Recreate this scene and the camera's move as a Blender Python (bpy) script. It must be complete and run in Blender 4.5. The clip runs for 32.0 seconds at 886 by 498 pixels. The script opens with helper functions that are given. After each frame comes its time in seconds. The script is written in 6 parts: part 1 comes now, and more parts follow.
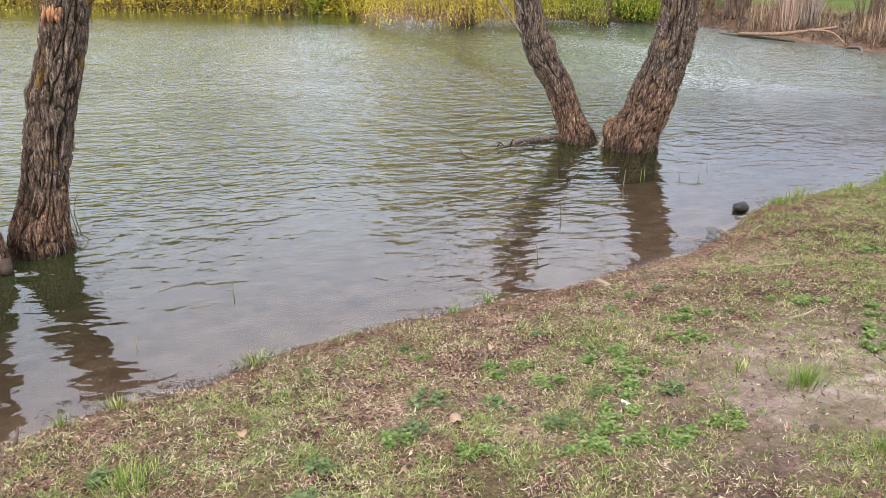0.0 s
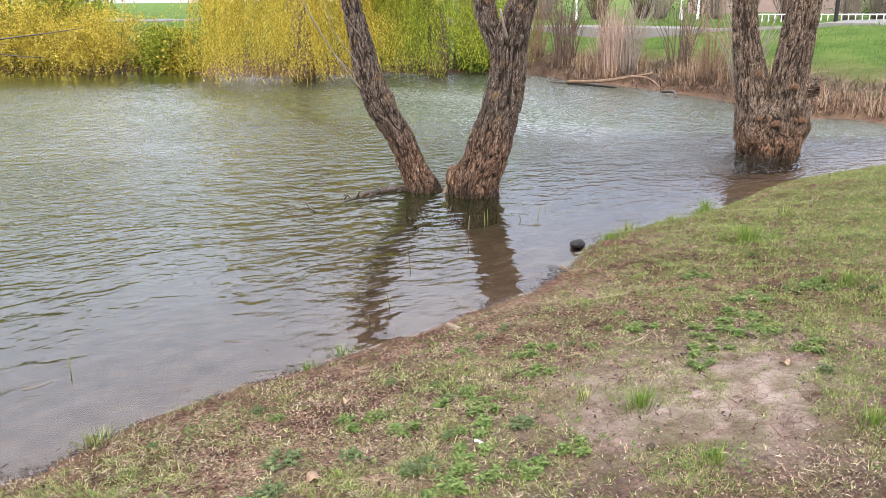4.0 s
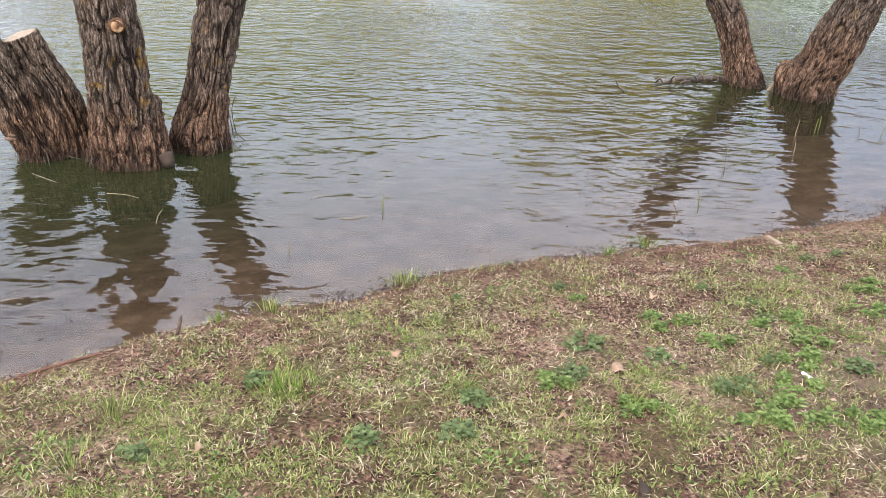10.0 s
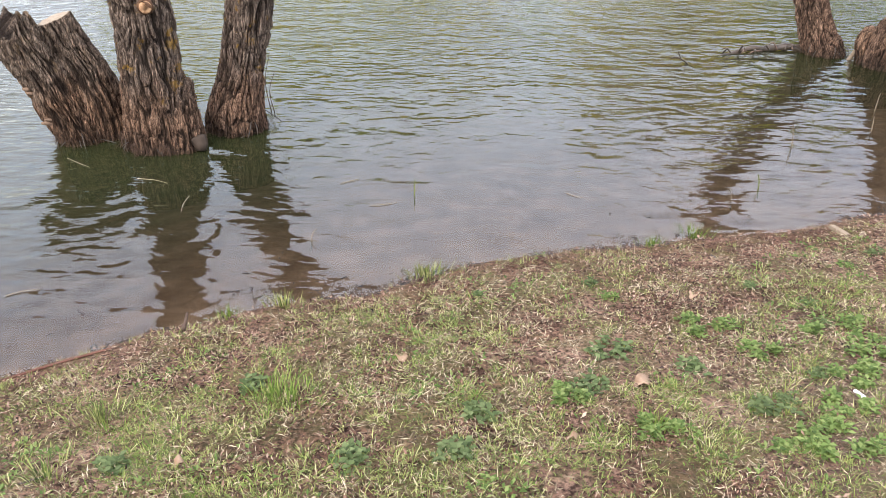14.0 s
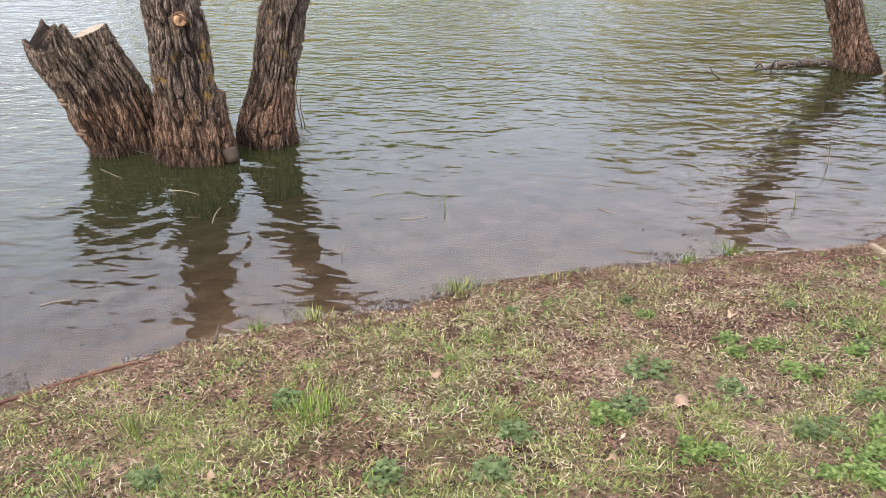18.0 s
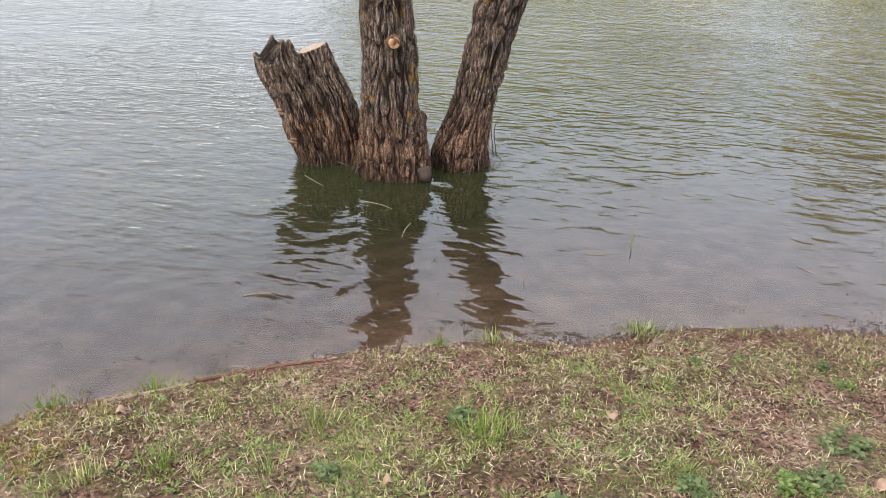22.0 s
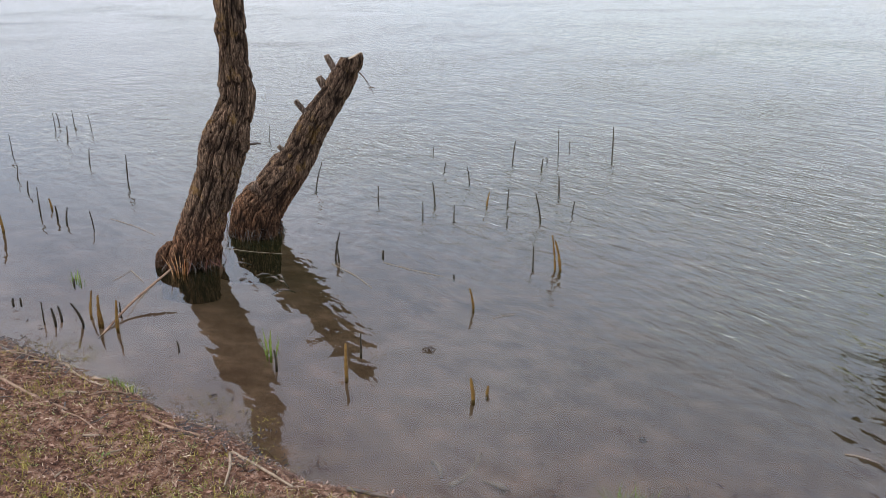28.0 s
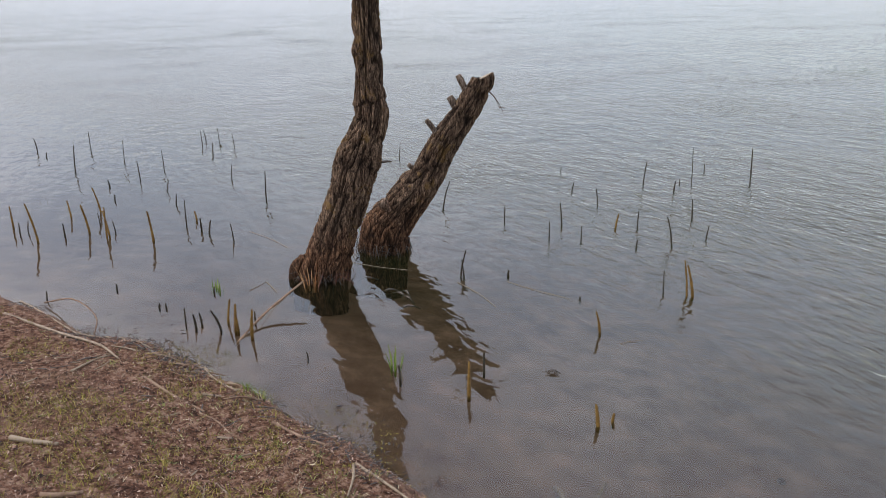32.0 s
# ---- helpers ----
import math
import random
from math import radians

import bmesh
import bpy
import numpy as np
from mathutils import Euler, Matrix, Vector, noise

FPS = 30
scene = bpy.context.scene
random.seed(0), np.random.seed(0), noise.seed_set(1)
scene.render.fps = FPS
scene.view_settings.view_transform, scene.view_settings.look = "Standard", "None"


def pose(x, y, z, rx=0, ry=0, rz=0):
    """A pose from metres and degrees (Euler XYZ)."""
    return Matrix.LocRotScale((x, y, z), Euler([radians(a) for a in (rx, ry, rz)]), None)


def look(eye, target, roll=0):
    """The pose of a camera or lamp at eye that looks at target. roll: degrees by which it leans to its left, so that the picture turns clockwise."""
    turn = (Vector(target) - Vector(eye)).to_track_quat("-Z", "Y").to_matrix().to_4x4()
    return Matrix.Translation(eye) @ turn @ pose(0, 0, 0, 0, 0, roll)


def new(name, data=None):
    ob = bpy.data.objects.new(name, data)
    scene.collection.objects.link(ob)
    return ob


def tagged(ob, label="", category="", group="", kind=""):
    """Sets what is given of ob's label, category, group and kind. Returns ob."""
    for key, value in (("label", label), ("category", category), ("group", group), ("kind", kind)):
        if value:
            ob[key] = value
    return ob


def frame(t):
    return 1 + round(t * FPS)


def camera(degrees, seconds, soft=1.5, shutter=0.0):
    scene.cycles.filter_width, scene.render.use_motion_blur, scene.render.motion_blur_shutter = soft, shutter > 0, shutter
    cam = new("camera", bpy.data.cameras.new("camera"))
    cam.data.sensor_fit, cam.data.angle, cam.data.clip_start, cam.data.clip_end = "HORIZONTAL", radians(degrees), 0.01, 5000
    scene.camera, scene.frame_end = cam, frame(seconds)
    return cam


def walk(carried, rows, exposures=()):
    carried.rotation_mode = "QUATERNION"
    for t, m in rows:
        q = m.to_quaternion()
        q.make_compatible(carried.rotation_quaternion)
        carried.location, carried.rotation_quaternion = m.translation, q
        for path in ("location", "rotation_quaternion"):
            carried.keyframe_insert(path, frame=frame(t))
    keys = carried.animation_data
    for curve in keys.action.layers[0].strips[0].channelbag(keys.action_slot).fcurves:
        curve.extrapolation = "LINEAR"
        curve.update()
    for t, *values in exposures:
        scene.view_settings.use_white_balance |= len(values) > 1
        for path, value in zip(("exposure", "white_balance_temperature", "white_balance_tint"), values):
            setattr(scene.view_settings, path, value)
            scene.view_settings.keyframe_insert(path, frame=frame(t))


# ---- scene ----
cam = camera(58.3, 32.0, soft=0.3)
PATH = [
    (0, (0.358, -0.645, 1.943), (0.788, 1.173, 1.231), 0.1),
    (0.5, (0.353, -0.637, 1.941), (0.761, 1.182, 1.218), -0.0),
    (1, (0.339, -0.639, 1.936), (0.711, 1.185, 1.205), -0.1),
    (1.5, (0.331, -0.648, 1.943), (0.695, 1.176, 1.206), -0.3),
    (2, (0.328, -0.658, 1.951), (0.693, 1.165, 1.213), -0.7),
    (2.5, (0.331, -0.679, 1.957), (0.805, 1.129, 1.246), -0.7),
    (3, (0.378, -0.699, 1.955), (1.045, 1.073, 1.311), -0.7),
    (3.5, (0.407, -0.717, 1.959), (1.204, 1.016, 1.356), -0.9),
    (5.5, (0.326, -0.665, 1.985), (0.927, 1.15, 1.398), 1.9),
    (6, (0.324, -0.661, 1.979), (0.86, 1.172, 1.386), 1.6),
    (6.5, (0.308, -0.672, 1.976), (0.815, 1.167, 1.373), 1.7),
    (7, (0.279, -0.632, 1.962), (0.73, 1.198, 1.294), 1.9),
    (7.5, (0.243, -0.59, 1.943), (0.63, 1.218, 1.18), 2.9),
    (8, (0.211, -0.553, 1.922), (0.49, 1.249, 1.1), 2.5),
    (8.5, (0.192, -0.529, 1.906), (0.388, 1.276, 1.066), 2.5),
    (9, (0.167, -0.501, 1.895), (0.335, 1.304, 1.05), 2.8),
    (9.5, (0.162, -0.484, 1.887), (0.32, 1.312, 1.022), 2.7),
    (10, (0.167, -0.463, 1.882), (0.308, 1.326, 0.999), 2.8),
    (10.5, (0.164, -0.46, 1.876), (0.293, 1.331, 0.993), 2.6),
    (11, (0.161, -0.454, 1.874), (0.28, 1.337, 0.992), 2.5),
    (11.5, (0.187, -0.438, 1.876), (0.307, 1.349, 0.986), 2.0),
    (12, (0.263, -0.384, 1.883), (0.361, 1.403, 0.989), 2.2),
    (12.5, (0.334, -0.321, 1.879), (0.384, 1.465, 0.978), 1.2),
    (13, (0.373, -0.253, 1.871), (0.375, 1.516, 0.937), 1.0),
    (13.5, (0.395, -0.223, 1.865), (0.378, 1.541, 0.923), 0.7),
    (14, (0.409, -0.217, 1.863), (0.363, 1.542, 0.913), 0.3),
    (14.5, (0.395, -0.215, 1.857), (0.332, 1.544, 0.906), -0.1),
    (16.5, (0.362, -0.2, 1.859), (0.264, 1.565, 0.923), -0.2),
    (17, (0.357, -0.198, 1.858), (0.26, 1.572, 0.931), 0.1),
    (17.5, (0.354, -0.19, 1.857), (0.258, 1.581, 0.933), 0.1),
    (18, (0.362, -0.185, 1.856), (0.26, 1.586, 0.934), 0.1),
    (18.5, (0.353, -0.19, 1.856), (0.25, 1.586, 0.942), 0.3),
    (19, (0.35, -0.199, 1.862), (0.245, 1.582, 0.957), 0.3),
    (19.5, (0.353, -0.199, 1.865), (0.251, 1.59, 0.978), 0.2),
    (20, (0.354, -0.2, 1.866), (0.256, 1.599, 0.996), 0.2),
    (20.5, (0.359, -0.2, 1.873), (0.258, 1.606, 1.018), 0.0),
    (21, (0.366, -0.193, 1.872), (0.242, 1.612, 1.02), 0.5),
    (21.5, (0.295, -0.209, 1.845), (0.012, 1.578, 0.994), 1.4),
    (22, (0.269, -0.223, 1.864), (-0.243, 1.509, 1.004), 0.9),
    (22.5, (0.235, -0.224, 1.864), (-0.476, 1.436, 1.005), 0.1),
    (23, (0.188, -0.209, 1.865), (-0.668, 1.39, 1.023), 0.0),
    (23.5, (0.127, -0.205, 1.873), (-0.86, 1.329, 1.053), -0.5),
    (24, (0.07, -0.209, 1.886), (-1.001, 1.279, 1.087), -0.6),
    (24.5, (-0.047, -0.224, 1.901), (-1.152, 1.255, 1.131), 1.0),
    (25, (-0.099, -0.235, 1.897), (-1.292, 1.195, 1.168), 0.7),
    (25.5, (-0.129, -0.242, 1.892), (-1.431, 1.098, 1.179), 1.0),
    (26, (-0.146, -0.248, 1.903), (-1.527, 1.016, 1.198), 0.8),
    (26.5, (-0.159, -0.246, 1.911), (-1.584, 0.971, 1.21), 0.9),
    (28.5, (-0.136, -0.27, 1.941), (-1.752, 0.702, 1.275), 0.6),
    (29, (-0.154, -0.273, 1.931), (-1.8, 0.655, 1.274), 0.9),
    (29.5, (-0.141, -0.266, 1.94), (-1.808, 0.621, 1.282), 0.1),
    (30, (-0.158, -0.274, 1.934), (-1.843, 0.59, 1.29), 0.2),
    (30.5, (-0.161, -0.272, 1.924), (-1.862, 0.566, 1.286), -0.5),
    (31, (-0.168, -0.27, 1.927), (-1.889, 0.527, 1.293), -0.8),
    (31.5, (-0.182, -0.28, 1.912), (-1.912, 0.504, 1.286), -0.6),
    (32, (-0.168, -0.272, 1.928), (-1.904, 0.496, 1.298), -0.9),
]
walk(cam, [(t, look(eye, target, roll)) for t, eye, target, roll in PATH],
     exposures=[(0, 0.84, 6600, 15), (12, 0.87, 6540, 15), (20, 0.84, 6600, 15), (23, 0.52, 6680, 16), (25, 0.34, 6620, 17), (26.5, 0.34, 6500, 17), (29, 0.08, 6420, 15), (32, -0.03, 6420, 15)])

# ---------------- light ----------------
world = bpy.data.worlds.new("sky")
scene.world = world
world.use_nodes = True
wn, wl = world.node_tree.nodes, world.node_tree.links
wn.clear()
w_out = wn.new("ShaderNodeOutputWorld")
w_bg = wn.new("ShaderNodeBackground")
w_sky = wn.new("ShaderNodeTexSky")
w_sky.sky_type = "NISHITA"
w_sky.sun_disc = False
w_sky.sun_elevation = radians(40)
w_sky.sun_rotation = radians(150)
w_sky.altitude = 200
w_scale = wn.new("ShaderNodeVectorMath")
w_scale.operation = "SCALE"
w_scale.inputs["Scale"].default_value = 0.11
w_tc = wn.new("ShaderNodeTexCoord")
w_map = wn.new("ShaderNodeMapping")
w_map.inputs["Scale"].default_value = (1.0, 1.0, 2.6)
w_cloud = wn.new("ShaderNodeTexNoise")
w_cloud.inputs["Scale"].default_value = 2.2
w_cloud.inputs["Detail"].default_value = 6
w_ramp = wn.new("ShaderNodeValToRGB")
w_ramp.color_ramp.elements[0].position = 0.30
w_ramp.color_ramp.elements[0].color = (0.22, 0.22, 0.22, 1)
w_ramp.color_ramp.elements[1].position = 0.68
w_ramp.color_ramp.elements[1].color = (0.93, 0.93, 0.93, 1)
w_mix = wn.new("ShaderNodeMix")
w_mix.data_type = "RGBA"
w_mix.inputs["B"].default_value = (0.95, 1.0, 1.09, 1)
wl.new(w_sky.outputs["Color"], w_scale.inputs[0])
wl.new(w_tc.outputs["Generated"], w_map.inputs["Vector"])
wl.new(w_map.outputs["Vector"], w_cloud.inputs["Vector"])
wl.new(w_cloud.outputs["Fac"], w_ramp.inputs["Fac"])
wl.new(w_ramp.outputs["Color"], w_mix.inputs["Factor"])
wl.new(w_scale.outputs["Vector"], w_mix.inputs["A"])
# an overcast sky: about three times as bright overhead as at the horizon
w_sep = wn.new("ShaderNodeSeparateXYZ")
w_grad = wn.new("ShaderNodeMapRange")
w_grad.inputs["From Min"].default_value = 0.0
w_grad.inputs["From Max"].default_value = 0.55
w_grad.inputs["To Min"].default_value = 0.85
w_grad.inputs["To Max"].default_value = 2.35
wl.new(w_tc.outputs["Generated"], w_sep.inputs[0])
wl.new(w_sep.outputs["Z"], w_grad.inputs["Value"])
wl.new(w_grad.outputs["Result"], w_bg.inputs["Strength"])
wl.new(w_mix.outputs["Result"], w_bg.inputs["Color"])
wl.new(w_bg.outputs["Background"], w_out.inputs["Surface"])

sun = new("sun", bpy.data.lights.new("sun", "SUN"))
sun.data.energy = 1.9
sun.data.angle = radians(14)
sun.data.color = (1.0, 0.93, 0.84)
sun.matrix_world = look((-6, -9, 9), (0, 0, 0))


# ---------------- materials ----------------
class Mat:
    """A node material with a principled shader and a few short cuts."""

    def __init__(self, name, rough=0.8, spec=0.3):
        self.m = bpy.data.materials.new(name)
        self.m.use_nodes = True
        self.n, self.l = self.m.node_tree.nodes, self.m.node_tree.links
        self.b = self.n["Principled BSDF"]
        self.b.inputs["Roughness"].default_value = rough
        self.b.inputs["Specular IOR Level"].default_value = spec
        self.pos = self.n.new("ShaderNodeTexCoord").outputs["Object"]

    def noise(self, scale, detail=4, rough=0.55, stretch=(1, 1, 1), dist=0.0):
        mp = self.n.new("ShaderNodeMapping")
        mp.inputs["Scale"].default_value = stretch
        self.l.new(self.pos, mp.inputs["Vector"])
        t = self.n.new("ShaderNodeTexNoise")
        t.inputs["Scale"].default_value = scale
        t.inputs["Detail"].default_value = detail
        t.inputs["Roughness"].default_value = rough
        t.inputs["Distortion"].default_value = dist
        self.l.new(mp.outputs["Vector"], t.inputs["Vector"])
        return t.outputs["Fac"]

    def ramp(self, fac, stops):
        r = self.n.new("ShaderNodeValToRGB")
        e = r.color_ramp.elements
        while len(e) < len(stops):
            e.new(0.5)
        for k, (p, c) in enumerate(stops):
            e[k].position = p
            e[k].color = (*c, 1)
        self.l.new(fac, r.inputs["Fac"])
        return r.outputs["Color"]

    def mix(self, fac, a, b, mode="MIX"):
        x = self.n.new("ShaderNodeMix")
        x.data_type = "RGBA"
        x.blend_type = mode
        for s, v in (("Factor", fac), ("A", a), ("B", b)):
            if isinstance(v, bpy.types.NodeSocket):
                self.l.new(v, x.inputs[s])
            else:
                x.inputs[s].default_value = v if s == "Factor" else (*v, 1)
        return x.outputs["Result"]

    def math(self, op, a, b=0.0):
        x = self.n.new("ShaderNodeMath")
        x.operation = op
        for k, v in enumerate((a, b)):
            if isinstance(v, bpy.types.NodeSocket):
                self.l.new(v, x.inputs[k])
            else:
                x.inputs[k].default_value = v
        return x.outputs[0]

    def island(self):
        return self.n.new("ShaderNodeNewGeometry").outputs["Random Per Island"]

    def each(self):
        return self.n.new("ShaderNodeObjectInfo").outputs["Random"]

    def attr(self, name):
        a = self.n.new("ShaderNodeAttribute")
        a.attribute_name = name
        return a.outputs["Fac"]

    def colour(self, c):
        if isinstance(c, bpy.types.NodeSocket):
            self.l.new(c, self.b.inputs["Base Color"])
        else:
            self.b.inputs["Base Color"].default_value = (*c, 1)
        return self

    def bump(self, height, strength=0.5, distance=0.01):
        x = self.n.new("ShaderNodeBump")
        x.inputs["Strength"].default_value = strength
        x.inputs["Distance"].default_value = distance
        self.l.new(height, x.inputs["Height"])
        self.l.new(x.outputs["Normal"], self.b.inputs["Normal"])
        return self


def bark_material(name, dark, mid, light, lichen=0.0, stain=0.5):
    """Ropy bark. stain: how high above the water the flood has stained it red-brown."""
    k = Mat(name, 0.92, 0.12)
    strand = k.noise(58, 5, 0.66, (1, 1, 0.13), 1.3)
    fibre = k.noise(150, 4, 0.7, (1, 1, 0.14), 1.0)
    c = k.ramp(strand, [(0.3, tuple(v * 1.5 for v in dark)), (0.45, mid), (0.62, light)])
    c = k.mix(1.0, c, k.ramp(fibre, [(0.34, (0.25, 0.25, 0.25)), (0.5, (0.9, 0.9, 0.9)), (0.64, (2.0, 1.92, 1.8))]), "MULTIPLY")
    big = k.ramp(k.noise(3.2, 5, 0.6), [(0.42, (0, 0, 0)), (0.62, (1, 1, 1))])
    c = k.mix(k.math("MULTIPLY", big, 0.5), c, k.mix(1.0, c, (0.55, 0.58, 0.6), "MULTIPLY"))
    # red-brown flood stain near the water, with a ragged upper edge
    sep = k.n.new("ShaderNodeSeparateXYZ")
    k.l.new(k.pos, sep.inputs[0])
    edge = k.math("ADD", sep.outputs["Z"], k.math("MULTIPLY", k.math("SUBTRACT", k.noise(7, 4, 0.6, (1, 1, 0.4)), 0.5), 0.7))
    red = k.ramp(k.math("DIVIDE", edge, stain * 2), [(0.3, (1, 1, 1)), (0.6, (0, 0, 0))])
    c = k.mix(k.math("MULTIPLY", red, 0.8), c, k.mix(1.0, c, (1.1, 0.85, 0.68), "MULTIPLY"))
    wet = k.ramp(edge, [(0.0, (1, 1, 1)), (0.16, (0, 0, 0))])
    c = k.mix(k.math("MULTIPLY", wet, 0.85), c, k.mix(1.0, c, (0.3, 0.3, 0.3), "MULTIPLY"))
    if lichen:
        spot = k.ramp(k.noise(7, 6, 0.75), [(0.57, (0, 0, 0)), (0.63, (1, 1, 1))])
        c = k.mix(k.math("MULTIPLY", k.math("MULTIPLY", spot, lichen), k.math("SUBTRACT", 1.0, red)), c, (0.34, 0.19, 0.03))
    # shade in the bark furrows, put into the colour on top of the relief
    furrow_shade = k.ramp(k.attr("furrow_shade"), [(0.2, (0, 0, 0)), (0.85, (1, 1, 1))])
    c = k.mix(k.math("MULTIPLY", furrow_shade, 0.9), c, tuple(v * 0.6 for v in dark))
    k.colour(c)
    k.bump(k.math("ADD", strand, k.math("MULTIPLY", fibre, 0.6)), 1.0, 0.04)
    return k.m


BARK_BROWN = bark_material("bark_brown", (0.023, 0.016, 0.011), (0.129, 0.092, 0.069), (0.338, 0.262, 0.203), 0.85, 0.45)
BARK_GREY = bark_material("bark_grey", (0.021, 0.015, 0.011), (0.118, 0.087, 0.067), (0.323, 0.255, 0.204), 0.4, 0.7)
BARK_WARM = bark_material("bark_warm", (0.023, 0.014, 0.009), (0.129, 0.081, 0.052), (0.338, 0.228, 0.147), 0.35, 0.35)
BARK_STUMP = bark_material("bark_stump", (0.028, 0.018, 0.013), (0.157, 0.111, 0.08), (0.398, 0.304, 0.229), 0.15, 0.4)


def simple(name, stops, scale, rough=0.85, stretch=(1, 1, 1), spec=0.2, bump=0.3, dist=0.004):
    k = Mat(name, rough, spec)
    k.colour(k.ramp(k.noise(scale, 5, 0.6, stretch), stops))
    k.bump(k.noise(scale * 3, 4, 0.6, stretch), bump, dist)
    return k.m


def island_mat(name, stops, rough=0.7, spec=0.25, thin=0.0):
    k = Mat(name, rough, spec)
    c = k.ramp(k.island(), stops)
    c = k.mix(0.35, c, k.ramp(k.noise(9, 3), [(0.3, (0.25, 0.25, 0.25)), (0.7, (1, 1, 1))]), "MULTIPLY")
    k.colour(c)
    if thin:
        tl = k.n.new("ShaderNodeBsdfTranslucent")
        k.l.new(c, tl.inputs["Color"])
        ms = k.n.new("ShaderNodeMixShader")
        ms.inputs["Fac"].default_value = thin
        k.l.new(k.b.outputs[0], ms.inputs[1])
        k.l.new(tl.outputs[0], ms.inputs[2])
        k.l.new(ms.outputs[0], k.n["Material Output"].inputs["Surface"])
    return k.m


CUT_WOOD = simple("cut_wood", [(0.3, (0.221, 0.158, 0.100)), (0.7, (0.348, 0.285, 0.211))], 30, 0.8)
TORN_WOOD = simple("torn_wood", [(0.3, (0.15, 0.06, 0.025)), (0.7, (0.42, 0.21, 0.1))], 35, 0.85, (1, 1, 0.3))
KNOT_WOOD = simple("knot_wood", [(0.3, (0.24, 0.12, 0.055)), (0.7, (0.46, 0.29, 0.16))], 60, 0.8)
KNOT_RIM = simple("knot_rim", [(0.3, (0.06, 0.032, 0.018)), (0.7, (0.16, 0.085, 0.045))], 50, 0.85)
REED_BROWN_WOOD = simple("shoot_bark", [(0.3, (0.10, 0.075, 0.03)), (0.7, (0.24, 0.18, 0.07))], 12)
ROOT_HAIR = simple("root_hair", [(0.3, (0.022, 0.013, 0.009)), (0.7, (0.10, 0.06, 0.038))], 90, 0.85)
DRY_STICK = simple("dry_stick", [(0.3, (0.118, 0.069, 0.044)), (0.7, (0.271, 0.184, 0.121))], 18, 0.85, (1, 1, 1))
PALE_STICK = simple("pale_stick", [(0.3, (0.15, 0.105, 0.068)), (0.7, (0.31, 0.245, 0.17))], 20, 0.8)
RED_REED = simple("red_reed", [(0.3, (0.074, 0.026, 0.019)), (0.7, (0.158, 0.074, 0.048))], 14, 0.6)
WET_WOOD = simple("wet_wood", [(0.3, (0.025, 0.02, 0.015)), (0.7, (0.09, 0.065, 0.045))], 16, 0.45, spec=0.5)
TWIG = simple("twig", [(0.3, (0.06, 0.04, 0.03)), (0.7, (0.17, 0.12, 0.09))], 12)
PALE_TWIG = simple("pale_twig", [(0.3, (0.155, 0.124, 0.099)), (0.7, (0.279, 0.236, 0.192))], 12)
STONE_DARK = simple("stone_dark", [(0.3, (0.008, 0.007, 0.006)), (0.7, (0.025, 0.022, 0.019))], 14, 0.6, spec=0.3)
STONE_GREY = simple("stone_grey", [(0.3, (0.029, 0.020, 0.014)), (0.7, (0.060, 0.043, 0.030))], 12)
DEAD_LEAF = simple("dead_leaf", [(0.3, (0.223, 0.13, 0.074)), (0.7, (0.384, 0.279, 0.192))], 30)
WHITE_SCRAP = simple("white_scrap", [(0.3, (0.68, 0.66, 0.62)), (0.7, (0.82, 0.8, 0.76))], 40)
GREEN_BLADE = island_mat("green_blade", [(0.0, (0.065, 0.090, 0.030)), (0.4, (0.185, 0.235, 0.058)), (0.75, (0.34, 0.37, 0.105)), (1.0, (0.60, 0.55, 0.27))], thin=0.3)
FRESH_BLADE = island_mat("fresh_blade", [(0.0, (0.075, 0.140, 0.020)), (0.6, (0.160, 0.240, 0.040)), (1.0, (0.310, 0.350, 0.090))], thin=0.3)
MEADOW = island_mat("meadow_blade", [(0.0, (0.045, 0.100, 0.016)), (0.6, (0.110, 0.190, 0.030)), (1.0, (0.220, 0.280, 0.070))], thin=0.3)
MOSS_BLADE = island_mat("moss_blade", [(0.0, (0.09, 0.075, 0.012)), (0.5, (0.23, 0.19, 0.032)), (1.0, (0.40, 0.32, 0.085))], thin=0.3)
STRAW = island_mat("straw", [(0.0, (0.055, 0.036, 0.022)), (0.35, (0.19, 0.135, 0.082)), (0.7, (0.37, 0.29, 0.18)), (1.0, (0.64, 0.53, 0.35))])
LITTER = island_mat("litter", [(0.0, (0.016, 0.008, 0.005)), (0.4, (0.105, 0.050, 0.033)), (0.8, (0.29, 0.165, 0.110)), (1.0, (0.48, 0.34, 0.25))])
WEED_LEAF = island_mat("weed_leaf", [(0.0, (0.065, 0.108, 0.024)), (0.5, (0.140, 0.205, 0.050)), (1.0, (0.245, 0.300, 0.098))], thin=0.3)
WILLOW_GOLD = island_mat("willow_gold", [(0.0, (0.25, 0.19, 0.025)), (0.5, (0.52, 0.41, 0.05)), (1.0, (0.78, 0.62, 0.12))], thin=0.45)
WILLOW_GREEN = island_mat("willow_green", [(0.0, (0.115, 0.150, 0.016)), (0.5, (0.270, 0.315, 0.030)), (1.0, (0.500, 0.510, 0.065))], thin=0.45)
BUSH_GREEN = island_mat("bush_green", [(0.0, (0.060, 0.113, 0.017)), (0.5, (0.122, 0.200, 0.027)), (1.0, (0.225, 0.312, 0.052))], thin=0.45)
DULL_LEAF = island_mat("dull_leaf", [(0.0, (0.050, 0.075, 0.022)), (0.5, (0.090, 0.125, 0.041)), (1.0, (0.153, 0.190, 0.075))], thin=0.2)
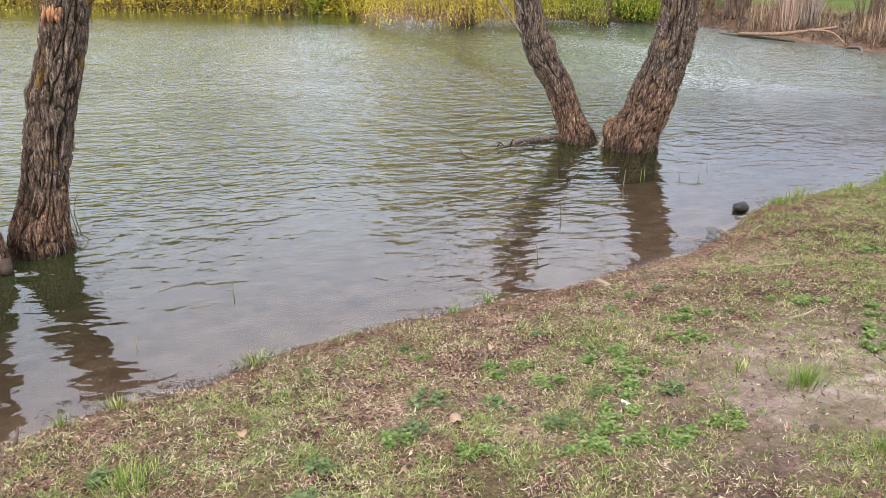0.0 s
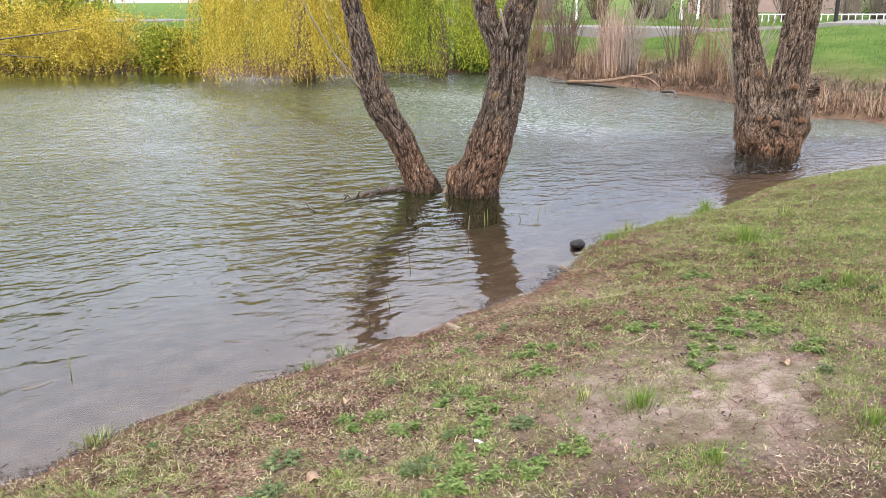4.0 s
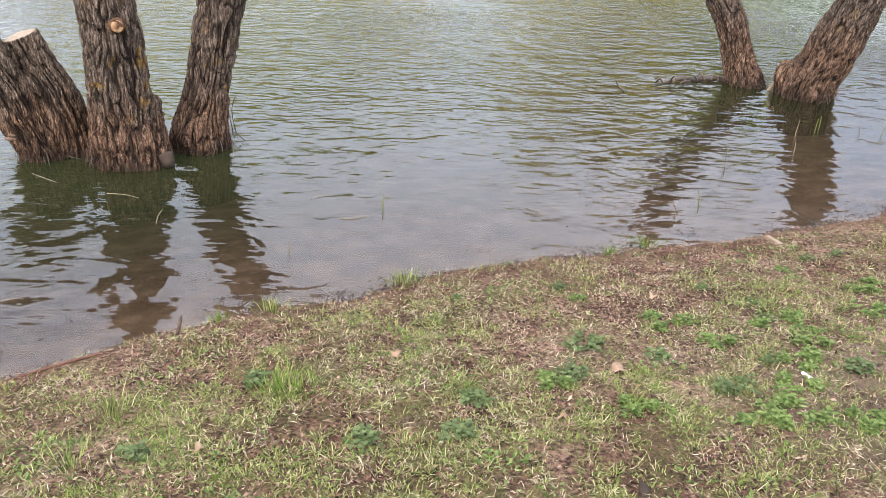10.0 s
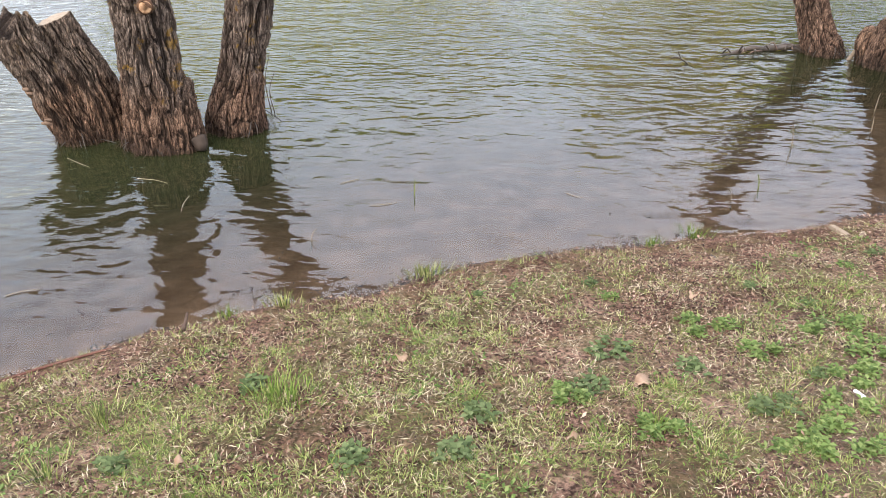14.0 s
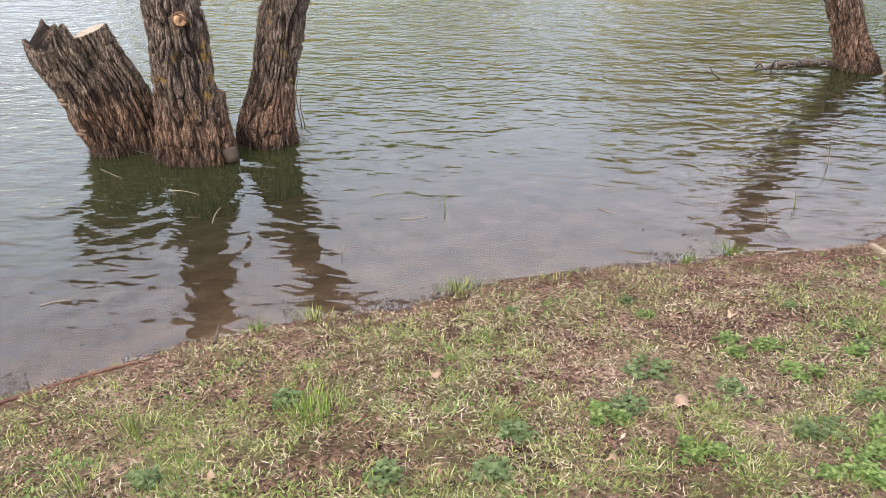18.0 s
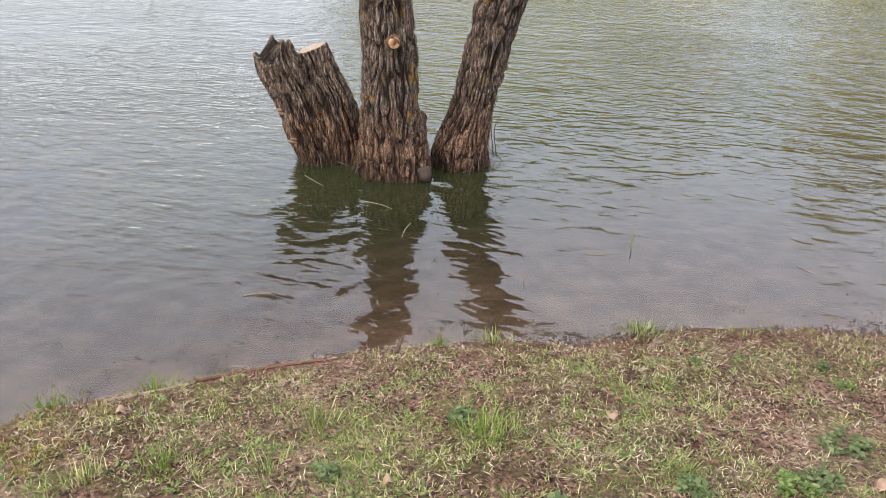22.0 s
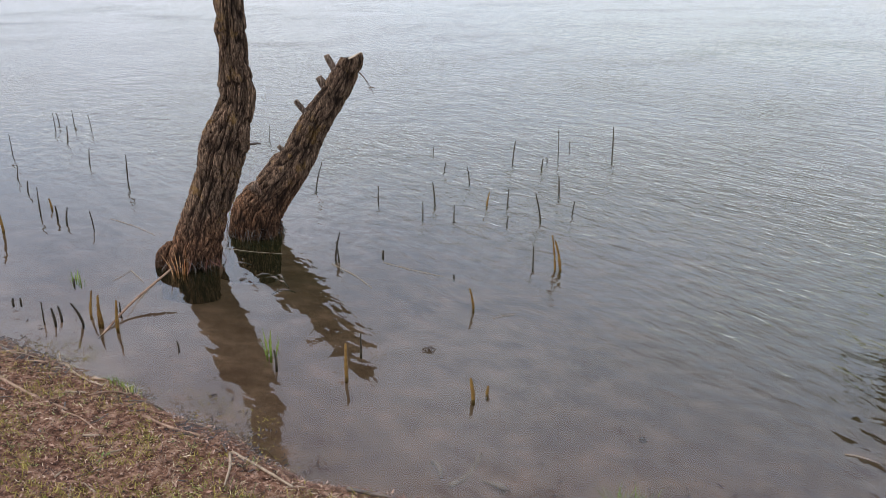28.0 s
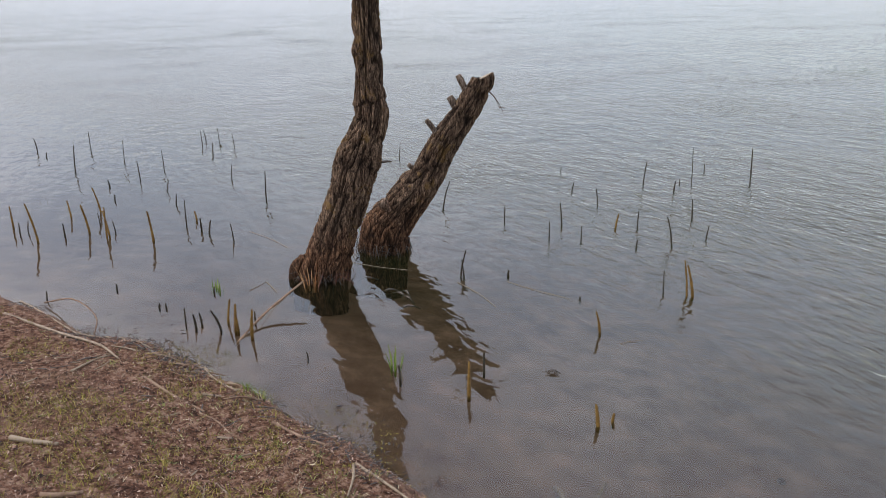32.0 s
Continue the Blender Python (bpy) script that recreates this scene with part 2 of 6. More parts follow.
REED_DRY = island_mat("reed_dry", [(0.0, (0.164, 0.099, 0.055)), (0.5, (0.291, 0.193, 0.115)), (1.0, (0.416, 0.297, 0.194))])
REED_BROWN = island_mat("reed_brown", [(0.0, (0.05, 0.03, 0.02)), (0.5, (0.14, 0.09, 0.06)), (1.0, (0.30, 0.21, 0.15))])
REED_PINK = island_mat("reed_pink", [(0.0, (0.319, 0.207, 0.148)), (0.5, (0.417, 0.287, 0.218)), (1.0, (0.514, 0.387, 0.307))])
ORANGE_LEAF = island_mat("orange_leaf", [(0.0, (0.20, 0.07, 0.025)), (0.5, (0.42, 0.18, 0.06)), (1.0, (0.55, 0.33, 0.15))], thin=0.2)
WET_LITTER = island_mat("wet_litter", [(0.0, (0.012, 0.009, 0.007)), (0.6, (0.035, 0.024, 0.018)), (1.0, (0.09, 0.062, 0.045))], 0.5, 0.4)
WET_BARK = island_mat("dark_leaf", [(0.0, (0.030, 0.014, 0.011)), (0.6, (0.085, 0.040, 0.030)), (1.0, (0.18, 0.10, 0.075))])
REED_DARK = simple("reed_dark", [(0.3, (0.019, 0.015, 0.011)), (0.7, (0.062, 0.05, 0.031))], 25, 0.6)
REED_OCHRE = simple("reed_ochre", [(0.3, (0.074, 0.038, 0.009)), (0.7, (0.223, 0.131, 0.032))], 25, 0.6)
ROAD_MAT = simple("road_grey", [(0.3, (0.165, 0.155, 0.140)), (0.7, (0.225, 0.215, 0.195))], 3, 0.9)
WHITE_PAINT = simple("white_paint", [(0.3, (0.70, 0.70, 0.70)), (0.7, (0.82, 0.82, 0.82))], 3, 0.5)
WALL_PINK = simple("wall_pink", [(0.3, (0.26, 0.186, 0.161)), (0.7, (0.31, 0.229, 0.198))], 2, 0.9)
WALL_GREY = simple("wall_grey", [(0.3, (0.127, 0.127, 0.130)), (0.7, (0.164, 0.164, 0.167))], 2, 0.9)
ROOF_MAT = simple("roof_brown", [(0.3, (0.081, 0.05, 0.037)), (0.7, (0.124, 0.074, 0.056))], 3, 0.9)
GLASS_DARK = simple("window_glass", [(0.3, (0.02, 0.022, 0.025)), (0.7, (0.03, 0.033, 0.037))], 2, 0.08, spec=0.6)


def ground_material():
    k = Mat("ground_soil", 0.95, 0.1)
    soil = k.ramp(k.noise(1.6, 6, 0.6), [(0.3, (0.062, 0.033, 0.022)), (0.5, (0.150, 0.085, 0.059)), (0.72, (0.29, 0.19, 0.14))])
    blot = k.ramp(k.noise(7, 5, 0.65, dist=0.6), [(0.36, (0.6, 0.56, 0.54)), (0.5, (1.0, 0.98, 0.96)), (0.64, (1.4, 1.38, 1.35))])
    soil = k.mix(1.0, soil, blot, "MULTIPLY")
    crumbs = k.ramp(k.noise(55, 5, 0.7), [(0.38, (0.22, 0.2, 0.19)), (0.5, (0.95, 0.95, 0.95)), (0.62, (1.7, 1.66, 1.6))])
    soil = k.mix(1.0, soil, crumbs, "MULTIPLY")
    sand = k.ramp(k.noise(9, 6, 0.7), [(0.32, (0.17, 0.112, 0.085)), (0.45, (0.36, 0.262, 0.205)), (0.66, (0.54, 0.43, 0.35))])
    vor = k.n.new("ShaderNodeTexVoronoi")
    vor.feature = "DISTANCE_TO_EDGE"
    vor.inputs["Scale"].default_value = 13
    k.l.new(k.pos, vor.inputs["Vector"])
    crack = k.ramp(k.math("ADD", vor.outputs["Distance"], k.math("MULTIPLY", k.noise(30, 3), 0.06)), [(0.035, (0.4, 0.36, 0.33)), (0.06, (1, 1, 1))])
    sand = k.mix(0.8, sand, crack, "MULTIPLY")
    soil = k.mix(k.attr("sand"), soil, sand)
    moss = k.ramp(k.noise(14, 5, 0.65), [(0.35, (0.12, 0.096, 0.048)), (0.65, (0.162, 0.162, 0.054))])
    soil = k.mix(k.math("MULTIPLY", k.ramp(k.noise(5, 4, 0.6), [(0.45, (0, 0, 0)), (0.62, (1, 1, 1))]), 0.55), soil, moss)
    lawn = k.ramp(k.noise(0.9, 7, 0.7), [(0.3, (0.05, 0.095, 0.017)), (0.5, (0.09, 0.155, 0.028)), (0.7, (0.16, 0.20, 0.05))])
    damp = k.ramp(k.noise(24, 7, 0.75), [(0.38, (0.030, 0.012, 0.007)), (0.5, (0.175, 0.085, 0.050)), (0.64, (0.42, 0.265, 0.18))])
    soil = k.mix(k.attr("damp"), soil, damp)
    c = k.mix(k.attr("lawn"), soil, lawn)
    bed = k.ramp(k.noise(5, 5, 0.6), [(0.3, (0.10, 0.056, 0.035)), (0.5, (0.15, 0.094, 0.06)), (0.7, (0.24, 0.15, 0.1))])
    c = k.mix(k.attr("bed"), c, bed)
    k.colour(c)
    wet = k.n.new("ShaderNodeMapRange")
    k.l.new(k.attr("bed"), wet.inputs["Value"])
    wet.inputs["To Min"].default_value = 0.95
    wet.inputs["To Max"].default_value = 0.5
    k.l.new(wet.outputs["Result"], k.b.inputs["Roughness"])
    # the silted bed is smooth, the bank is crumbly
    k.bump(k.math("MULTIPLY", k.noise(40, 6, 0.7), k.math("SUBTRACT", 1.0, k.math("MULTIPLY", k.attr("bed"), 0.93))), 1.0, 0.06)
    return k.m


def water_material():
    m = bpy.data.materials.new("pond_water")
    m.use_nodes = True
    n, l = m.node_tree.nodes, m.node_tree.links
    n.clear()
    out = n.new("ShaderNodeOutputMaterial")
    tc = n.new("ShaderNodeTexCoord")

    def ripple(scale, stretch, turn, detail, dist):
        mp = n.new("ShaderNodeMapping")
        mp.inputs["Scale"].default_value = stretch
        mp.inputs["Rotation"].default_value = (0, 0, radians(turn))
        l.new(tc.outputs["Object"], mp.inputs["Vector"])
        t = n.new("ShaderNodeTexNoise")
        t.inputs["Scale"].default_value = scale
        t.inputs["Detail"].default_value = detail
        t.inputs["Roughness"].default_value = 0.5
        t.inputs["Distortion"].default_value = dist
        l.new(mp.outputs["Vector"], t.inputs["Vector"])
        return t.outputs["Fac"]

    def mul(a, b, op="MULTIPLY"):
        x = n.new("ShaderNodeMath")
        x.operation = op
        for k, v in enumerate((a, b)):
            if isinstance(v, bpy.types.NodeSocket):
                l.new(v, x.inputs[k])
            else:
                x.inputs[k].default_value = v
        return x.outputs[0]

    at = n.new("ShaderNodeAttribute")
    at.attribute_name = "breeze"
    fine = mul(ripple(11.0, (0.7, 1.7, 1), 14, 1, 0.5), ripple(12.0, (0.7, 1.7, 1), -22, 1, 0.5), "ADD")
    mid = mul(ripple(3.4, (0.9, 1.7, 1), -8, 2, 0.6), ripple(4.3, (1.0, 1.5, 1), 32, 1, 0.6), "ADD")
    gust = ripple(0.3, (1, 0.7, 1), 10, 3, 0.6)
    chop = mul(mul(mul(gust, 0.34, "SUBTRACT"), 3.2), 0.35, "MAXIMUM")
    h = mul(mul(mul(fine, 0.017), mul(mul(mul(at.outputs["Fac"], at.outputs["Fac"]), 1.5), chop)), mul(mul(mid, 0.030), at.outputs["Fac"]), "ADD")
    h = mul(h, mul(mul(ripple(1.5, (0.8, 1.6, 1), 28, 2, 0.8), 0.05), at.outputs["Fac"]), "ADD")
    bump = n.new("ShaderNodeBump")
    bump.inputs["Strength"].default_value = 1.0
    bump.inputs["Distance"].default_value = 1.0
    bump.inputs["Filter Width"].default_value = 1.0
    l.new(h, bump.inputs["Height"])
    gl = n.new("ShaderNodeBsdfGlossy")
    gl.inputs["Roughness"].default_value = 0.012
    gl.inputs["Color"].default_value = (1, 1, 1, 1)
    l.new(bump.outputs["Normal"], gl.inputs["Normal"])
    # ripples too small to see blur the mirror where the wind is up
    l.new(mul(mul(at.outputs["Fac"], 0.4, "SUBTRACT"), 0.17), gl.inputs["Roughness"])
    df = n.new("ShaderNodeBsdfDiffuse")
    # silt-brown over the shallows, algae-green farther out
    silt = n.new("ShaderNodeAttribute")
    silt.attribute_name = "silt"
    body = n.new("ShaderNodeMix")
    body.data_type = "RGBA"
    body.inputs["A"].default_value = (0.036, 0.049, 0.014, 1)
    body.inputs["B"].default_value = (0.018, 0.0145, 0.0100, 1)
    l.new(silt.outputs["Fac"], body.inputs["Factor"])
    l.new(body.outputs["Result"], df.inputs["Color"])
    tr = n.new("ShaderNodeBsdfTransparent")
    tr.inputs["Color"].default_value = (0.92, 0.93, 0.86, 1)
    mk = n.new("ShaderNodeAttribute")
    mk.attribute_name = "murk"
    m1 = n.new("ShaderNodeMixShader")
    l.new(mk.outputs["Fac"], m1.inputs["Fac"])
    l.new(tr.outputs[0], m1.inputs[1])
    l.new(df.outputs[0], m1.inputs[2])
    fr = n.new("ShaderNodeFresnel")
    fr.inputs["IOR"].default_value = 1.42
    soft = n.new("ShaderNodeBump")
    soft.inputs["Strength"].default_value = 0.7
    soft.inputs["Distance"].default_value = 1.0
    soft.inputs["Filter Width"].default_value = 1.0
    l.new(h, soft.inputs["Height"])
    l.new(soft.outputs["Normal"], fr.inputs["Normal"])
    m2 = n.new("ShaderNodeMixShader")
    l.new(fr.outputs[0], m2.inputs["Fac"])
    l.new(m1.outputs[0], m2.inputs[1])
    l.new(gl.outputs[0], m2.inputs[2])
    l.new(m2.outputs[0], out.inputs["Surface"])
    return m


GROUND_MAT, WATER_MAT = ground_material(), water_material()


# ---------------- building helpers ----------------
nr = np.random.default_rng(11)


def mesh_of(name, verts, faces, material, smooth=True, attrs=None):
    """A mesh from an array of points and a list of faces or an array of equal faces."""
    me = bpy.data.meshes.new(name)
    v = np.asarray(verts, np.float32).reshape(-1, 3)
    if isinstance(faces, np.ndarray):
        n = faces.shape[1]
        me.vertices.add(len(v))
        me.vertices.foreach_set("co", v.ravel())
        me.loops.add(faces.size)
        me.loops.foreach_set("vertex_index", faces.astype(np.int32).ravel())
        me.polygons.add(len(faces))
        me.polygons.foreach_set("loop_start", np.arange(0, faces.size, n, dtype=np.int32))
        me.update(calc_edges=True)
    else:
        me.from_pydata(v.tolist(), [], faces)
    me.polygons.foreach_set("use_smooth", np.full(len(me.polygons), smooth))
    for key, values in (attrs or {}).items():
        a = me.attributes.new(key, "FLOAT", "POINT")
        a.data.foreach_set("value", np.asarray(values, np.float32))
    me.materials.append(material)
    me.validate()
    me.update()
    return me


def thing(name, me, label, category, group="", kind=""):
    return tagged(new(name, me), label, category, group, kind)


def holder(name, at, label, category, group="", kind=""):
    ob = new(name)
    ob.location = at
    ob.empty_display_size = 0.1
    return tagged(ob, label, category, group, kind)


def part(name, me, parent, label=""):
    """Links a mesh, given in world places, under a thing or a part."""
    ob = new(name, me)
    ob.parent = parent
    if parent.parent is None:
        ob.matrix_parent_inverse = Matrix.Translation(-parent.location)
    return tagged(ob, label)


def vnoise(x, y, seed=0):
    """Smooth noise from 0 to 1 on arrays."""
    xi, yi = np.floor(x).astype(np.int64), np.floor(y).astype(np.int64)
    fx, fy = x - xi, y - yi
    fx, fy = fx * fx * (3 - 2 * fx), fy * fy * (3 - 2 * fy)

    def rnd(a, b):
        h = (a * 374761393 + b * 668265263 + seed * 974634777) & 0x7FFFFFFF
        h = ((h ^ (h >> 13)) * 1274126177) & 0x7FFFFFFF
        return ((h ^ (h >> 16)) & 0xFFFF) / 65535.0

    a, b = rnd(xi, yi), rnd(xi + 1, yi)
    c, d = rnd(xi, yi + 1), rnd(xi + 1, yi + 1)
    return (a * (1 - fx) + b * fx) * (1 - fy) + (c * (1 - fx) + d * fx) * fy


def fbm(x, y, seed=0, octaves=4):
    s, amp, total = 0, 1.0, 0.0
    for k in range(octaves):
        s = s + amp * vnoise(x * 2**k, y * 2**k, seed + k)
        total += amp
        amp *= 0.5
    return s / total


def smooth_line(pts, step, high=99.0):
    """Points along a rounded line through the given rows (x, y, z, radius), about step metres apart, three times wider above high."""
    p = np.array(pts, float)
    ext = np.vstack([2 * p[0] - p[1], p, 2 * p[-1] - p[-2]])
    rows = []
    for k in range(len(p) - 1):
        a, b, c, d = ext[k : k + 4]
        n = max(2, int(np.linalg.norm((c - b)[:3]) / (step * (3 if b[2] > high else 1))))
        t = np.linspace(0, 1, n, endpoint=False)[:, None]
        rows.append(0.5 * (2 * b + (c - a) * t + (2 * a - 5 * b + 4 * c - d) * t**2 + (3 * b - a - 3 * c + d) * t**3))
    rows.append(p[-1:])
    return np.vstack(rows)


def rings(line, seg):
    """Centres, side vectors and radii for a tube along a line."""
    c, r = line[:, :3], np.maximum(line[:, 3], 0.0008)
    d = np.gradient(c, axis=0)
    d /= np.linalg.norm(d, axis=1)[:, None] + 1e-9
    ref = np.array([0.0, 1.0, 0.0]) if abs(d[0][1]) < 0.8 else np.array([1.0, 0.0, 0.0])
    us, vs = [], []
    u = np.cross(d[0], ref)
    u /= np.linalg.norm(u)
    for k in range(len(c)):
        u = u - d[k] * (u @ d[k])
        u /= np.linalg.norm(u)
        us.append(u)
        vs.append(np.cross(d[k], u))
    ang = np.arange(seg) * 2 * np.pi / seg
    return c, np.array(us), np.array(vs), r, ang, d


def tube_faces(nring, seg, cap_top=True, cap_low=False):
    k = np.arange(seg)
    f = []
    for i in range(nring - 1):
        a = i * seg
        f += np.stack([a + k, a + (k + 1) % seg, a + seg + (k + 1) % seg, a + seg + k], 1).tolist()
    if cap_top:
        f.append([(nring - 1) * seg + j for j in range(seg)])
    if cap_low:
        f.append([seg - 1 - j for j in range(seg)])
    return f


def tube(name, pts, seg, step, material, wob=0.0, caps=True):
    """A plain round stem along (x, y, z, radius) rows."""
    line = smooth_line(pts, step)
    c, u, v, r, ang, _ = rings(line, seg)
    if wob:
        r = r * (1 + wob * np.sin(np.arange(len(r)) * 1.7 + len(r)))
    ring = np.cos(ang)[None, :, None] * u[:, None] + np.sin(ang)[None, :, None] * v[:, None]
    verts = c[:, None] + ring * r[:, None, None]
    return mesh_of(name, verts.reshape(-1, 3), tube_faces(len(c), seg, caps, caps), material)


def noise3(x, y, z, seed=0):
    """Smooth noise from -1 to 1 on arrays of places."""
    x, y, z = np.broadcast_arrays(x, y, z)
    xi, yi, zi = (np.floor(q).astype(np.int64) for q in (x, y, z))
    fx, fy, fz = x - xi, y - yi, z - zi
    fx, fy, fz = (q * q * (3 - 2 * q) for q in (fx, fy, fz))

    def rnd(i, j, k):
        h = ((xi + i) * 374761393 + (yi + j) * 668265263 + (zi + k) * 2147483647 + seed * 974634777) & 0x7FFFFFFF
        h = ((h ^ (h >> 13)) * 1274126177) & 0x7FFFFFFF
        return ((h ^ (h >> 16)) & 0xFFFF) / 32767.5 - 1.0

    def plane(k):
        return (rnd(0, 0, k) * (1 - fx) + rnd(1, 0, k) * fx) * (1 - fy) + (rnd(0, 1, k) * (1 - fx) + rnd(1, 1, k) * fx) * fy

    return plane(0) * (1 - fz) + plane(1) * fz


def bark_trunk(name, pts, material, seg=210, step=0.0105, ridge=0.022, seed=0, lumps=(), jag=0.0):
    """A trunk with ropy, furrowed bark. lumps: (height, angle, size, how far it stands out)."""
    line = smooth_line(pts, step, 1.95)
    c, u, v, r, ang, _ = rings(line, seg)
    along = np.r_[0, np.cumsum(np.linalg.norm(np.diff(c, axis=0), axis=1))][:, None]
    R, ca, sa = r[:, None], np.cos(ang)[None], np.sin(ang)[None]
    low = noise3(ca * R * 5, sa * R * 5, along * 2.2, seed) + 0.5 * noise3(ca * R * 11, sa * R * 11, along * 6, seed + 1)
    # the strands wander round the stem as they climb
    turn = 0.17 * noise3(ca * 1.6, sa * 1.6, along * 2.0, seed + 2) + 0.06 * noise3(ca * 4, sa * 4, along * 11, seed + 3)
    ct, st = np.cos(ang[None] + turn) * R, np.sin(ang[None] + turn) * R
    plate = np.abs(noise3(ct * 38, st * 38, along * 4.6, seed + 4))
    cross = np.abs(noise3(ct * 40, st * 40, along * 9.0, seed + 5))
    strand = np.abs(noise3(ct * 96, st * 96, along * 7.0, seed + 6))
    crumb = noise3(ct * 120, st * 120, along * 45, seed + 7)
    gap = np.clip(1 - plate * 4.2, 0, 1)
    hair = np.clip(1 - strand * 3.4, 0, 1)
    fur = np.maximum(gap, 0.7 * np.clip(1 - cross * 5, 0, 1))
    out = R * (1 + 0.06 * low) + ridge * (0.3 - 1.0 * fur - 0.4 * hair + 0.3 * np.minimum(plate, 0.6)) + 0.0035 * crumb
    for h, la, size, push in lumps:
        da = np.arctan2(np.sin(ang[None] - la), np.cos(ang[None] - la)) * R
        out = out + push * np.exp(-(da**2 + (along - h) ** 2) / size**2)
    verts = c[:, None] + (u[:, None] * ca[..., None] + v[:, None] * sa[..., None]) * out[..., None]
    if jag:
        rise = np.clip((np.arange(len(c)) - len(c) + 10) / 10, 0, 1)[:, None]
        verts[..., 2] += jag * rise * (noise3(ca * 2.2, sa * 2.2, np.full((1, 1), 0.5), seed) + 0.6 * noise3(ca * 7, sa * 7, np.full((1, 1), 0.5), seed + 9) + 0.25)
    # mask for the painted shade: full in the cracks, weaker between fine strands
    furrow_shade = np.clip(fur * 0.85 + hair * 0.35, 0, 1)
    return mesh_of(name, verts.reshape(-1, 3), tube_faces(len(c), seg, True), material, True, {"furrow_shade": furrow_shade.ravel()}), verts[-1]


def cut_disc(name, ring, lift, material):
    """The sawn face on the end of a stem."""
    mid = ring.mean(0)
    n = len(ring)
    inner = mid + (ring - mid) * 0.93
    nrm = np.cross(inner[1] - inner[0], inner[n // 3] - inner[0])
    nrm /= np.linalg.norm(nrm)
    if nrm[2] < 0:
        nrm = -nrm
    low, high = inner - nrm * 0.01, inner + nrm * lift
    verts = np.vstack([low, high, [mid + nrm * (lift + 0.003)]])
    f = [[k, (k + 1) % n, n + (k + 1) % n, n + k] for k in range(n)] + [[n + k, n + (k + 1) % n, 2 * n] for k in range(n)]
    return mesh_of(name, verts, f, material, False)


def flakes(name, base, yaw, lean, length, width, bend, material):
    """Many narrow leaf-shaped flakes in one mesh, lying or leaning."""
    n = len(base)
    dirx, diry = np.cos(yaw), np.sin(yaw)
    side = np.stack([-diry, dirx, nr.normal(0, 0.35, n)], 1) * (width / 2)[:, None]

    def at(ang):
        return np.stack([np.sin(ang) * dirx, np.sin(ang) * diry, np.cos(ang)], 1) * (length * 0.5)[:, None]

    p1 = base + at(lean)
    p2 = p1 + at(lean + bend)
    v = np.stack([base, p1 + side, p2, p1 - side], 1)
    return mesh_of(name, v.reshape(-1, 3), np.arange(4 * n, dtype=np.int32).reshape(-1, 4), material, False)


def blades(name, base, yaw, lean, length, width, bend, material, up=None):
    """Many grass blades in one mesh: three points wide at the foot, one at the tip."""
    n = len(base)
    dirx, diry = np.cos(yaw), np.sin(yaw)
    side = np.stack([-diry, dirx, np.zeros(n)], 1) * (width / 2)[:, None]

    def at(s):
        ang = lean + bend * s
        d = np.stack([np.sin(ang) * dirx, np.sin(ang) * diry, np.cos(ang)], 1)
        return d

    p0 = base
    p1 = p0 + at(0.3) * (length * 0.5)[:, None]
    p2 = p1 + at(1.0) * (length * 0.5)[:, None]
    v = np.stack([p0 - side, p0 + side, p1 + side * 0.8, p1 - side * 0.8, p2], 1)
    k = np.arange(n)[:, None] * 5
    quads = (k + np.array([0, 1, 2, 3])).astype(np.int32)
    tris = (k + np.array([3, 2, 4])).astype(np.int32)
    me = bpy.data.meshes.new(name)
    me.vertices.add(n * 5)
    me.vertices.foreach_set("co", v.astype(np.float32).ravel())
    loops = np.concatenate([quads.ravel(), tris.ravel()])
    me.loops.add(len(loops))
    me.loops.foreach_set("vertex_index", loops)
    me.polygons.add(2 * n)
    me.polygons.foreach_set("loop_start", np.concatenate([np.arange(n) * 4, 4 * n + np.arange(n) * 3]).astype(np.int32))
    me.update(calc_edges=True)
    me.materials.append(material)
    me.validate()
    return me


# ---------------- ground and water ----------------
NEAR = [(-60, -22), (-15, -5), (-8, -2.1), (-5.8, -0.92), (-5.36, -0.65), (-4.88, -0.43), (-4.65, -0.12), (-4.28, 0.05), (-3.75, 0.32), (-3.4, 0.44), (-3.1, 0.6), (-2.63, 0.74), (-2.3, 1.06), (-2.0, 1.35), (-1.9, 1.65), (-1.57, 1.9), (-1.35, 2.1), (-0.98, 2.36), (-0.69, 2.53), (-0.37, 2.69), (0.0, 2.78)]
NEAR += [(0.22, 2.92), (0.5, 3.08), (0.86, 3.19), (1.32, 3.3), (1.68, 3.38), (2.1, 3.48), (2.68, 3.7), (3.12, 3.84), (3.6, 4.15), (4.0, 4.52), (4.45, 4.75), (4.95, 4.85), (5.45, 4.9), (5.9, 5.02), (6.4, 5.22), (7.05, 5.5), (7.6, 5.63), (8.2, 5.72), (8.9, 5.77), (9.7, 5.78), (14, 5.6), (30, 4.8)]
FAR = [(30, 7.4), (16, 7.8), (12.46, 8.07), (12.5, 8.83), (11.9, 9.2), (12.34, 11.6), (12.57, 12.7), (12.36, 13.9), (12.4, 15.4), (12.07, 16.9), (12.05, 19.2), (10.9, 20.5), (8.9, 21.4), (6.6, 22), (4.3, 23.2), (3.2, 25.4), (1.3, 26), (-0.4, 27.3), (-2.8, 28.8), (-6, 30), (-14, 37), (-20, 43), (-23, 50), (-22, 80), (-60, 160), (-120, 200), (-260, 190), (-330, 60), (-260, -60)]
LAKE = np.array(NEAR + FAR, float)


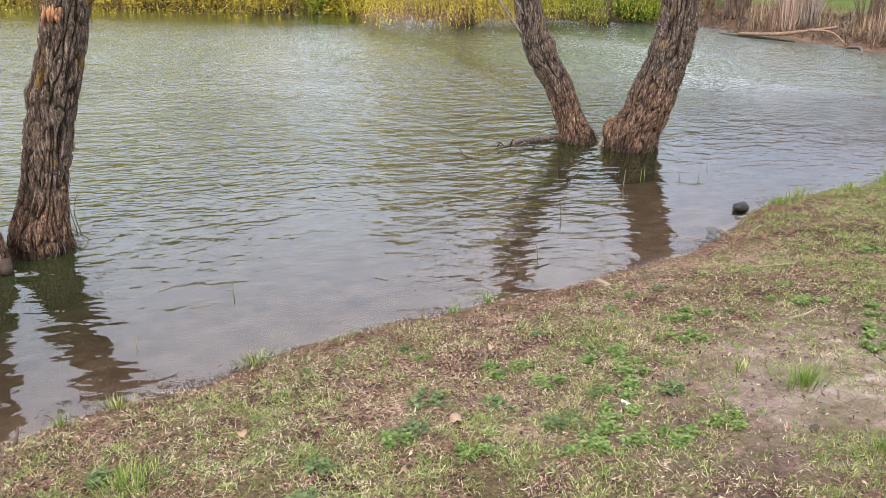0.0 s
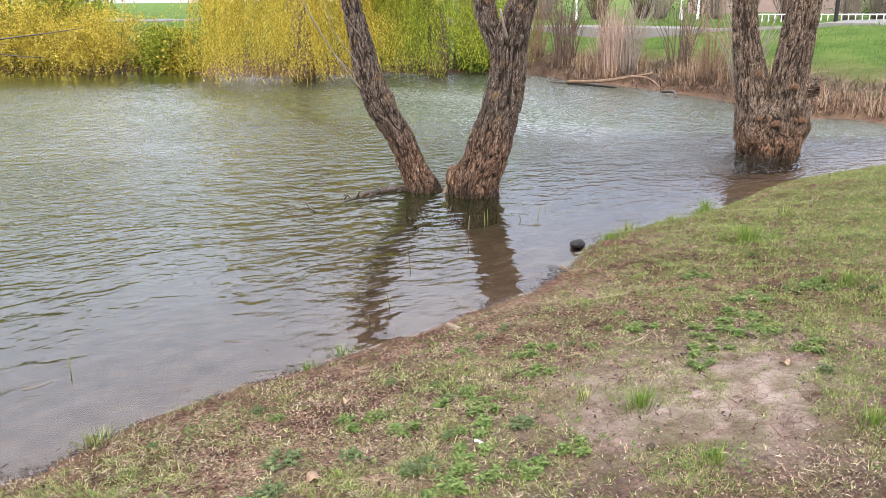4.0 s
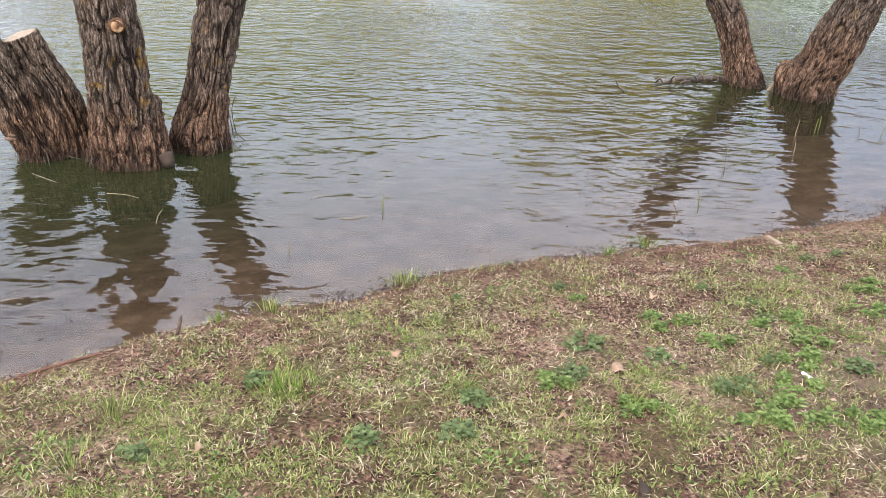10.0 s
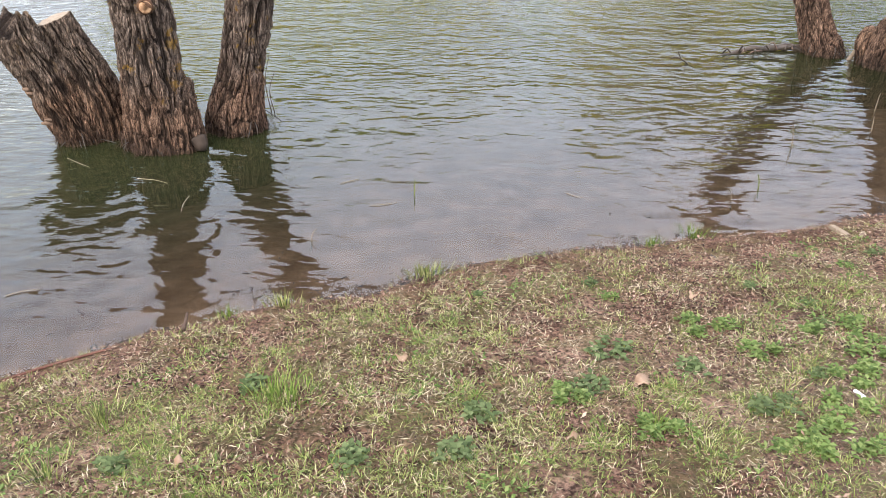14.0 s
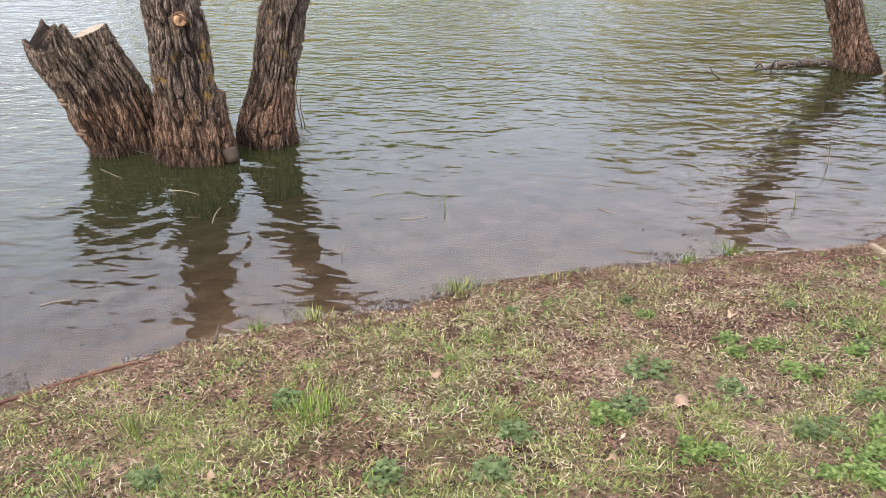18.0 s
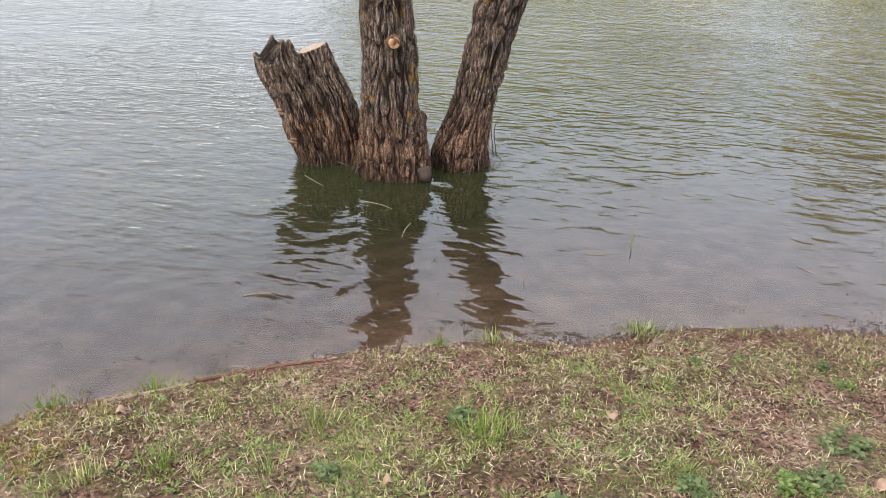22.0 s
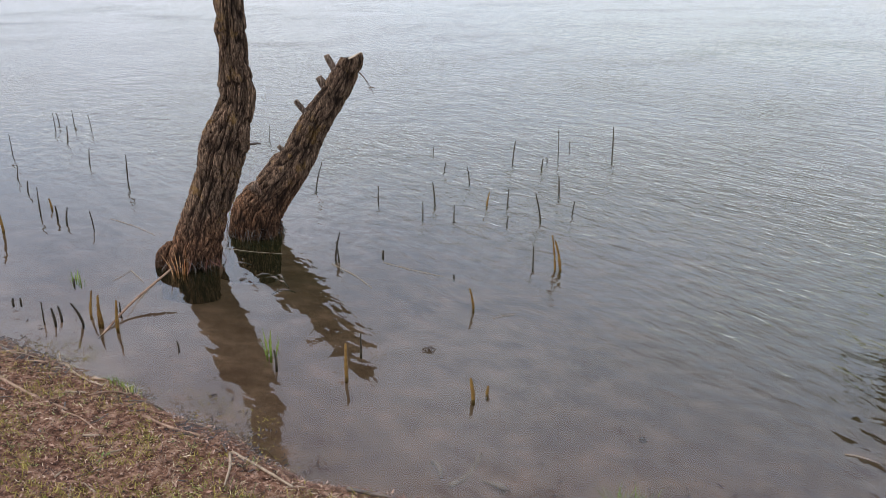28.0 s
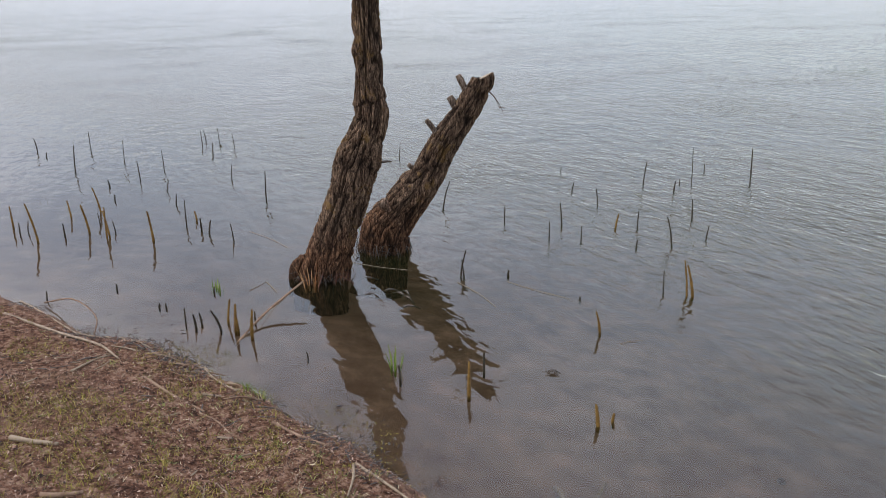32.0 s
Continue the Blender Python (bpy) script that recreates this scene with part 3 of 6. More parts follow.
def shore(x, y):
    """Distance to the lake's edge (positive on land), and whether the nearest edge is the near bank."""
    x, y = np.asarray(x, float), np.asarray(y, float)
    best = np.full(x.shape, 1e9)
    near = np.zeros(x.shape, bool)
    inside = np.zeros(x.shape, bool)
    n = len(LAKE)
    for k in range(n):
        (ax, ay), (bx, by) = LAKE[k], LAKE[(k + 1) % n]
        dx, dy = bx - ax, by - ay
        t = np.clip(((x - ax) * dx + (y - ay) * dy) / (dx * dx + dy * dy), 0, 1)
        d = np.hypot(x - ax - t * dx, y - ay - t * dy)
        hit = d < best
        near = np.where(hit, k < len(NEAR) - 1 or k == n - 1, near)
        best = np.minimum(best, d)
        cross = (ay > y) != (by > y)
        inside ^= cross & (x < (bx - ax) * (y - ay) / (by - ay + 1e-12) + ax)
    return np.where(inside, -best, best), near


def ground_z(x, y):
    d, near = shore(x, y)
    d = d + 0.05 * (fbm(x * 4, y * 4, 3, 3) - 0.5) * np.clip(1.5 - np.abs(d), 0, 1)
    on = np.maximum(d, 0)
    lump = (fbm(x * 2.2, y * 2.2, 5, 4) - 0.5) * 0.05 + (fbm(x * 9, y * 9, 9, 3) - 0.5) * 0.034
    zn = 0.05 * (1 - np.exp(-on / 0.05)) + 0.14 * np.minimum(on, 2.4) + 0.02 * np.clip(on - 2.4, 0, 20) + lump * np.clip(on * 6, 0, 1)
    zf = 0.10 * (1 - np.exp(-on / 0.2)) + 0.17 * np.minimum(on, 6.8) + 0.004 * np.clip(on - 9, 0, 400) + (fbm(x * 0.6, y * 0.6, 8, 4) - 0.5) * 0.25 * np.clip(on * 0.5, 0, 1)
    zb = -0.012 - 0.17 * np.minimum(-d, 4) - 0.05 * np.clip(-d - 4, 0, 16) + lump * 0.5 * np.clip(-d, 0, 1)
    return np.where(d > 0, np.where(near, zn, zf), zb)


def axis(lo, hi, step, grow, reach):
    mid = np.arange(lo, hi + step / 2, step)
    out, s, tail = 0.0, step, []
    while out < reach:
        s *= grow
        out += s
        tail.append(out)
    tail = np.array(tail)
    return np.concatenate([(lo - tail)[::-1], mid, hi + tail])


gx, gy = axis(-5.8, 5.4, 0.05, 1.08, 900), axis(-1.1, 5.0, 0.05, 1.08, 900)
GX, GY = np.meshgrid(gx, gy)
GD, GN = shore(GX, GY)
GZ = ground_z(GX, GY)
nx, ny = len(gx), len(gy)
ij = (np.arange(ny - 1)[:, None] * nx + np.arange(nx - 1)[None]).ravel()
quads = np.stack([ij, ij + 1, ij + nx + 1, ij + nx], 1)
sand = np.exp(-(((GX - 2.7) / 1.0) ** 2 + ((GY - 1.68) / 0.66) ** 2) ** 1.2) * np.clip(0.1 + 1.5 * fbm(GX * 2.6, GY * 2.6, 21), 0, 1)
lawn = np.where(GN, np.clip((GX - 4.6) / 3, 0, 1) * np.clip(GD - 0.6, 0, 1) * 0.8 + np.clip((GD - 3.0 + 2.5 * (fbm(GX * 0.8, GY * 0.8, 23, 3) - 0.5)) / 5, 0, 0.9), np.clip((GD - 1.2) / 2.5, 0, 1))
damp = np.clip((-GX - 1.9) / 1.0, 0, 0.85) * (0.6 + 0.8 * fbm(GX * 2, GY * 2, 41)) + np.clip((0.35 - GD) / 0.3, 0, 0.6) * fbm(GX * 3, GY * 3, 42)
bed = np.clip((0.09 - GD) / 0.12 + 0.7 * (fbm(GX * 5, GY * 5, 31) - 0.5), 0, 1)
ground = thing("ground", mesh_of("ground", np.stack([GX, GY, GZ], -1).reshape(-1, 3), quads, GROUND_MAT, True, {"sand": np.clip(sand, 0, 1).ravel(), "lawn": np.clip(lawn, 0, 1).ravel(), "bed": bed.ravel(), "damp": np.clip(damp, 0, 0.9).ravel()}), "brown earthen pond bank sloping down to a muddy bed", "ground", kind="structure")

wet = (GZ < 0.03).ravel()
keep = wet[quads].any(1)
depth = np.maximum(-GZ, 0)
murk = np.where(GN, 1 - np.exp(-depth / (0.5 - 0.22 * np.exp(-((GX + 1.6) / 1.3) ** 2) + 0.5 * np.clip((-GX - 2.7) / 1.2, 0, 1))), 1 - np.exp(-depth / 0.05))
breeze = np.clip(0.26 + np.maximum(-GD - 0.5, 0) * 0.22, 0.2, 1.2) * np.clip(1 + (GX + 2) / 14, 0.7, 1)
breeze *= 1 - 0.55 * np.clip((-GX - 1.5) / 1.8, 0, 1) * np.clip(1.5 + GD * 0.5, 0, 1)
east = np.clip((GX - 4.0) / 3.0, 0, 1) * np.clip((GY - 5.2) / 1.5, 0, 1)
breeze = np.maximum(breeze * (1 + 0.9 * east), 1.5 * east)
# cross-ripples where the open water meets the sheltered corner
breeze += 0.42 * np.exp(-((GX + 2.2) / 1.3) ** 2 - ((GY - 3.3) / 1.1) ** 2) * np.clip(0.3 + fbm(GX * 1.4, GY * 1.4, 33, 3), 0, 1) + 0.25 * np.clip((-GD - 3.0) / 4, 0, 1) * (GX < 4)
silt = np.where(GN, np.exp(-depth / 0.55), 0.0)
WAVE = np.stack([GX, GY, np.zeros_like(GX)], -1).reshape(-1, 3)
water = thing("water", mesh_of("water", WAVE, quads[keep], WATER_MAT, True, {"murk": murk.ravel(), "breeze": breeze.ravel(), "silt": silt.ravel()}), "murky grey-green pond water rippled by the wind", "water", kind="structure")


def on_ground(x, y):
    return float(ground_z(np.array([x]), np.array([y]))[0])


# ---------------- trees standing in the water ----------------
def crown(parent, tips, rng, leaf_mat, leaves=260, spread=1.0, rise=1.0):
    """Limbs, twigs and a thin crown of young leaves from the tips (x, y, z, radius) of trunks."""
    tw, lv = [], []
    for x, y, z, r in tips:
        for _ in range(3):
            a = rng.uniform(0, 2 * math.pi)
            reach, up = rng.uniform(0.5, 1.1) * spread, rng.uniform(0.8, 1.5) * rise
            end = (x + math.cos(a) * reach, y + math.sin(a) * reach, z + up)
            midp = (x + math.cos(a) * reach * 0.4, y + math.sin(a) * reach * 0.4, z + up * 0.6)
            part("limb", tube("limb", [(x, y, z - 0.15, r * 0.7), (*midp, r * 0.45), (*end, r * 0.2)], 10, 0.12, TWIG), parent)
            for _ in range(5):
                s = rng.uniform(0.3, 1)
                b = np.array(midp) * (1 - s) + np.array(end) * s
                d = np.array([rng.gauss(0, 0.45), rng.gauss(0, 0.45), rng.uniform(-0.1, 0.6)]) * spread
                tw.append((b, b + d * 0.5 + np.array([0, 0, 0.08]), b + d))
    v, f = [], []
    for a, b, c in tw:
        line = np.array([(*a, 0.011), (*b, 0.008), (*c, 0.003)])
        cc, u, w, r, ang, _ = rings(line, 4)
        base = len(v)
        for i in range(3):
            for t in ang:
                v.append(cc[i] + (u[i] * math.cos(t) + w[i] * math.sin(t)) * r[i])
        f += [[base + q for q in face] for face in tube_faces(3, 4)]
    tagged(part("twig_tangle", mesh_of("twig_tangle", v, f, TWIG), parent), kind="stuff")
    v, f = [], []
    for _ in range(leaves):
        a, b, c = tw[rng.randrange(len(tw))]
        s = rng.uniform(0.2, 1)
        p = a * (1 - s) + c * s
        d = Vector((rng.gauss(0, 1), rng.gauss(0, 1), rng.gauss(-0.2, 0.6))).normalized()
        e = d.cross(Vector((rng.gauss(0, 1), rng.gauss(0, 1), 1))).normalized()
        p, k, w = Vector(p), rng.uniform(0.03, 0.06), rng.uniform(0.006, 0.012)
        base = len(v)
        v += [p, p + d * k * 0.5 + e * w, p + d * k, p + d * k * 0.5 - e * w]
        f.append([base, base + 1, base + 2, base + 3])
    part("foliage", mesh_of("foliage", v, f, leaf_mat, False), parent)


def root_fringe(parent, cx, cy, r, rng, n=60, mat=WET_WOOD):
    """Short hair-like rootlets round the foot of a trunk."""
    for _ in range(n // 6):
        a = rng.uniform(0, 2 * math.pi)
        q = r * rng.uniform(0.9, 1.04)
        p = np.array([cx + math.cos(a) * q, cy + math.sin(a) * q, rng.uniform(0.02, 0.1)])
        o = np.array([math.cos(a), math.sin(a), 0])
        e = p + o * rng.uniform(0.0, 0.05) + np.array([rng.gauss(0, 0.035), rng.gauss(0, 0.035), -p[2] - rng.uniform(0.0, 0.02)])
        part("rootlet", tube("rootlet", [(*p, 0.003), (*((p + e) / 2 + o * 0.01), 0.0035), (*e, 0.0015)], 5, 0.04, mat), parent)


def rootlet_mat(parent, rounds, mat, seed):
    """A mat of hair-like rootlets hanging round the feet of the stems (x, y, radius, how many)."""
    r2 = np.random.default_rng(seed)
    base, yaw, length = [], [], []
    for x, y, r, n in rounds:
        a = r2.uniform(0, 6.283, n)
        q = r * r2.uniform(0.93, 1.06, n)
        base.append(np.column_stack([x + np.cos(a) * q, y + np.sin(a) * q, r2.uniform(0.0, 0.13, n) ** 1.3 + 0.02]))
        yaw.append(a + r2.normal(0, 0.9, n))
        length.append(r2.uniform(0.03, 0.12, n))
    base, yaw, length = np.vstack(base), np.concatenate(yaw), np.concatenate(length)
    n = len(base)
    tagged(part("rootlet_mat", blades("rootlet_mat", base, yaw, r2.uniform(1.5, 2.9, n), length, r2.uniform(0.002, 0.0045, n), r2.normal(0.2, 0.8, n), mat), parent, "shaggy mat of brown rootlets"), kind="stuff")


rng = random.Random(4)

tree_a = holder("willow_tree", (-1.53, 4.65, 0), "many-stemmed willow with furrowed brown bark and two sawn stumps", "tree")
A2 = [(-1.55, 4.62, -0.5, 0.26), (-1.552, 4.622, 0.014, 0.228), (-1.549, 4.626, 0.13, 0.214), (-1.547, 4.626, 0.282, 0.2), (-1.542, 4.628, 0.465, 0.183), (-1.544, 4.628, 0.644, 0.175), (-1.547, 4.627, 0.816, 0.17), (-1.559, 4.622, 0.984, 0.162), (-1.588, 4.615, 1.3, 0.152), (-1.62, 4.605, 1.6, 0.144), (-1.64, 4.61, 2.33, 0.124), (-1.6, 4.65, 3.1, 0.095)]
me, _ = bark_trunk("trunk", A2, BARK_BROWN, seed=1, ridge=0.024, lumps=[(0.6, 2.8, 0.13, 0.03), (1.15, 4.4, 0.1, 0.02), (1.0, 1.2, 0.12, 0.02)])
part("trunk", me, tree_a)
me, _ = bark_trunk("burl", [(-1.39, 4.55, -0.25, 0.15), (-1.385, 4.56, 0.05, 0.13), (-1.38, 4.57, 0.2, 0.106), (-1.366, 4.58, 0.33, 0.084), (-1.352, 4.59, 0.405, 0.06), (-1.352, 4.59, 0.425, 0.035)], BARK_BROWN, seg=110, seed=21, ridge=0.022, jag=0.03)
part("burl", me, tree_a, "knobbly burl standing out from the foot of the stem")
A3 = [(-1.15, 4.93, -0.5, 0.225), (-1.145, 4.931, 0.0, 0.2), (-1.12, 4.938, 0.19, 0.172), (-1.082, 4.948, 0.35, 0.15), (-1.04, 4.96, 0.55, 0.14), (-0.985, 4.975, 0.78, 0.138), (-0.93, 4.99, 0.98, 0.136), (-0.87, 5.005, 1.2, 0.136), (-0.81, 5.02, 1.4, 0.136), (-0.775, 5.03, 1.53, 0.142), (-0.72, 5.043, 1.66, 0.128), (-0.6, 5.073, 1.8, 0.112), (-0.46, 5.11, 1.93, 0.108), (0.0, 5.2, 2.39, 0.085), (0.28, 5.25, 2.95, 0.066)]
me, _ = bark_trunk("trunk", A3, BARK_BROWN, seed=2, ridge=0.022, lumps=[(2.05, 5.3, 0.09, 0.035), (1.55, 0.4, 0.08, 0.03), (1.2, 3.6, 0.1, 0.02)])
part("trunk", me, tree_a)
rg = random.Random(19)
for k in range(16):
    x, z = -0.885 + 0.0075 * k + rg.gauss(0, 0.003), 1.55 + rg.gauss(0, 0.014)
    y = 4.905 - 0.018 * math.sin(k / 15 * 3.1)
    part("splinter", tube("splinter", [(x, y + 0.03, z - 0.06, 0.006), (x + 0.003, y - 0.006, z - 0.02, 0.011), (x + 0.01, y, z + rg.uniform(0.02, 0.05), 0.004)], 6, 0.015, [TORN_WOOD, KNOT_RIM][k % 4 == 3], 0.3), tree_a, "torn splinter of bare orange wood")
S1 = [(-2.05, 4.72, -0.4, 0.175), (-2.092, 4.691, -0.003, 0.162), (-2.12, 4.677, 0.1, 0.155), (-2.181, 4.646, 0.263, 0.146), (-2.235, 4.62, 0.454, 0.138), (-2.31, 4.58, 0.644, 0.138), (-2.345, 4.565, 0.745, 0.132), (-2.352, 4.56, 0.77, 0.118)]
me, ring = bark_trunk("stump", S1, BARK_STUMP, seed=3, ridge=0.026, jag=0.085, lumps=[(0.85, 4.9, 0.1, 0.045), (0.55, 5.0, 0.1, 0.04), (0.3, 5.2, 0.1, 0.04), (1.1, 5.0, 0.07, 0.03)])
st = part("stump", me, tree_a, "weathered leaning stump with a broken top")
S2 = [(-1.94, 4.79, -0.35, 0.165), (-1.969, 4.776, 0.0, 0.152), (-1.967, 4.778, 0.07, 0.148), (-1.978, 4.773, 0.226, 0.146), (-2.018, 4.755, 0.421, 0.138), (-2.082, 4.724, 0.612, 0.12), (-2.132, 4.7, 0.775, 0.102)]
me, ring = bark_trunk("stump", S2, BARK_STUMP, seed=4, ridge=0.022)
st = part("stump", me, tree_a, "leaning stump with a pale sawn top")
part("sawn_face", cut_disc("sawn_face", ring, 0.004, CUT_WOOD), st, "pale sawn wood")
for p in [(-2.275, 4.5, 0.375, 0.014), (-2.26, 4.5, 0.35, 0.011), (-2.22, 4.52, 0.15, 0.013), (-2.2, 4.53, 0.17, 0.01)]:
    part("stub", tube("stub", [(p[0] + 0.07, p[1] + 0.09, p[2] - 0.02, p[3] * 1.2), (p[0] - 0.005, p[1], p[2] + 0.01, p[3]), (p[0] - 0.03, p[1] - 0.03, p[2] + 0.02, p[3] * 0.6)], 9, 0.012, DRY_STICK, 0.2), tree_a, "pale broken branch stub")
part("knot", tube("knot", [(-1.485, 4.54, 0.895, 0.05), (-1.458, 4.474, 0.898, 0.045), (-1.4535, 4.464, 0.899, 0.041), (-1.455, 4.468, 0.899, 0.034)], 22, 0.005, KNOT_RIM, 0.03), tree_a, "raised bark collar round a sawn knot")
part("knot_face", tube("knot_face", [(-1.46, 4.48, 0.897, 0.035), (-1.447, 4.449, 0.899, 0.034), (-1.4465, 4.448, 0.899, 0.012)], 20, 0.004, KNOT_WOOD), tree_a, "orange-brown sawn knot")
root_fringe(tree_a, -1.552, 4.622, 0.236, rng, 90)
root_fringe(tree_a, -1.145, 4.931, 0.2, rng, 60)
root_fringe(tree_a, -2.092, 4.691, 0.165, rng, 60)
rootlet_mat(tree_a, [(-1.552, 4.622, 0.236, 420), (-1.40, 4.56, 0.122, 160), (-1.145, 4.931, 0.2, 200), (-2.092, 4.691, 0.165, 240), (-1.969, 4.776, 0.155, 120)], ROOT_HAIR, 5)
crown(tree_a, [(-1.6, 4.65, 3.1, 0.095), (0.28, 5.25, 2.95, 0.066), (-1.63, 4.62, 2.518, 0.095)], rng, WILLOW_GREEN)
for pts in ([(-0.45, 5.03, 1.88, 0.008), (-0.2, 4.9, 1.77, 0.006), (0.13, 4.85, 1.79, 0.0045), (0.46, 4.85, 1.83, 0.002)], [(-0.2, 4.9, 1.77, 0.005), (-0.02, 4.86, 1.69, 0.004), (0.22, 4.83, 1.66, 0.002)], [(-0.52, 5.0, 1.77, 0.006), (-0.28, 4.92, 1.72, 0.004), (0.02, 4.88, 1.745, 0.002)]):
    part("twig", tube("twig", pts, 5, 0.05, WET_WOOD), tree_a)

tree_b = holder("willow_tree", (3.9, 6.95, 0), "willow with two grey-brown furrowed stems leaning apart over water", "tree")
B1 = [(3.75, 7.12, -0.49, 0.25), (3.675, 7.155, 0.0, 0.195), (3.642, 7.169, 0.1, 0.16), (3.573, 7.199, 0.281, 0.143), (3.465, 7.245, 0.583, 0.136), (3.3, 7.316, 0.875, 0.14), (3.19, 7.363, 1.166, 0.138), (3.132, 7.388, 1.454, 0.128), (3.08, 7.41, 1.736, 0.105), (3.026, 7.433, 2.014, 0.093), (2.93, 7.5, 2.83, 0.08), (2.77, 7.6, 3.67, 0.06)]
me, _ = bark_trunk("trunk", B1, BARK_GREY, seed=5, ridge=0.022, seg=130, step=0.016, lumps=[(1.55, 2.6, 0.1, 0.03)])
part("trunk", me, tree_b)
B2 = [(4.07, 6.78, -0.47, 0.29), (4.112, 6.757, 0.0, 0.256), (4.144, 6.741, 0.177, 0.236), (4.216, 6.704, 0.363, 0.22), (4.295, 6.664, 0.664, 0.213), (4.369, 6.626, 0.957, 0.197), (4.412, 6.604, 1.242, 0.18), (4.43, 6.595, 1.519, 0.172), (4.483, 6.568, 1.791, 0.152), (4.566, 6.525, 2.058, 0.125), (4.78, 6.46, 2.8, 0.11), (4.9, 6.43, 3.65, 0.08)]
me, _ = bark_trunk("trunk", B2, BARK_GREY, seed=6, ridge=0.026, seg=150, step=0.016, lumps=[(1.0, 0.0, 0.12, 0.03)])
part("trunk", me, tree_b)
B3 = [(4.42, 6.63, 1.2, 0.085), (4.37, 6.72, 1.5, 0.1), (4.3, 6.82, 1.775, 0.107), (4.26, 6.88, 2.05, 0.104), (4.17, 6.95, 2.87, 0.085)]
me, _ = bark_trunk("trunk", B3, BARK_GREY, seed=7, ridge=0.02, seg=80, step=0.022)
part("trunk", me, tree_b)
me, ring = bark_trunk("stub", [(4.0, 6.83, -0.2, 0.12), (3.96, 6.84, 0.05, 0.11), (3.93, 6.84, 0.18, 0.105), (3.935, 6.82, 0.27, 0.08), (3.95, 6.81, 0.3, 0.04)], BARK_STUMP, seed=8, seg=50, step=0.02, ridge=0.008)
part("stub", me, tree_b, "smooth rounded stub between the stems")
part("branch", tube("branch", [(3.82, 6.94, -0.05, 0.02), (3.87, 6.9, 0.1, 0.018), (3.9, 6.86, 0.2, 0.01)], 7, 0.04, PALE_STICK, 0.1), tree_b, "pale stick wedged between the stems")
root_fringe(tree_b, 3.675, 7.155, 0.2, rng, 50)
root_fringe(tree_b, 4.112, 6.757, 0.258, rng, 60)
rootlet_mat(tree_b, [(3.675, 7.155, 0.195, 160), (4.112, 6.757, 0.256, 260)], ROOT_HAIR, 6)
crown(tree_b, [(2.77, 7.6, 3.67, 0.066), (4.9, 6.43, 3.65, 0.085), (4.17, 6.95, 2.87, 0.085)], rng, WILLOW_GREEN)
for dx, up, q in [(0.0, 0.0, 1.0), (0.1, 0.09, 0.7), (-0.1, 0.16, 0.55), (0.2, 0.3, 0.5)]:
    part("whip", tube("whip", [(3.2, 7.35, 0.98 + up, 0.012 * q), (2.97 + dx, 7.3, 1.22 + up, 0.009 * q), (2.66 + dx, 7.25, 1.66 + up, 0.006 * q), (2.4 + dx * 2, 7.2, 2.14 + up * 2, 0.003 * q)], 6, 0.08, PALE_TWIG), tree_b, "pale bare side shoot")
part("whip", tube("whip", [(4.35, 6.5, 1.6, 0.02), (4.28, 6.45, 1.72, 0.015), (4.22, 6.42, 1.9, 0.01)], 7, 0.04, PALE_TWIG), tree_b, "pale dead side shoot")

tree_c = holder("willow_tree", (8.63, 7.08, 0), "thick twin-stemmed willow with knobbly brown bark near the bank", "tree")
C0 = [(8.64, 7.07, -0.47, 0.42), (8.63, 7.081, 0.0, 0.395), (8.62, 7.09, 0.25, 0.41), (8.61, 7.1, 0.45, 0.40), (8.6, 7.11, 0.62, 0.31), (8.6, 7.11, 0.76, 0.12)]
me, _ = bark_trunk("trunk", C0, BARK_STUMP, seed=9, seg=140, step=0.022, ridge=0.03, lumps=[(0.9, 2.3, 0.1, 0.07), (0.62, 1.3, 0.12, 0.07), (0.75, 0.3, 0.1, 0.07), (1.0, 4.2, 0.12, 0.08), (0.7, 5.0, 0.1, 0.06), (1.1, 5.6, 0.09, 0.07)])
part("trunk", me, tree_c)
me, _ = bark_trunk("stem", [(8.53, 7.19, 0.0, 0.22), (8.49, 7.23, 0.4, 0.235), (8.457, 7.265, 0.728, 0.222), (8.408, 7.318, 1.086, 0.192), (8.352, 7.376, 1.438, 0.168), (8.321, 7.41, 1.785, 0.15), (8.25, 7.48, 2.8, 0.13), (8.19, 7.54, 3.75, 0.09)], BARK_STUMP, seed=10, seg=110, step=0.024, ridge=0.024, lumps=[(0.5, 4.5, 0.08, 0.04)])
part("stem", me, tree_c)
me, _ = bark_trunk("stem", [(8.69, 7.02, 0.0, 0.26), (8.72, 6.98, 0.4, 0.285), (8.743, 6.961, 0.742, 0.265), (8.744, 6.96, 1.095, 0.219), (8.763, 6.94, 1.441, 0.205), (8.783, 6.919, 1.78, 0.196), (8.85, 6.85, 2.8, 0.15), (8.89, 6.81, 3.75, 0.1)], BARK_STUMP, seed=11, seg=120, step=0.024, ridge=0.026, lumps=[(0.4, 2.3, 0.15, 0.06), (0.7, 1.2, 0.1, 0.05)])
part("stem", me, tree_c)
me, ring = bark_trunk("stub", [(8.74, 6.95, 0.86, 0.14), (8.86, 6.82, 0.88, 0.125), (8.95, 6.72, 0.9, 0.12), (8.985, 6.68, 0.905, 0.1)], BARK_STUMP, seed=14, seg=50, step=0.02, ridge=0.02)
st = part("stub", me, tree_c, "swollen round branch stub")
part("sawn_face", cut_disc("sawn_face", ring, 0.004, TORN_WOOD), st, "orange-brown sawn wood")
rg = random.Random(23)
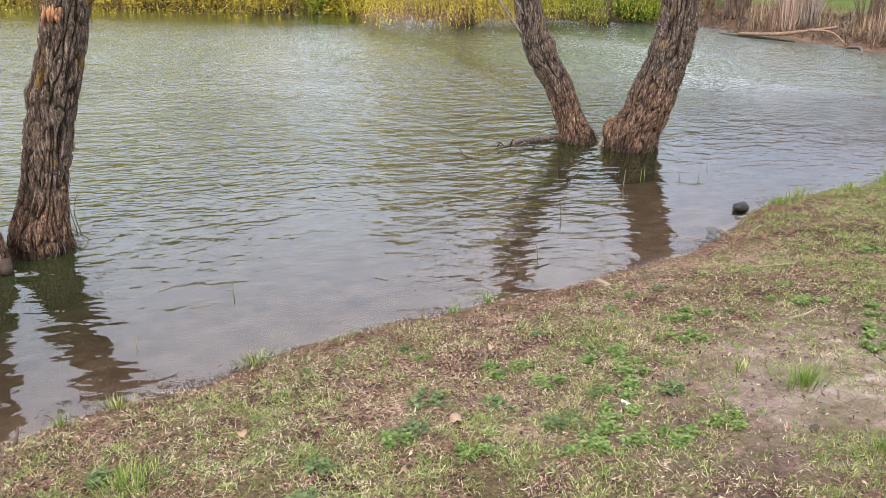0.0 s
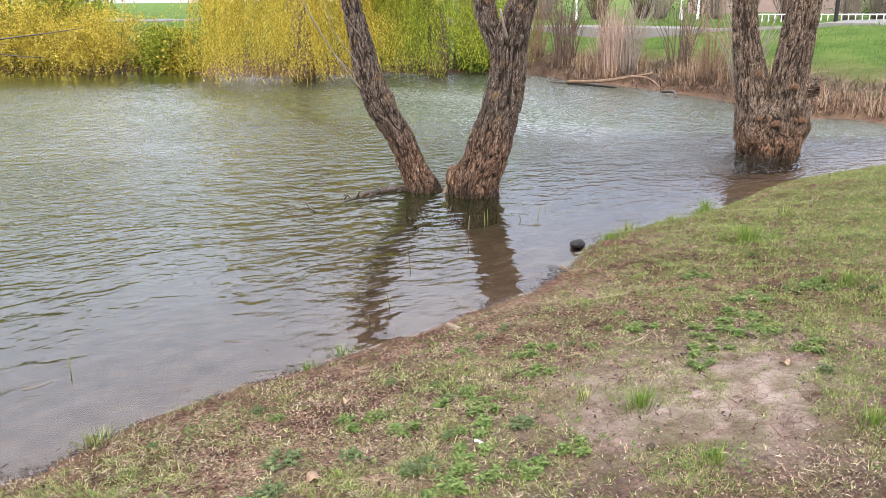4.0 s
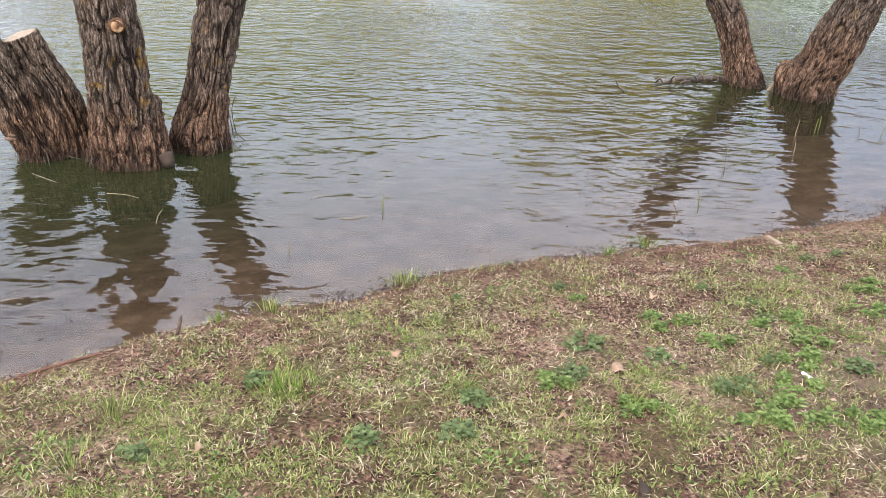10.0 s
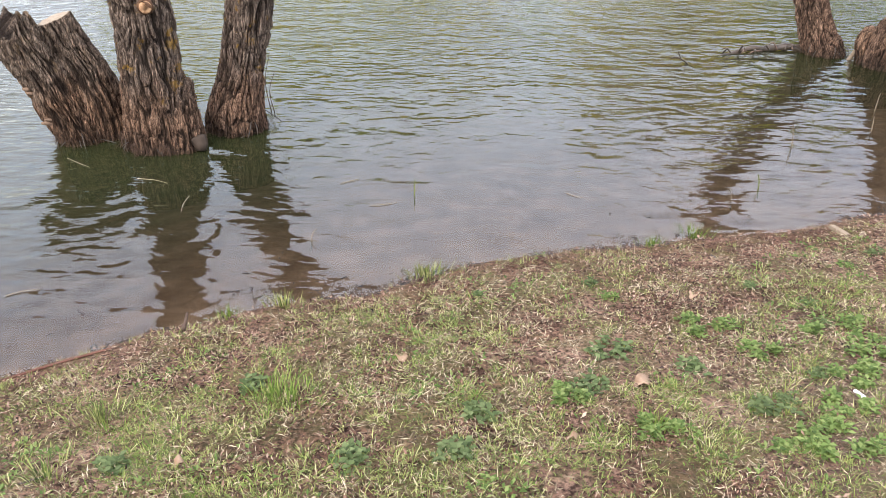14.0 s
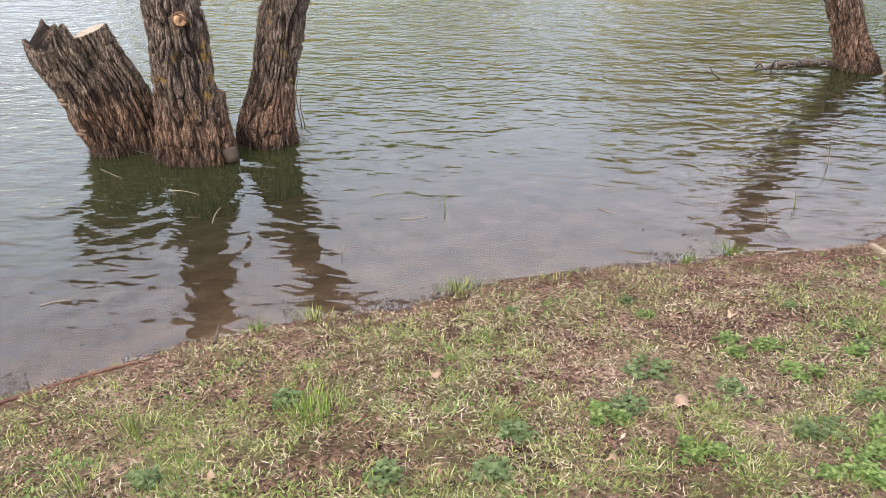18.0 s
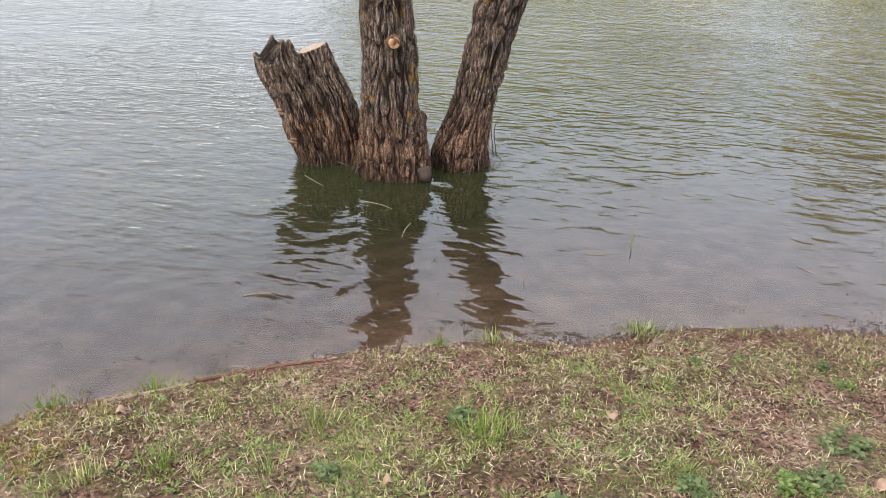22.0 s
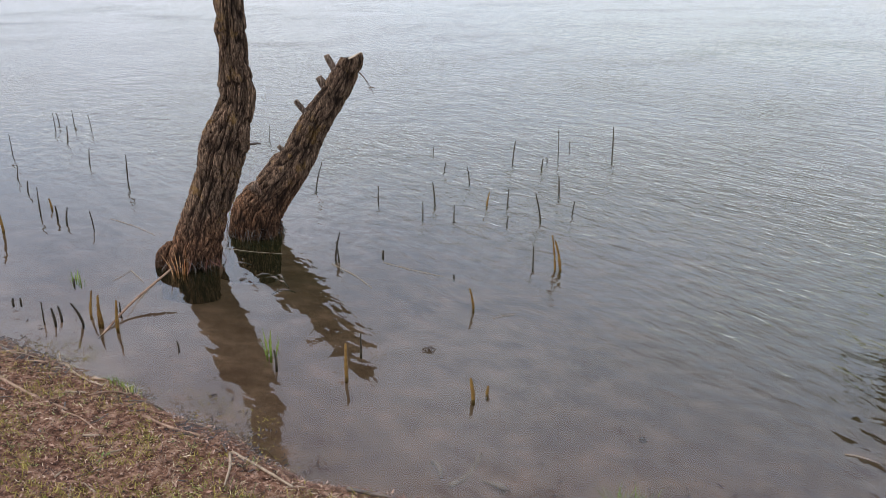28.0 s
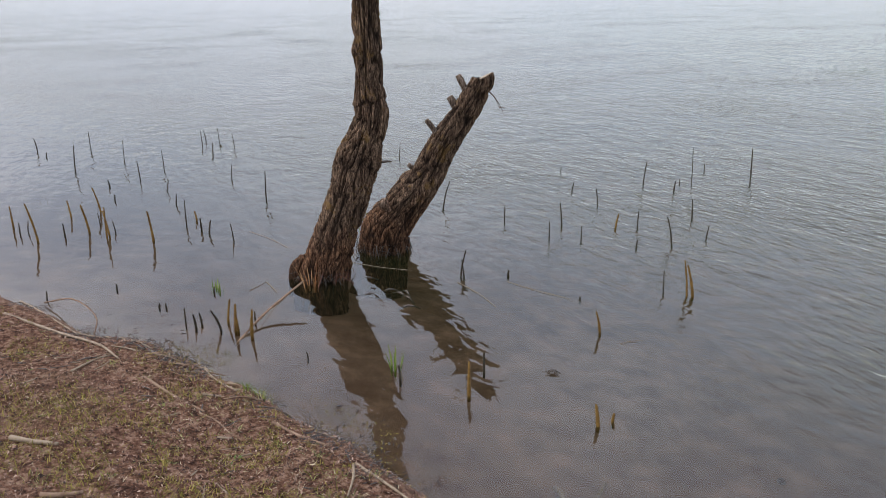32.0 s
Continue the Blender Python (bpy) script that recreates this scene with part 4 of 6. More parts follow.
for x, y, z, w in [(8.25, 7.06, 1.06, 0.05), (8.29, 6.86, 0.52, 0.06), (8.36, 6.77, 0.46, 0.07), (8.66, 6.66, 0.5, 0.05), (8.55, 6.68, 0.92, 0.05)]:
    for k in range(4):
        a = rg.uniform(-1, 1) * w
        part("splinter", tube("splinter", [(x + a, y - a, z - 0.05, 0.012), (x - 0.005 + a, y - 0.005 - a, z, 0.018), (x + a, y - a, z + rg.uniform(0.02, 0.06), 0.01)], 7, 0.02, KNOT_RIM, 0.25), tree_c, "patch of bare orange-brown wood")
rootlet_mat(tree_c, [(8.63, 7.081, 0.4, 260)], WET_WOOD, 7)
crown(tree_c, [(8.19, 7.54, 3.75, 0.094), (8.89, 6.81, 3.75, 0.113)], rng, WILLOW_GREEN)

tree_d = holder("willow_tree", (-5.5, 1.35, 0), "crooked willow with one living and one sawn leaning stem", "tree")
D1 = [(-5.31, 1.05, -0.35, 0.2), (-5.306, 1.071, -0.01, 0.172), (-5.3, 1.096, 0.071, 0.165), (-5.288, 1.139, 0.193, 0.153), (-5.273, 1.197, 0.353, 0.138), (-5.257, 1.258, 0.51, 0.135), (-5.245, 1.306, 0.666, 0.14), (-5.235, 1.345, 0.82, 0.145), (-5.223, 1.391, 0.933, 0.13), (-5.208, 1.447, 1.082, 0.11), (-5.205, 1.46, 1.193, 0.103), (-5.208, 1.447, 1.305, 0.087), (-5.208, 1.446, 1.486, 0.083), (-5.209, 1.444, 1.663, 0.084), (-5.209, 1.445, 1.836, 0.082), (-5.21, 1.44, 2.35, 0.073), (-5.25, 1.4, 3.06, 0.054)]
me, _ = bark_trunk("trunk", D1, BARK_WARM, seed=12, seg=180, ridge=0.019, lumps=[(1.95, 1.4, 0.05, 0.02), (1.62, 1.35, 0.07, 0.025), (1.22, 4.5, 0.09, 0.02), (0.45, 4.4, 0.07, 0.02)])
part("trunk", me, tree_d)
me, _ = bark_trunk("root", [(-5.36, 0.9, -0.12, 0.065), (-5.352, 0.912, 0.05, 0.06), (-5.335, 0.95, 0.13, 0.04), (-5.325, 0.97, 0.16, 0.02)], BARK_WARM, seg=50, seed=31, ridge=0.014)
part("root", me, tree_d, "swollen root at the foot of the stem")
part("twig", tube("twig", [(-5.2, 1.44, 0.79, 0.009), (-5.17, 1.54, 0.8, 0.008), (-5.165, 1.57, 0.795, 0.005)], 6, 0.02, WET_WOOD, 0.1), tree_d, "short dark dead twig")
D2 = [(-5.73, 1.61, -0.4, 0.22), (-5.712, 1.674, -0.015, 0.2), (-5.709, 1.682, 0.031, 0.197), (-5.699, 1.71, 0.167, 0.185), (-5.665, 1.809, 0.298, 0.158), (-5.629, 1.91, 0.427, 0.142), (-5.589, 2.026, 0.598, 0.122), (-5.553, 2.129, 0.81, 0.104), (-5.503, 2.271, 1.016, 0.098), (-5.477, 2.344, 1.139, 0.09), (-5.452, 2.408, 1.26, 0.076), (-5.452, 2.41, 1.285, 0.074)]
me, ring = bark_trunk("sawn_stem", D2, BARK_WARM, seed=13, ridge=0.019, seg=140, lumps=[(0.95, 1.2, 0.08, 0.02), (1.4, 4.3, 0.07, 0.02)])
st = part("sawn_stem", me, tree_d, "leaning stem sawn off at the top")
part("sawn_face", cut_disc("sawn_face", ring, 0.003, CUT_WOOD), st, "pale sawn wood")
for a, b, r in [((-5.49, 2.3, 1.17), (-5.515, 2.235, 1.305), 0.026), ((-5.515, 2.235, 1.05), (-5.537, 2.175, 1.15), 0.032), ((-5.565, 2.09, 0.87), (-5.595, 2.01, 0.985), 0.022), ((-5.61, 1.97, 0.56), (-5.64, 1.875, 0.655), 0.02), ((-5.62, 1.75, 0.28), (-5.58, 1.62, 0.4), 0.034), ((-5.63, 1.72, 0.25), (-5.6, 1.66, 0.42), 0.025)]:
    me = tube("stub", [(*a, r), (*[(p + q) / 2 for p, q in zip(a, b)], r * 0.95), (*b, r * 0.85)], 10, 0.02, BARK_STUMP, 0.06)
    part("stub", me, tree_d, "short sawn branch stub")
for a, b in [((-5.44, 2.44, 1.19), (-5.39, 2.555, 1.0)), ((-5.44, 2.43, 1.2), (-5.41, 2.52, 1.06)), ((-5.41, 2.52, 1.06), (-5.4, 2.56, 1.05))]:
    part("twig", tube("twig", [(*a, 0.004), (*[(p + q) / 2 + 0.01 for p, q in zip(a, b)], 0.003), (*b, 0.0015)], 4, 0.03, TWIG), tree_d)
root_fringe(tree_d, -5.306, 1.071, 0.178, rng, 90, RED_REED)
root_fringe(tree_d, -5.712, 1.674, 0.2, rng, 60)
rootlet_mat(tree_d, [(-5.306, 1.071, 0.175, 220), (-5.712, 1.674, 0.2, 160)], WET_WOOD, 8)
crown(tree_d, [(-5.25, 1.4, 3.06, 0.054)], rng, WILLOW_GREEN, 120, 0.7)


# ---------------- far bank ----------------
def weeping_willow(x, y, height, radius, mat, seed, strands=420, leaf=0.11, label=""):
    """A weeping willow: trunk, limbs and a curtain of hanging leafy shoots."""
    rg = random.Random(seed)
    z0 = on_ground(x, y)
    tree = holder("weeping_willow", (x, y, z0), label or "weeping willow with golden-green drooping shoots on the far bank", "tree", "willows on the far bank")
    part("trunk", tube("trunk", [(x, y, z0 - 0.4, 0.34), (x + 0.1, y, z0 + 1, 0.28), (x - 0.1, y + 0.1, z0 + height * 0.45, 0.22), (x, y, z0 + height * 0.8, 0.08)], 14, 0.3, BARK_GREY, 0.05), tree)
    limbs = []
    for k in range(9):
        a = k * 2.4 + rg.uniform(-0.3, 0.3)
        q = radius * rg.uniform(0.5, 0.85)
        end = (x + math.cos(a) * q, y + math.sin(a) * q, z0 + height * rg.uniform(0.65, 0.95))
        limbs.append(end)
        part("limb", tube("limb", [(x, y, z0 + height * 0.35, 0.14), (x + math.cos(a) * q * 0.4, y + math.sin(a) * q * 0.4, z0 + height * 0.65, 0.09), (*end, 0.04)], 8, 0.4, BARK_GREY), tree)
    v = []
    for _ in range(strands // 8):
        a = rg.uniform(0, 2 * math.pi)
        q = radius * math.sqrt(rg.uniform(0.02, 1.0))
        bx, by = x + math.cos(a) * q, y + math.sin(a) * q
        lump = 0.8 + 0.6 * noise.noise(Vector((bx * 0.8, by * 0.8, seed)))
        dome = z0 + height * math.sqrt(max(0.06, 1 - (q / radius) ** 2 * 0.8)) * min(1.1, lump + 0.15)
        foot = max(0.02, on_far(bx, by)) + rg.uniform(0.0, 1.0) ** 5 * 0.9
        high = foot + (dome - foot) * rg.uniform(0.16, 1.0)
        way, throw = a + rg.gauss(0, 0.7), rg.uniform(0.3, 1.15)
        for _ in range(10):
            px, py = bx + rg.gauss(0, 0.11), by + rg.gauss(0, 0.11)
            top = high + rg.gauss(0, 0.12)
            length = (top - foot) * rg.uniform(0.7, 1.02)
            if length < 0.25:
                continue
            turn = way + rg.gauss(0, 0.35)
            out = throw * rg.uniform(0.6, 1.2)
            n = int(length / (leaf * 0.55)) + 3
            for i in range(n):
                t = (i + rg.random()) / n
                reach = out * math.sin(t * 1.5)
                p = Vector((px + math.cos(turn) * reach + rg.gauss(0, 0.02), py + math.sin(turn) * reach + rg.gauss(0, 0.02), top + 0.25 * out * math.sin(t * 2.6) - length * t**1.25))
                d = Vector((rg.gauss(0, 0.4), rg.gauss(0, 0.4), -1)).normalized()
                e = d.cross(Vector((rg.gauss(0, 1), rg.gauss(0, 1), 0.2))).normalized() * leaf * 0.17
                k = leaf * rg.uniform(0.7, 1.3)
                v += [p, p + d * k * 0.45 + e, p + d * k, p + d * k * 0.45 - e]
    f = np.arange(len(v), dtype=np.int32).reshape(-1, 4)
    part("crown", mesh_of("crown", [tuple(q) for q in v], f, mat, False), tree, "curtain of thin drooping shoots with young leaves")
    return tree


FX, FY = np.meshgrid(np.arange(-60, 50, 1.0), np.arange(0, 120, 1.0))
FZ = ground_z(FX, FY)


def on_far(x, y):
    i, j = int(round(y)), int(round(x + 60))
    return float(FZ[min(max(i, 0), 119), min(max(j, 0), 109)])


def willow_shrub(x, y, h, r, mat, seed, stems, leaf, label):
    """A sprawling willow shrub: shoots that rise from the stool, arch over and hang, set with small leaves."""
    rg = np.random.default_rng(seed)
    z0 = on_ground(x, y)
    ob = holder("willow_shrub", (x, y, z0), label, "shrub", "willows on the far bank")
    a = rg.uniform(0, 6.283, stems)
    up, out = h * rg.uniform(0.35, 1.1, stems), r * rg.uniform(0.25, 1.15, stems)
    bx, by = x + rg.normal(0, r * 0.3, stems), y + rg.normal(0, r * 0.3, stems)
    n = 64
    t = np.linspace(0.12, 1, n)[None] + rg.uniform(-0.01, 0.01, (stems, n))
    fall = rg.uniform(0.5, 1.45, stems)[:, None]
    wig = 0.07 * rg.normal(0, 1, (stems, 1)) * np.sin(t * 7 + rg.uniform(0, 6, (stems, 1)))
    px = bx[:, None] + np.cos(a)[:, None] * out[:, None] * t**1.1 - np.sin(a)[:, None] * wig
    py = by[:, None] + np.sin(a)[:, None] * out[:, None] * t**1.1 + np.cos(a)[:, None] * wig
    pz = z0 + up[:, None] * (np.sin(t * 1.75) * 1.15 - fall * t**3)
    pz = np.maximum(pz, 0.03)
    for k in range(0, stems, max(1, stems // 26)):
        part("shoot", tube("shoot", [(bx[k], by[k], z0 - 0.1, 0.018), *[(px[k, i], py[k, i], pz[k, i] if pz[k, i] > 0.04 else 0.04, 0.014 - 0.0002 * i) for i in (4, 16, 30, 44, 60)]], 5, 0.25, REED_BROWN_WOOD), ob)
    c = np.stack([px, py, pz], -1).reshape(-1, 3) + rg.normal(0, 0.035, (stems * n, 3))
    d = rg.normal(0, 1, c.shape) + np.array([0, 0, -0.5])
    d /= np.linalg.norm(d, axis=1)[:, None]
    e = np.cross(d, rg.normal(0, 1, c.shape))
    e /= np.linalg.norm(e, axis=1)[:, None]
    k = leaf * rg.uniform(0.6, 1.4, len(c))[:, None]
    v = np.stack([c, c + d * k * 0.5 + e * k * 0.2, c + d * k, c + d * k * 0.5 - e * k * 0.2], 1)
    part("foliage", mesh_of("foliage", v.reshape(-1, 3), np.arange(len(c) * 4, dtype=np.int32).reshape(-1, 4), mat, False), ob, "thin arching shoots with young leaves")


weeping_willow(5.9, 20.9, 6.6, 2.35, WILLOW_GOLD, 1, 1150, 0.062, "weeping willow with golden-yellow drooping shoots touching the water")
weeping_willow(9.6, 20.3, 6.2, 1.9, WILLOW_GREEN, 2, 900, 0.075, "weeping willow with fresh green drooping shoots")
GOLDEN = "sprawling golden willow shrub with arching shoots at the water"
for k, (x, y, h, r, mat, stems, leaf) in enumerate([(1.0, 26.0, 2.2, 1.7, WILLOW_GOLD, 330, 0.07), (-0.9, 27.3, 2.6, 1.7, WILLOW_GOLD, 330, 0.07), (-3.0, 28.6, 2.3, 1.9, WILLOW_GOLD, 330, 0.072), (-5.4, 29.6, 2.8, 2.0, WILLOW_GOLD, 330, 0.075), (-8.0, 31.4, 2.5, 2.2, WILLOW_GOLD, 320, 0.08), (-10.9, 34.0, 3.0, 2.4, WILLOW_GOLD, 300, 0.085)]):
    willow_shrub(x, y, h, r, mat, 300 + k, stems, leaf, GOLDEN)
for k, (x, y, h, r) in enumerate([(3.0, 25.4, 1.5, 1.0), (-2.2, 29.9, 3.6, 1.5), (-6.8, 32.0, 4.0, 1.7), (0.2, 28.8, 3.4, 1.5)]):
    willow_shrub(x, y, h, r, WILLOW_GREEN, 320 + k, 230, 0.09, "leafy green willow shrub between the golden ones")
weeping_willow(-2.0, 35.5, 9.5, 4.0, WILLOW_GREEN, 7, 520, 0.18, "tall weeping willow with fresh green shoots")
weeping_willow(-8.0, 40.0, 10.5, 4.5, WILLOW_GREEN, 8, 520, 0.2, "tall weeping willow with fresh green shoots")
weeping_willow(7.6, 26.0, 9.0, 3.2, WILLOW_GREEN, 9, 520, 0.17, "tall weeping willow with fresh green shoots")
weeping_willow(-16.5, 47.0, 12.5, 4.4, WILLOW_GREEN, 13, 460, 0.22, "tall weeping willow with fresh green shoots")

ROAD = [(40, -6, 1.25), (24, 7, 1.2), (20.4, 13.5, 1.2), (18.3, 17.3, 1.26), (16.4, 20.4, 1.32), (14.5, 24.5, 1.36), (10, 31, 1.5), (3.9, 36.5, 1.75), (-10, 46, 2.0)]
line = smooth_line([(*p, 1.0) for p in ROAD], 1.0)
tan = np.gradient(line[:, :2], axis=0)
tan /= np.linalg.norm(tan, axis=1)[:, None]
nrm = np.stack([tan[:, 1], -tan[:, 0]], 1)
rows = []
for off, dz in ((-0.1, -0.9), (0.0, 0.06), (3.2, 0.08), (3.3, -0.9)):
    zz = np.maximum(ground_z(line[:, 0], line[:, 1]), 1.08) + dz
    rows.append(np.column_stack([line[:, :2] + nrm * (off if off < 1 else off), zz]))
v = np.stack(rows, 1).reshape(-1, 3)
f = []
for i in range(len(line) - 1):
    for j in range(3):
        f.append([i * 4 + j, i * 4 + j + 1, (i + 1) * 4 + j + 1, (i + 1) * 4 + j])
thing("road", mesh_of("road", v, f, ROAD_MAT, False), "pale grey road along the top of the far bank", "road", kind="structure")


def box(name, c, size, turn, material, bev=0.0):
    """A box on its base centre, turned about z in degrees, in world places."""
    bm = bmesh.new()
    bmesh.ops.create_cube(bm, size=1)
    for vtx in bm.verts:
        vtx.co = Vector((vtx.co.x * size[0], vtx.co.y * size[1], (vtx.co.z + 0.5) * size[2]))
    if bev:
        bmesh.ops.bevel(bm, geom=bm.edges[:], offset=bev, segments=2, affect="EDGES")
    bmesh.ops.transform(bm, matrix=Matrix.Translation(c) @ Matrix.Rotation(radians(turn), 4, "Z"), verts=bm.verts)
    me = bpy.data.meshes.new(name)
    bm.to_mesh(me)
    bm.free()
    me.materials.append(material)
    return me


fence = holder("railing", (23.5, 18.3, 0.9), "white metal railing beyond the road", "railing")
f0, f1 = np.array([21.6, 20.8]), np.array([29.0, 11.4])
turn = math.degrees(math.atan2(f1[1] - f0[1], f1[0] - f0[0]))
for k in range(60):
    p = f0 + (f1 - f0) * k / 59
    part("post", box("post", (p[0], p[1], 0.9), (0.03, 0.03, 0.6), turn, WHITE_PAINT), fence)
m = (f0 + f1) / 2
for z in (1.02, 1.46):
    part("rail", box("rail", (m[0], m[1], z), (float(np.linalg.norm(f1 - f0)), 0.035, 0.035), turn, WHITE_PAINT), fence)
for x, y in [(20.44, 22.93), (20.87, 22.55), (22.03, 21.47), (17.6, 25.4), (26.0, 17.9)]:
    pole = holder("lamp_pole", (x, y, 0.9), "white painted metal pole beside the road", "pole", "poles along the road")
    part("pole", tube("pole", [(x, y, 0.7, 0.04), (x, y, 3.0, 0.036), (x, y, 5.6, 0.03)], 12, 0.4, WHITE_PAINT), pole)
    part("foot", tube("foot", [(x, y, 0.7, 0.055), (x, y, 1.5, 0.055), (x, y, 1.52, 0.045)], 12, 0.2, WHITE_PAINT), pole)
dark = holder("bollard", (20.98, 16.77, 1.0), "dark metal post on the verge of the road", "post")
part("pole", tube("pole", [(20.98, 16.77, 0.8, 0.06), (20.98, 16.77, 2.2, 0.055), (20.98, 16.77, 2.9, 0.03)], 12, 0.3, STONE_DARK), dark)


def far_house(x, y, w, d, h, turn, wall, label):
    """A plain house far beyond the road with storeys of windows and a hipped roof."""
    house = holder("house", (x, y, 0.8), label, "house", "houses beyond the road")
    part("wall", box("wall", (x, y, 0.4), (w, d, h), turn, wall), house)
    rot = Matrix.Translation((x, y, 0.4 + h)) @ Matrix.Rotation(radians(turn), 4, "Z")
    a, b = w / 2 + 0.3, d / 2 + 0.3
    rv = [rot @ Vector(p) for p in [(-a, -b, 0), (a, -b, 0), (a, b, 0), (-a, b, 0), (-a * 0.5, 0, 1.8), (a * 0.5, 0, 1.8)]]
    part("roof", mesh_of("roof", [tuple(p) for p in rv], [[0, 1, 5, 4], [1, 2, 5], [2, 3, 4, 5], [3, 0, 4], [3, 2, 1, 0]], ROOF_MAT, False), house)
    for level in range(int(h // 2.7)):
        for k in range(int(w // 2.4)):
            px = -w / 2 + 1.3 + k * 2.4
            for side in (-1, 1):
                c = Matrix.Translation((x, y, 0)) @ Matrix.Rotation(radians(turn), 4, "Z") @ Vector((px, side * (d / 2 + 0.01), 1.4 + level * 2.7))
                win = part("window", box("window", c, (1.1, 0.08, 1.2), turn, WHITE_PAINT), house)
                part("pane", box("pane", (c[0], c[1], c[2] + 0.08), (0.95, 0.1, 1.04), turn, GLASS_DARK), win)


far_house(36.5, 34.0, 10, 8, 5.6, 40, WALL_PINK, "plastered pink house behind the road")
far_house(46.0, 22.0, 14, 9, 6.0, 65, WALL_GREY, "grey plastered house behind the road")


def leafy_bush(name, x, y, r, h, mat, n, leaf, seed, label, category="bush", group="bushes on the far bank"):
    rg = random.Random(seed)
    z0 = on_ground(x, y)
    ob = holder(name, (x, y, z0), label, category, group)
    v, f = [], []
    for k in range(14):
        a, t = rg.uniform(0, 6.283), rg.uniform(0.3, 1)
        e = (x + math.cos(a) * r * t * 0.8, y + math.sin(a) * r * t * 0.8, z0 + h * rg.uniform(0.6, 1.0))
        part("stem", tube("stem", [(x + math.cos(a) * 0.1, y + math.sin(a) * 0.1, z0 - 0.1, 0.02), (x + math.cos(a) * r * t * 0.4, y + math.sin(a) * r * t * 0.4, z0 + h * 0.5, 0.013), (*e, 0.005)], 5, 0.2, TWIG), ob)
    for _ in range(n):
        a, q = rg.uniform(0, 6.283), r * rg.uniform(0, 1) ** 0.5
        lump = 0.7 + 0.6 * noise.noise(Vector((math.cos(a) * 2, math.sin(a) * 2, seed)))
        p = Vector((x + math.cos(a) * q * lump, y + math.sin(a) * q * lump, z0 + h * rg.uniform(0.05, 1) * math.sqrt(max(0.05, 1 - (q / r) ** 2)) * (0.7 + 0.5 * lump)))
        d = Vector((rg.gauss(0, 1), rg.gauss(0, 1), rg.gauss(0, 0.8))).normalized()
        e = d.cross(Vector((rg.gauss(0, 1), rg.gauss(0, 1), rg.gauss(0, 1)))).normalized()
        k = leaf * rg.uniform(0.7, 1.3)
        v += [p, p + d * k * 0.5 + e * k * 0.3, p + d * k, p + d * k * 0.5 - e * k * 0.3]
    part("foliage", mesh_of("foliage", [tuple(q) for q in v], np.arange(len(v), dtype=np.int32).reshape(-1, 4), mat, False), ob)


for k, (x, y, r, h) in enumerate([(24.5, 26.5, 2.2, 2.6), (28, 21, 2.0, 2.2), (30, 16, 2.4, 2.6), (20, 31, 2.2, 3.0), (33, 26, 3.0, 3.6)]):
    leafy_bush("hedge_bush", x, y, r, h, DULL_LEAF, 700, 0.12, 40 + k, "thin bush with sparse dull leaves beyond the road")
for k, (x, y, r, h) in enumerate([(10.9, 20.6, 0.8, 1.3), (3.3, 24.9, 0.7, 1.1), (-1.0, 28.3, 1.0, 1.2), (-5.0, 30.0, 1.2, 1.3), (2.6, 26.4, 0.7, 0.8)]):
    leafy_bush("shore_bush", x, y, r, h, [BUSH_GREEN, WILLOW_GOLD][k % 2], 1500, 0.11, 60 + k, "low yellow-green bush at the water's edge")


def bare_shrub(x, y, h, spread, n, mat, seed):
    rg = random.Random(seed)
    z0 = on_ground(x, y)
    ob = holder("bare_shrub", (x, y, z0), "leafless shrub of thin upright grey-brown shoots", "shrub", "bare shrubs on the far bank")
    for k in range(n):
        a = rg.uniform(0, 6.283)
        q = rg.uniform(0.1, 1) * spread
        hh = h * rg.uniform(0.6, 1.0)
        part("shoot", tube("shoot", [(x + math.cos(a) * 0.15, y + math.sin(a) * 0.15, z0 - 0.1, 0.014), (x + math.cos(a) * q * 0.5, y + math.sin(a) * q * 0.5, z0 + hh * 0.5, 0.011), (x + math.cos(a) * q + rg.gauss(0, 0.1), y + math.sin(a) * q + rg.gauss(0, 0.1), z0 + hh, 0.004)], 4, 0.3, mat), ob)


for k, (x, y) in enumerate([(17.0, 27.0), (19.0, 26.0), (20.5, 24.2), (22.3, 23.2), (23.6, 21.0), (25.0, 19.6), (26.2, 17.4), (27.5, 15.6), (15.0, 29.0), (18.0, 28.5), (21.5, 26.5), (24.5, 24.0), (13.0, 31.0), (16.5, 31.0), (27.0, 20.0)]):
    bare_shrub(x, y, 4.6 - 0.1 * k, 2.2, 80, [PALE_TWIG, TWIG, PALE_TWIG][k % 3], 180 + k)
for k, (x, y) in enumerate([(12.7, 18.6), (13.4, 17.4), (13.0, 16.0), (13.6, 14.8), (13.1, 13.2), (12.9, 11.9), (13.6, 19.6), (13.0, 20.4)]):
    bare_shrub(x, y, 2.3 - 0.06 * k, 0.9, 40, [TWIG, DRY_STICK, PALE_TWIG][k % 3], 80 + k)



def strip(n, lo, hi, x0, x1, y0, y1):
    """Random places on the far bank between two distances from the water."""
    x, y = nr.uniform(x0, x1, n * 8), nr.uniform(y0, y1, n * 8)
    d, near = shore(x, y)
    ok = (d > lo) & (d < hi) & ~near
    x, y = x[ok][:n], y[ok][:n]
    return np.column_stack([x, y, ground_z(x, y) - 0.01])


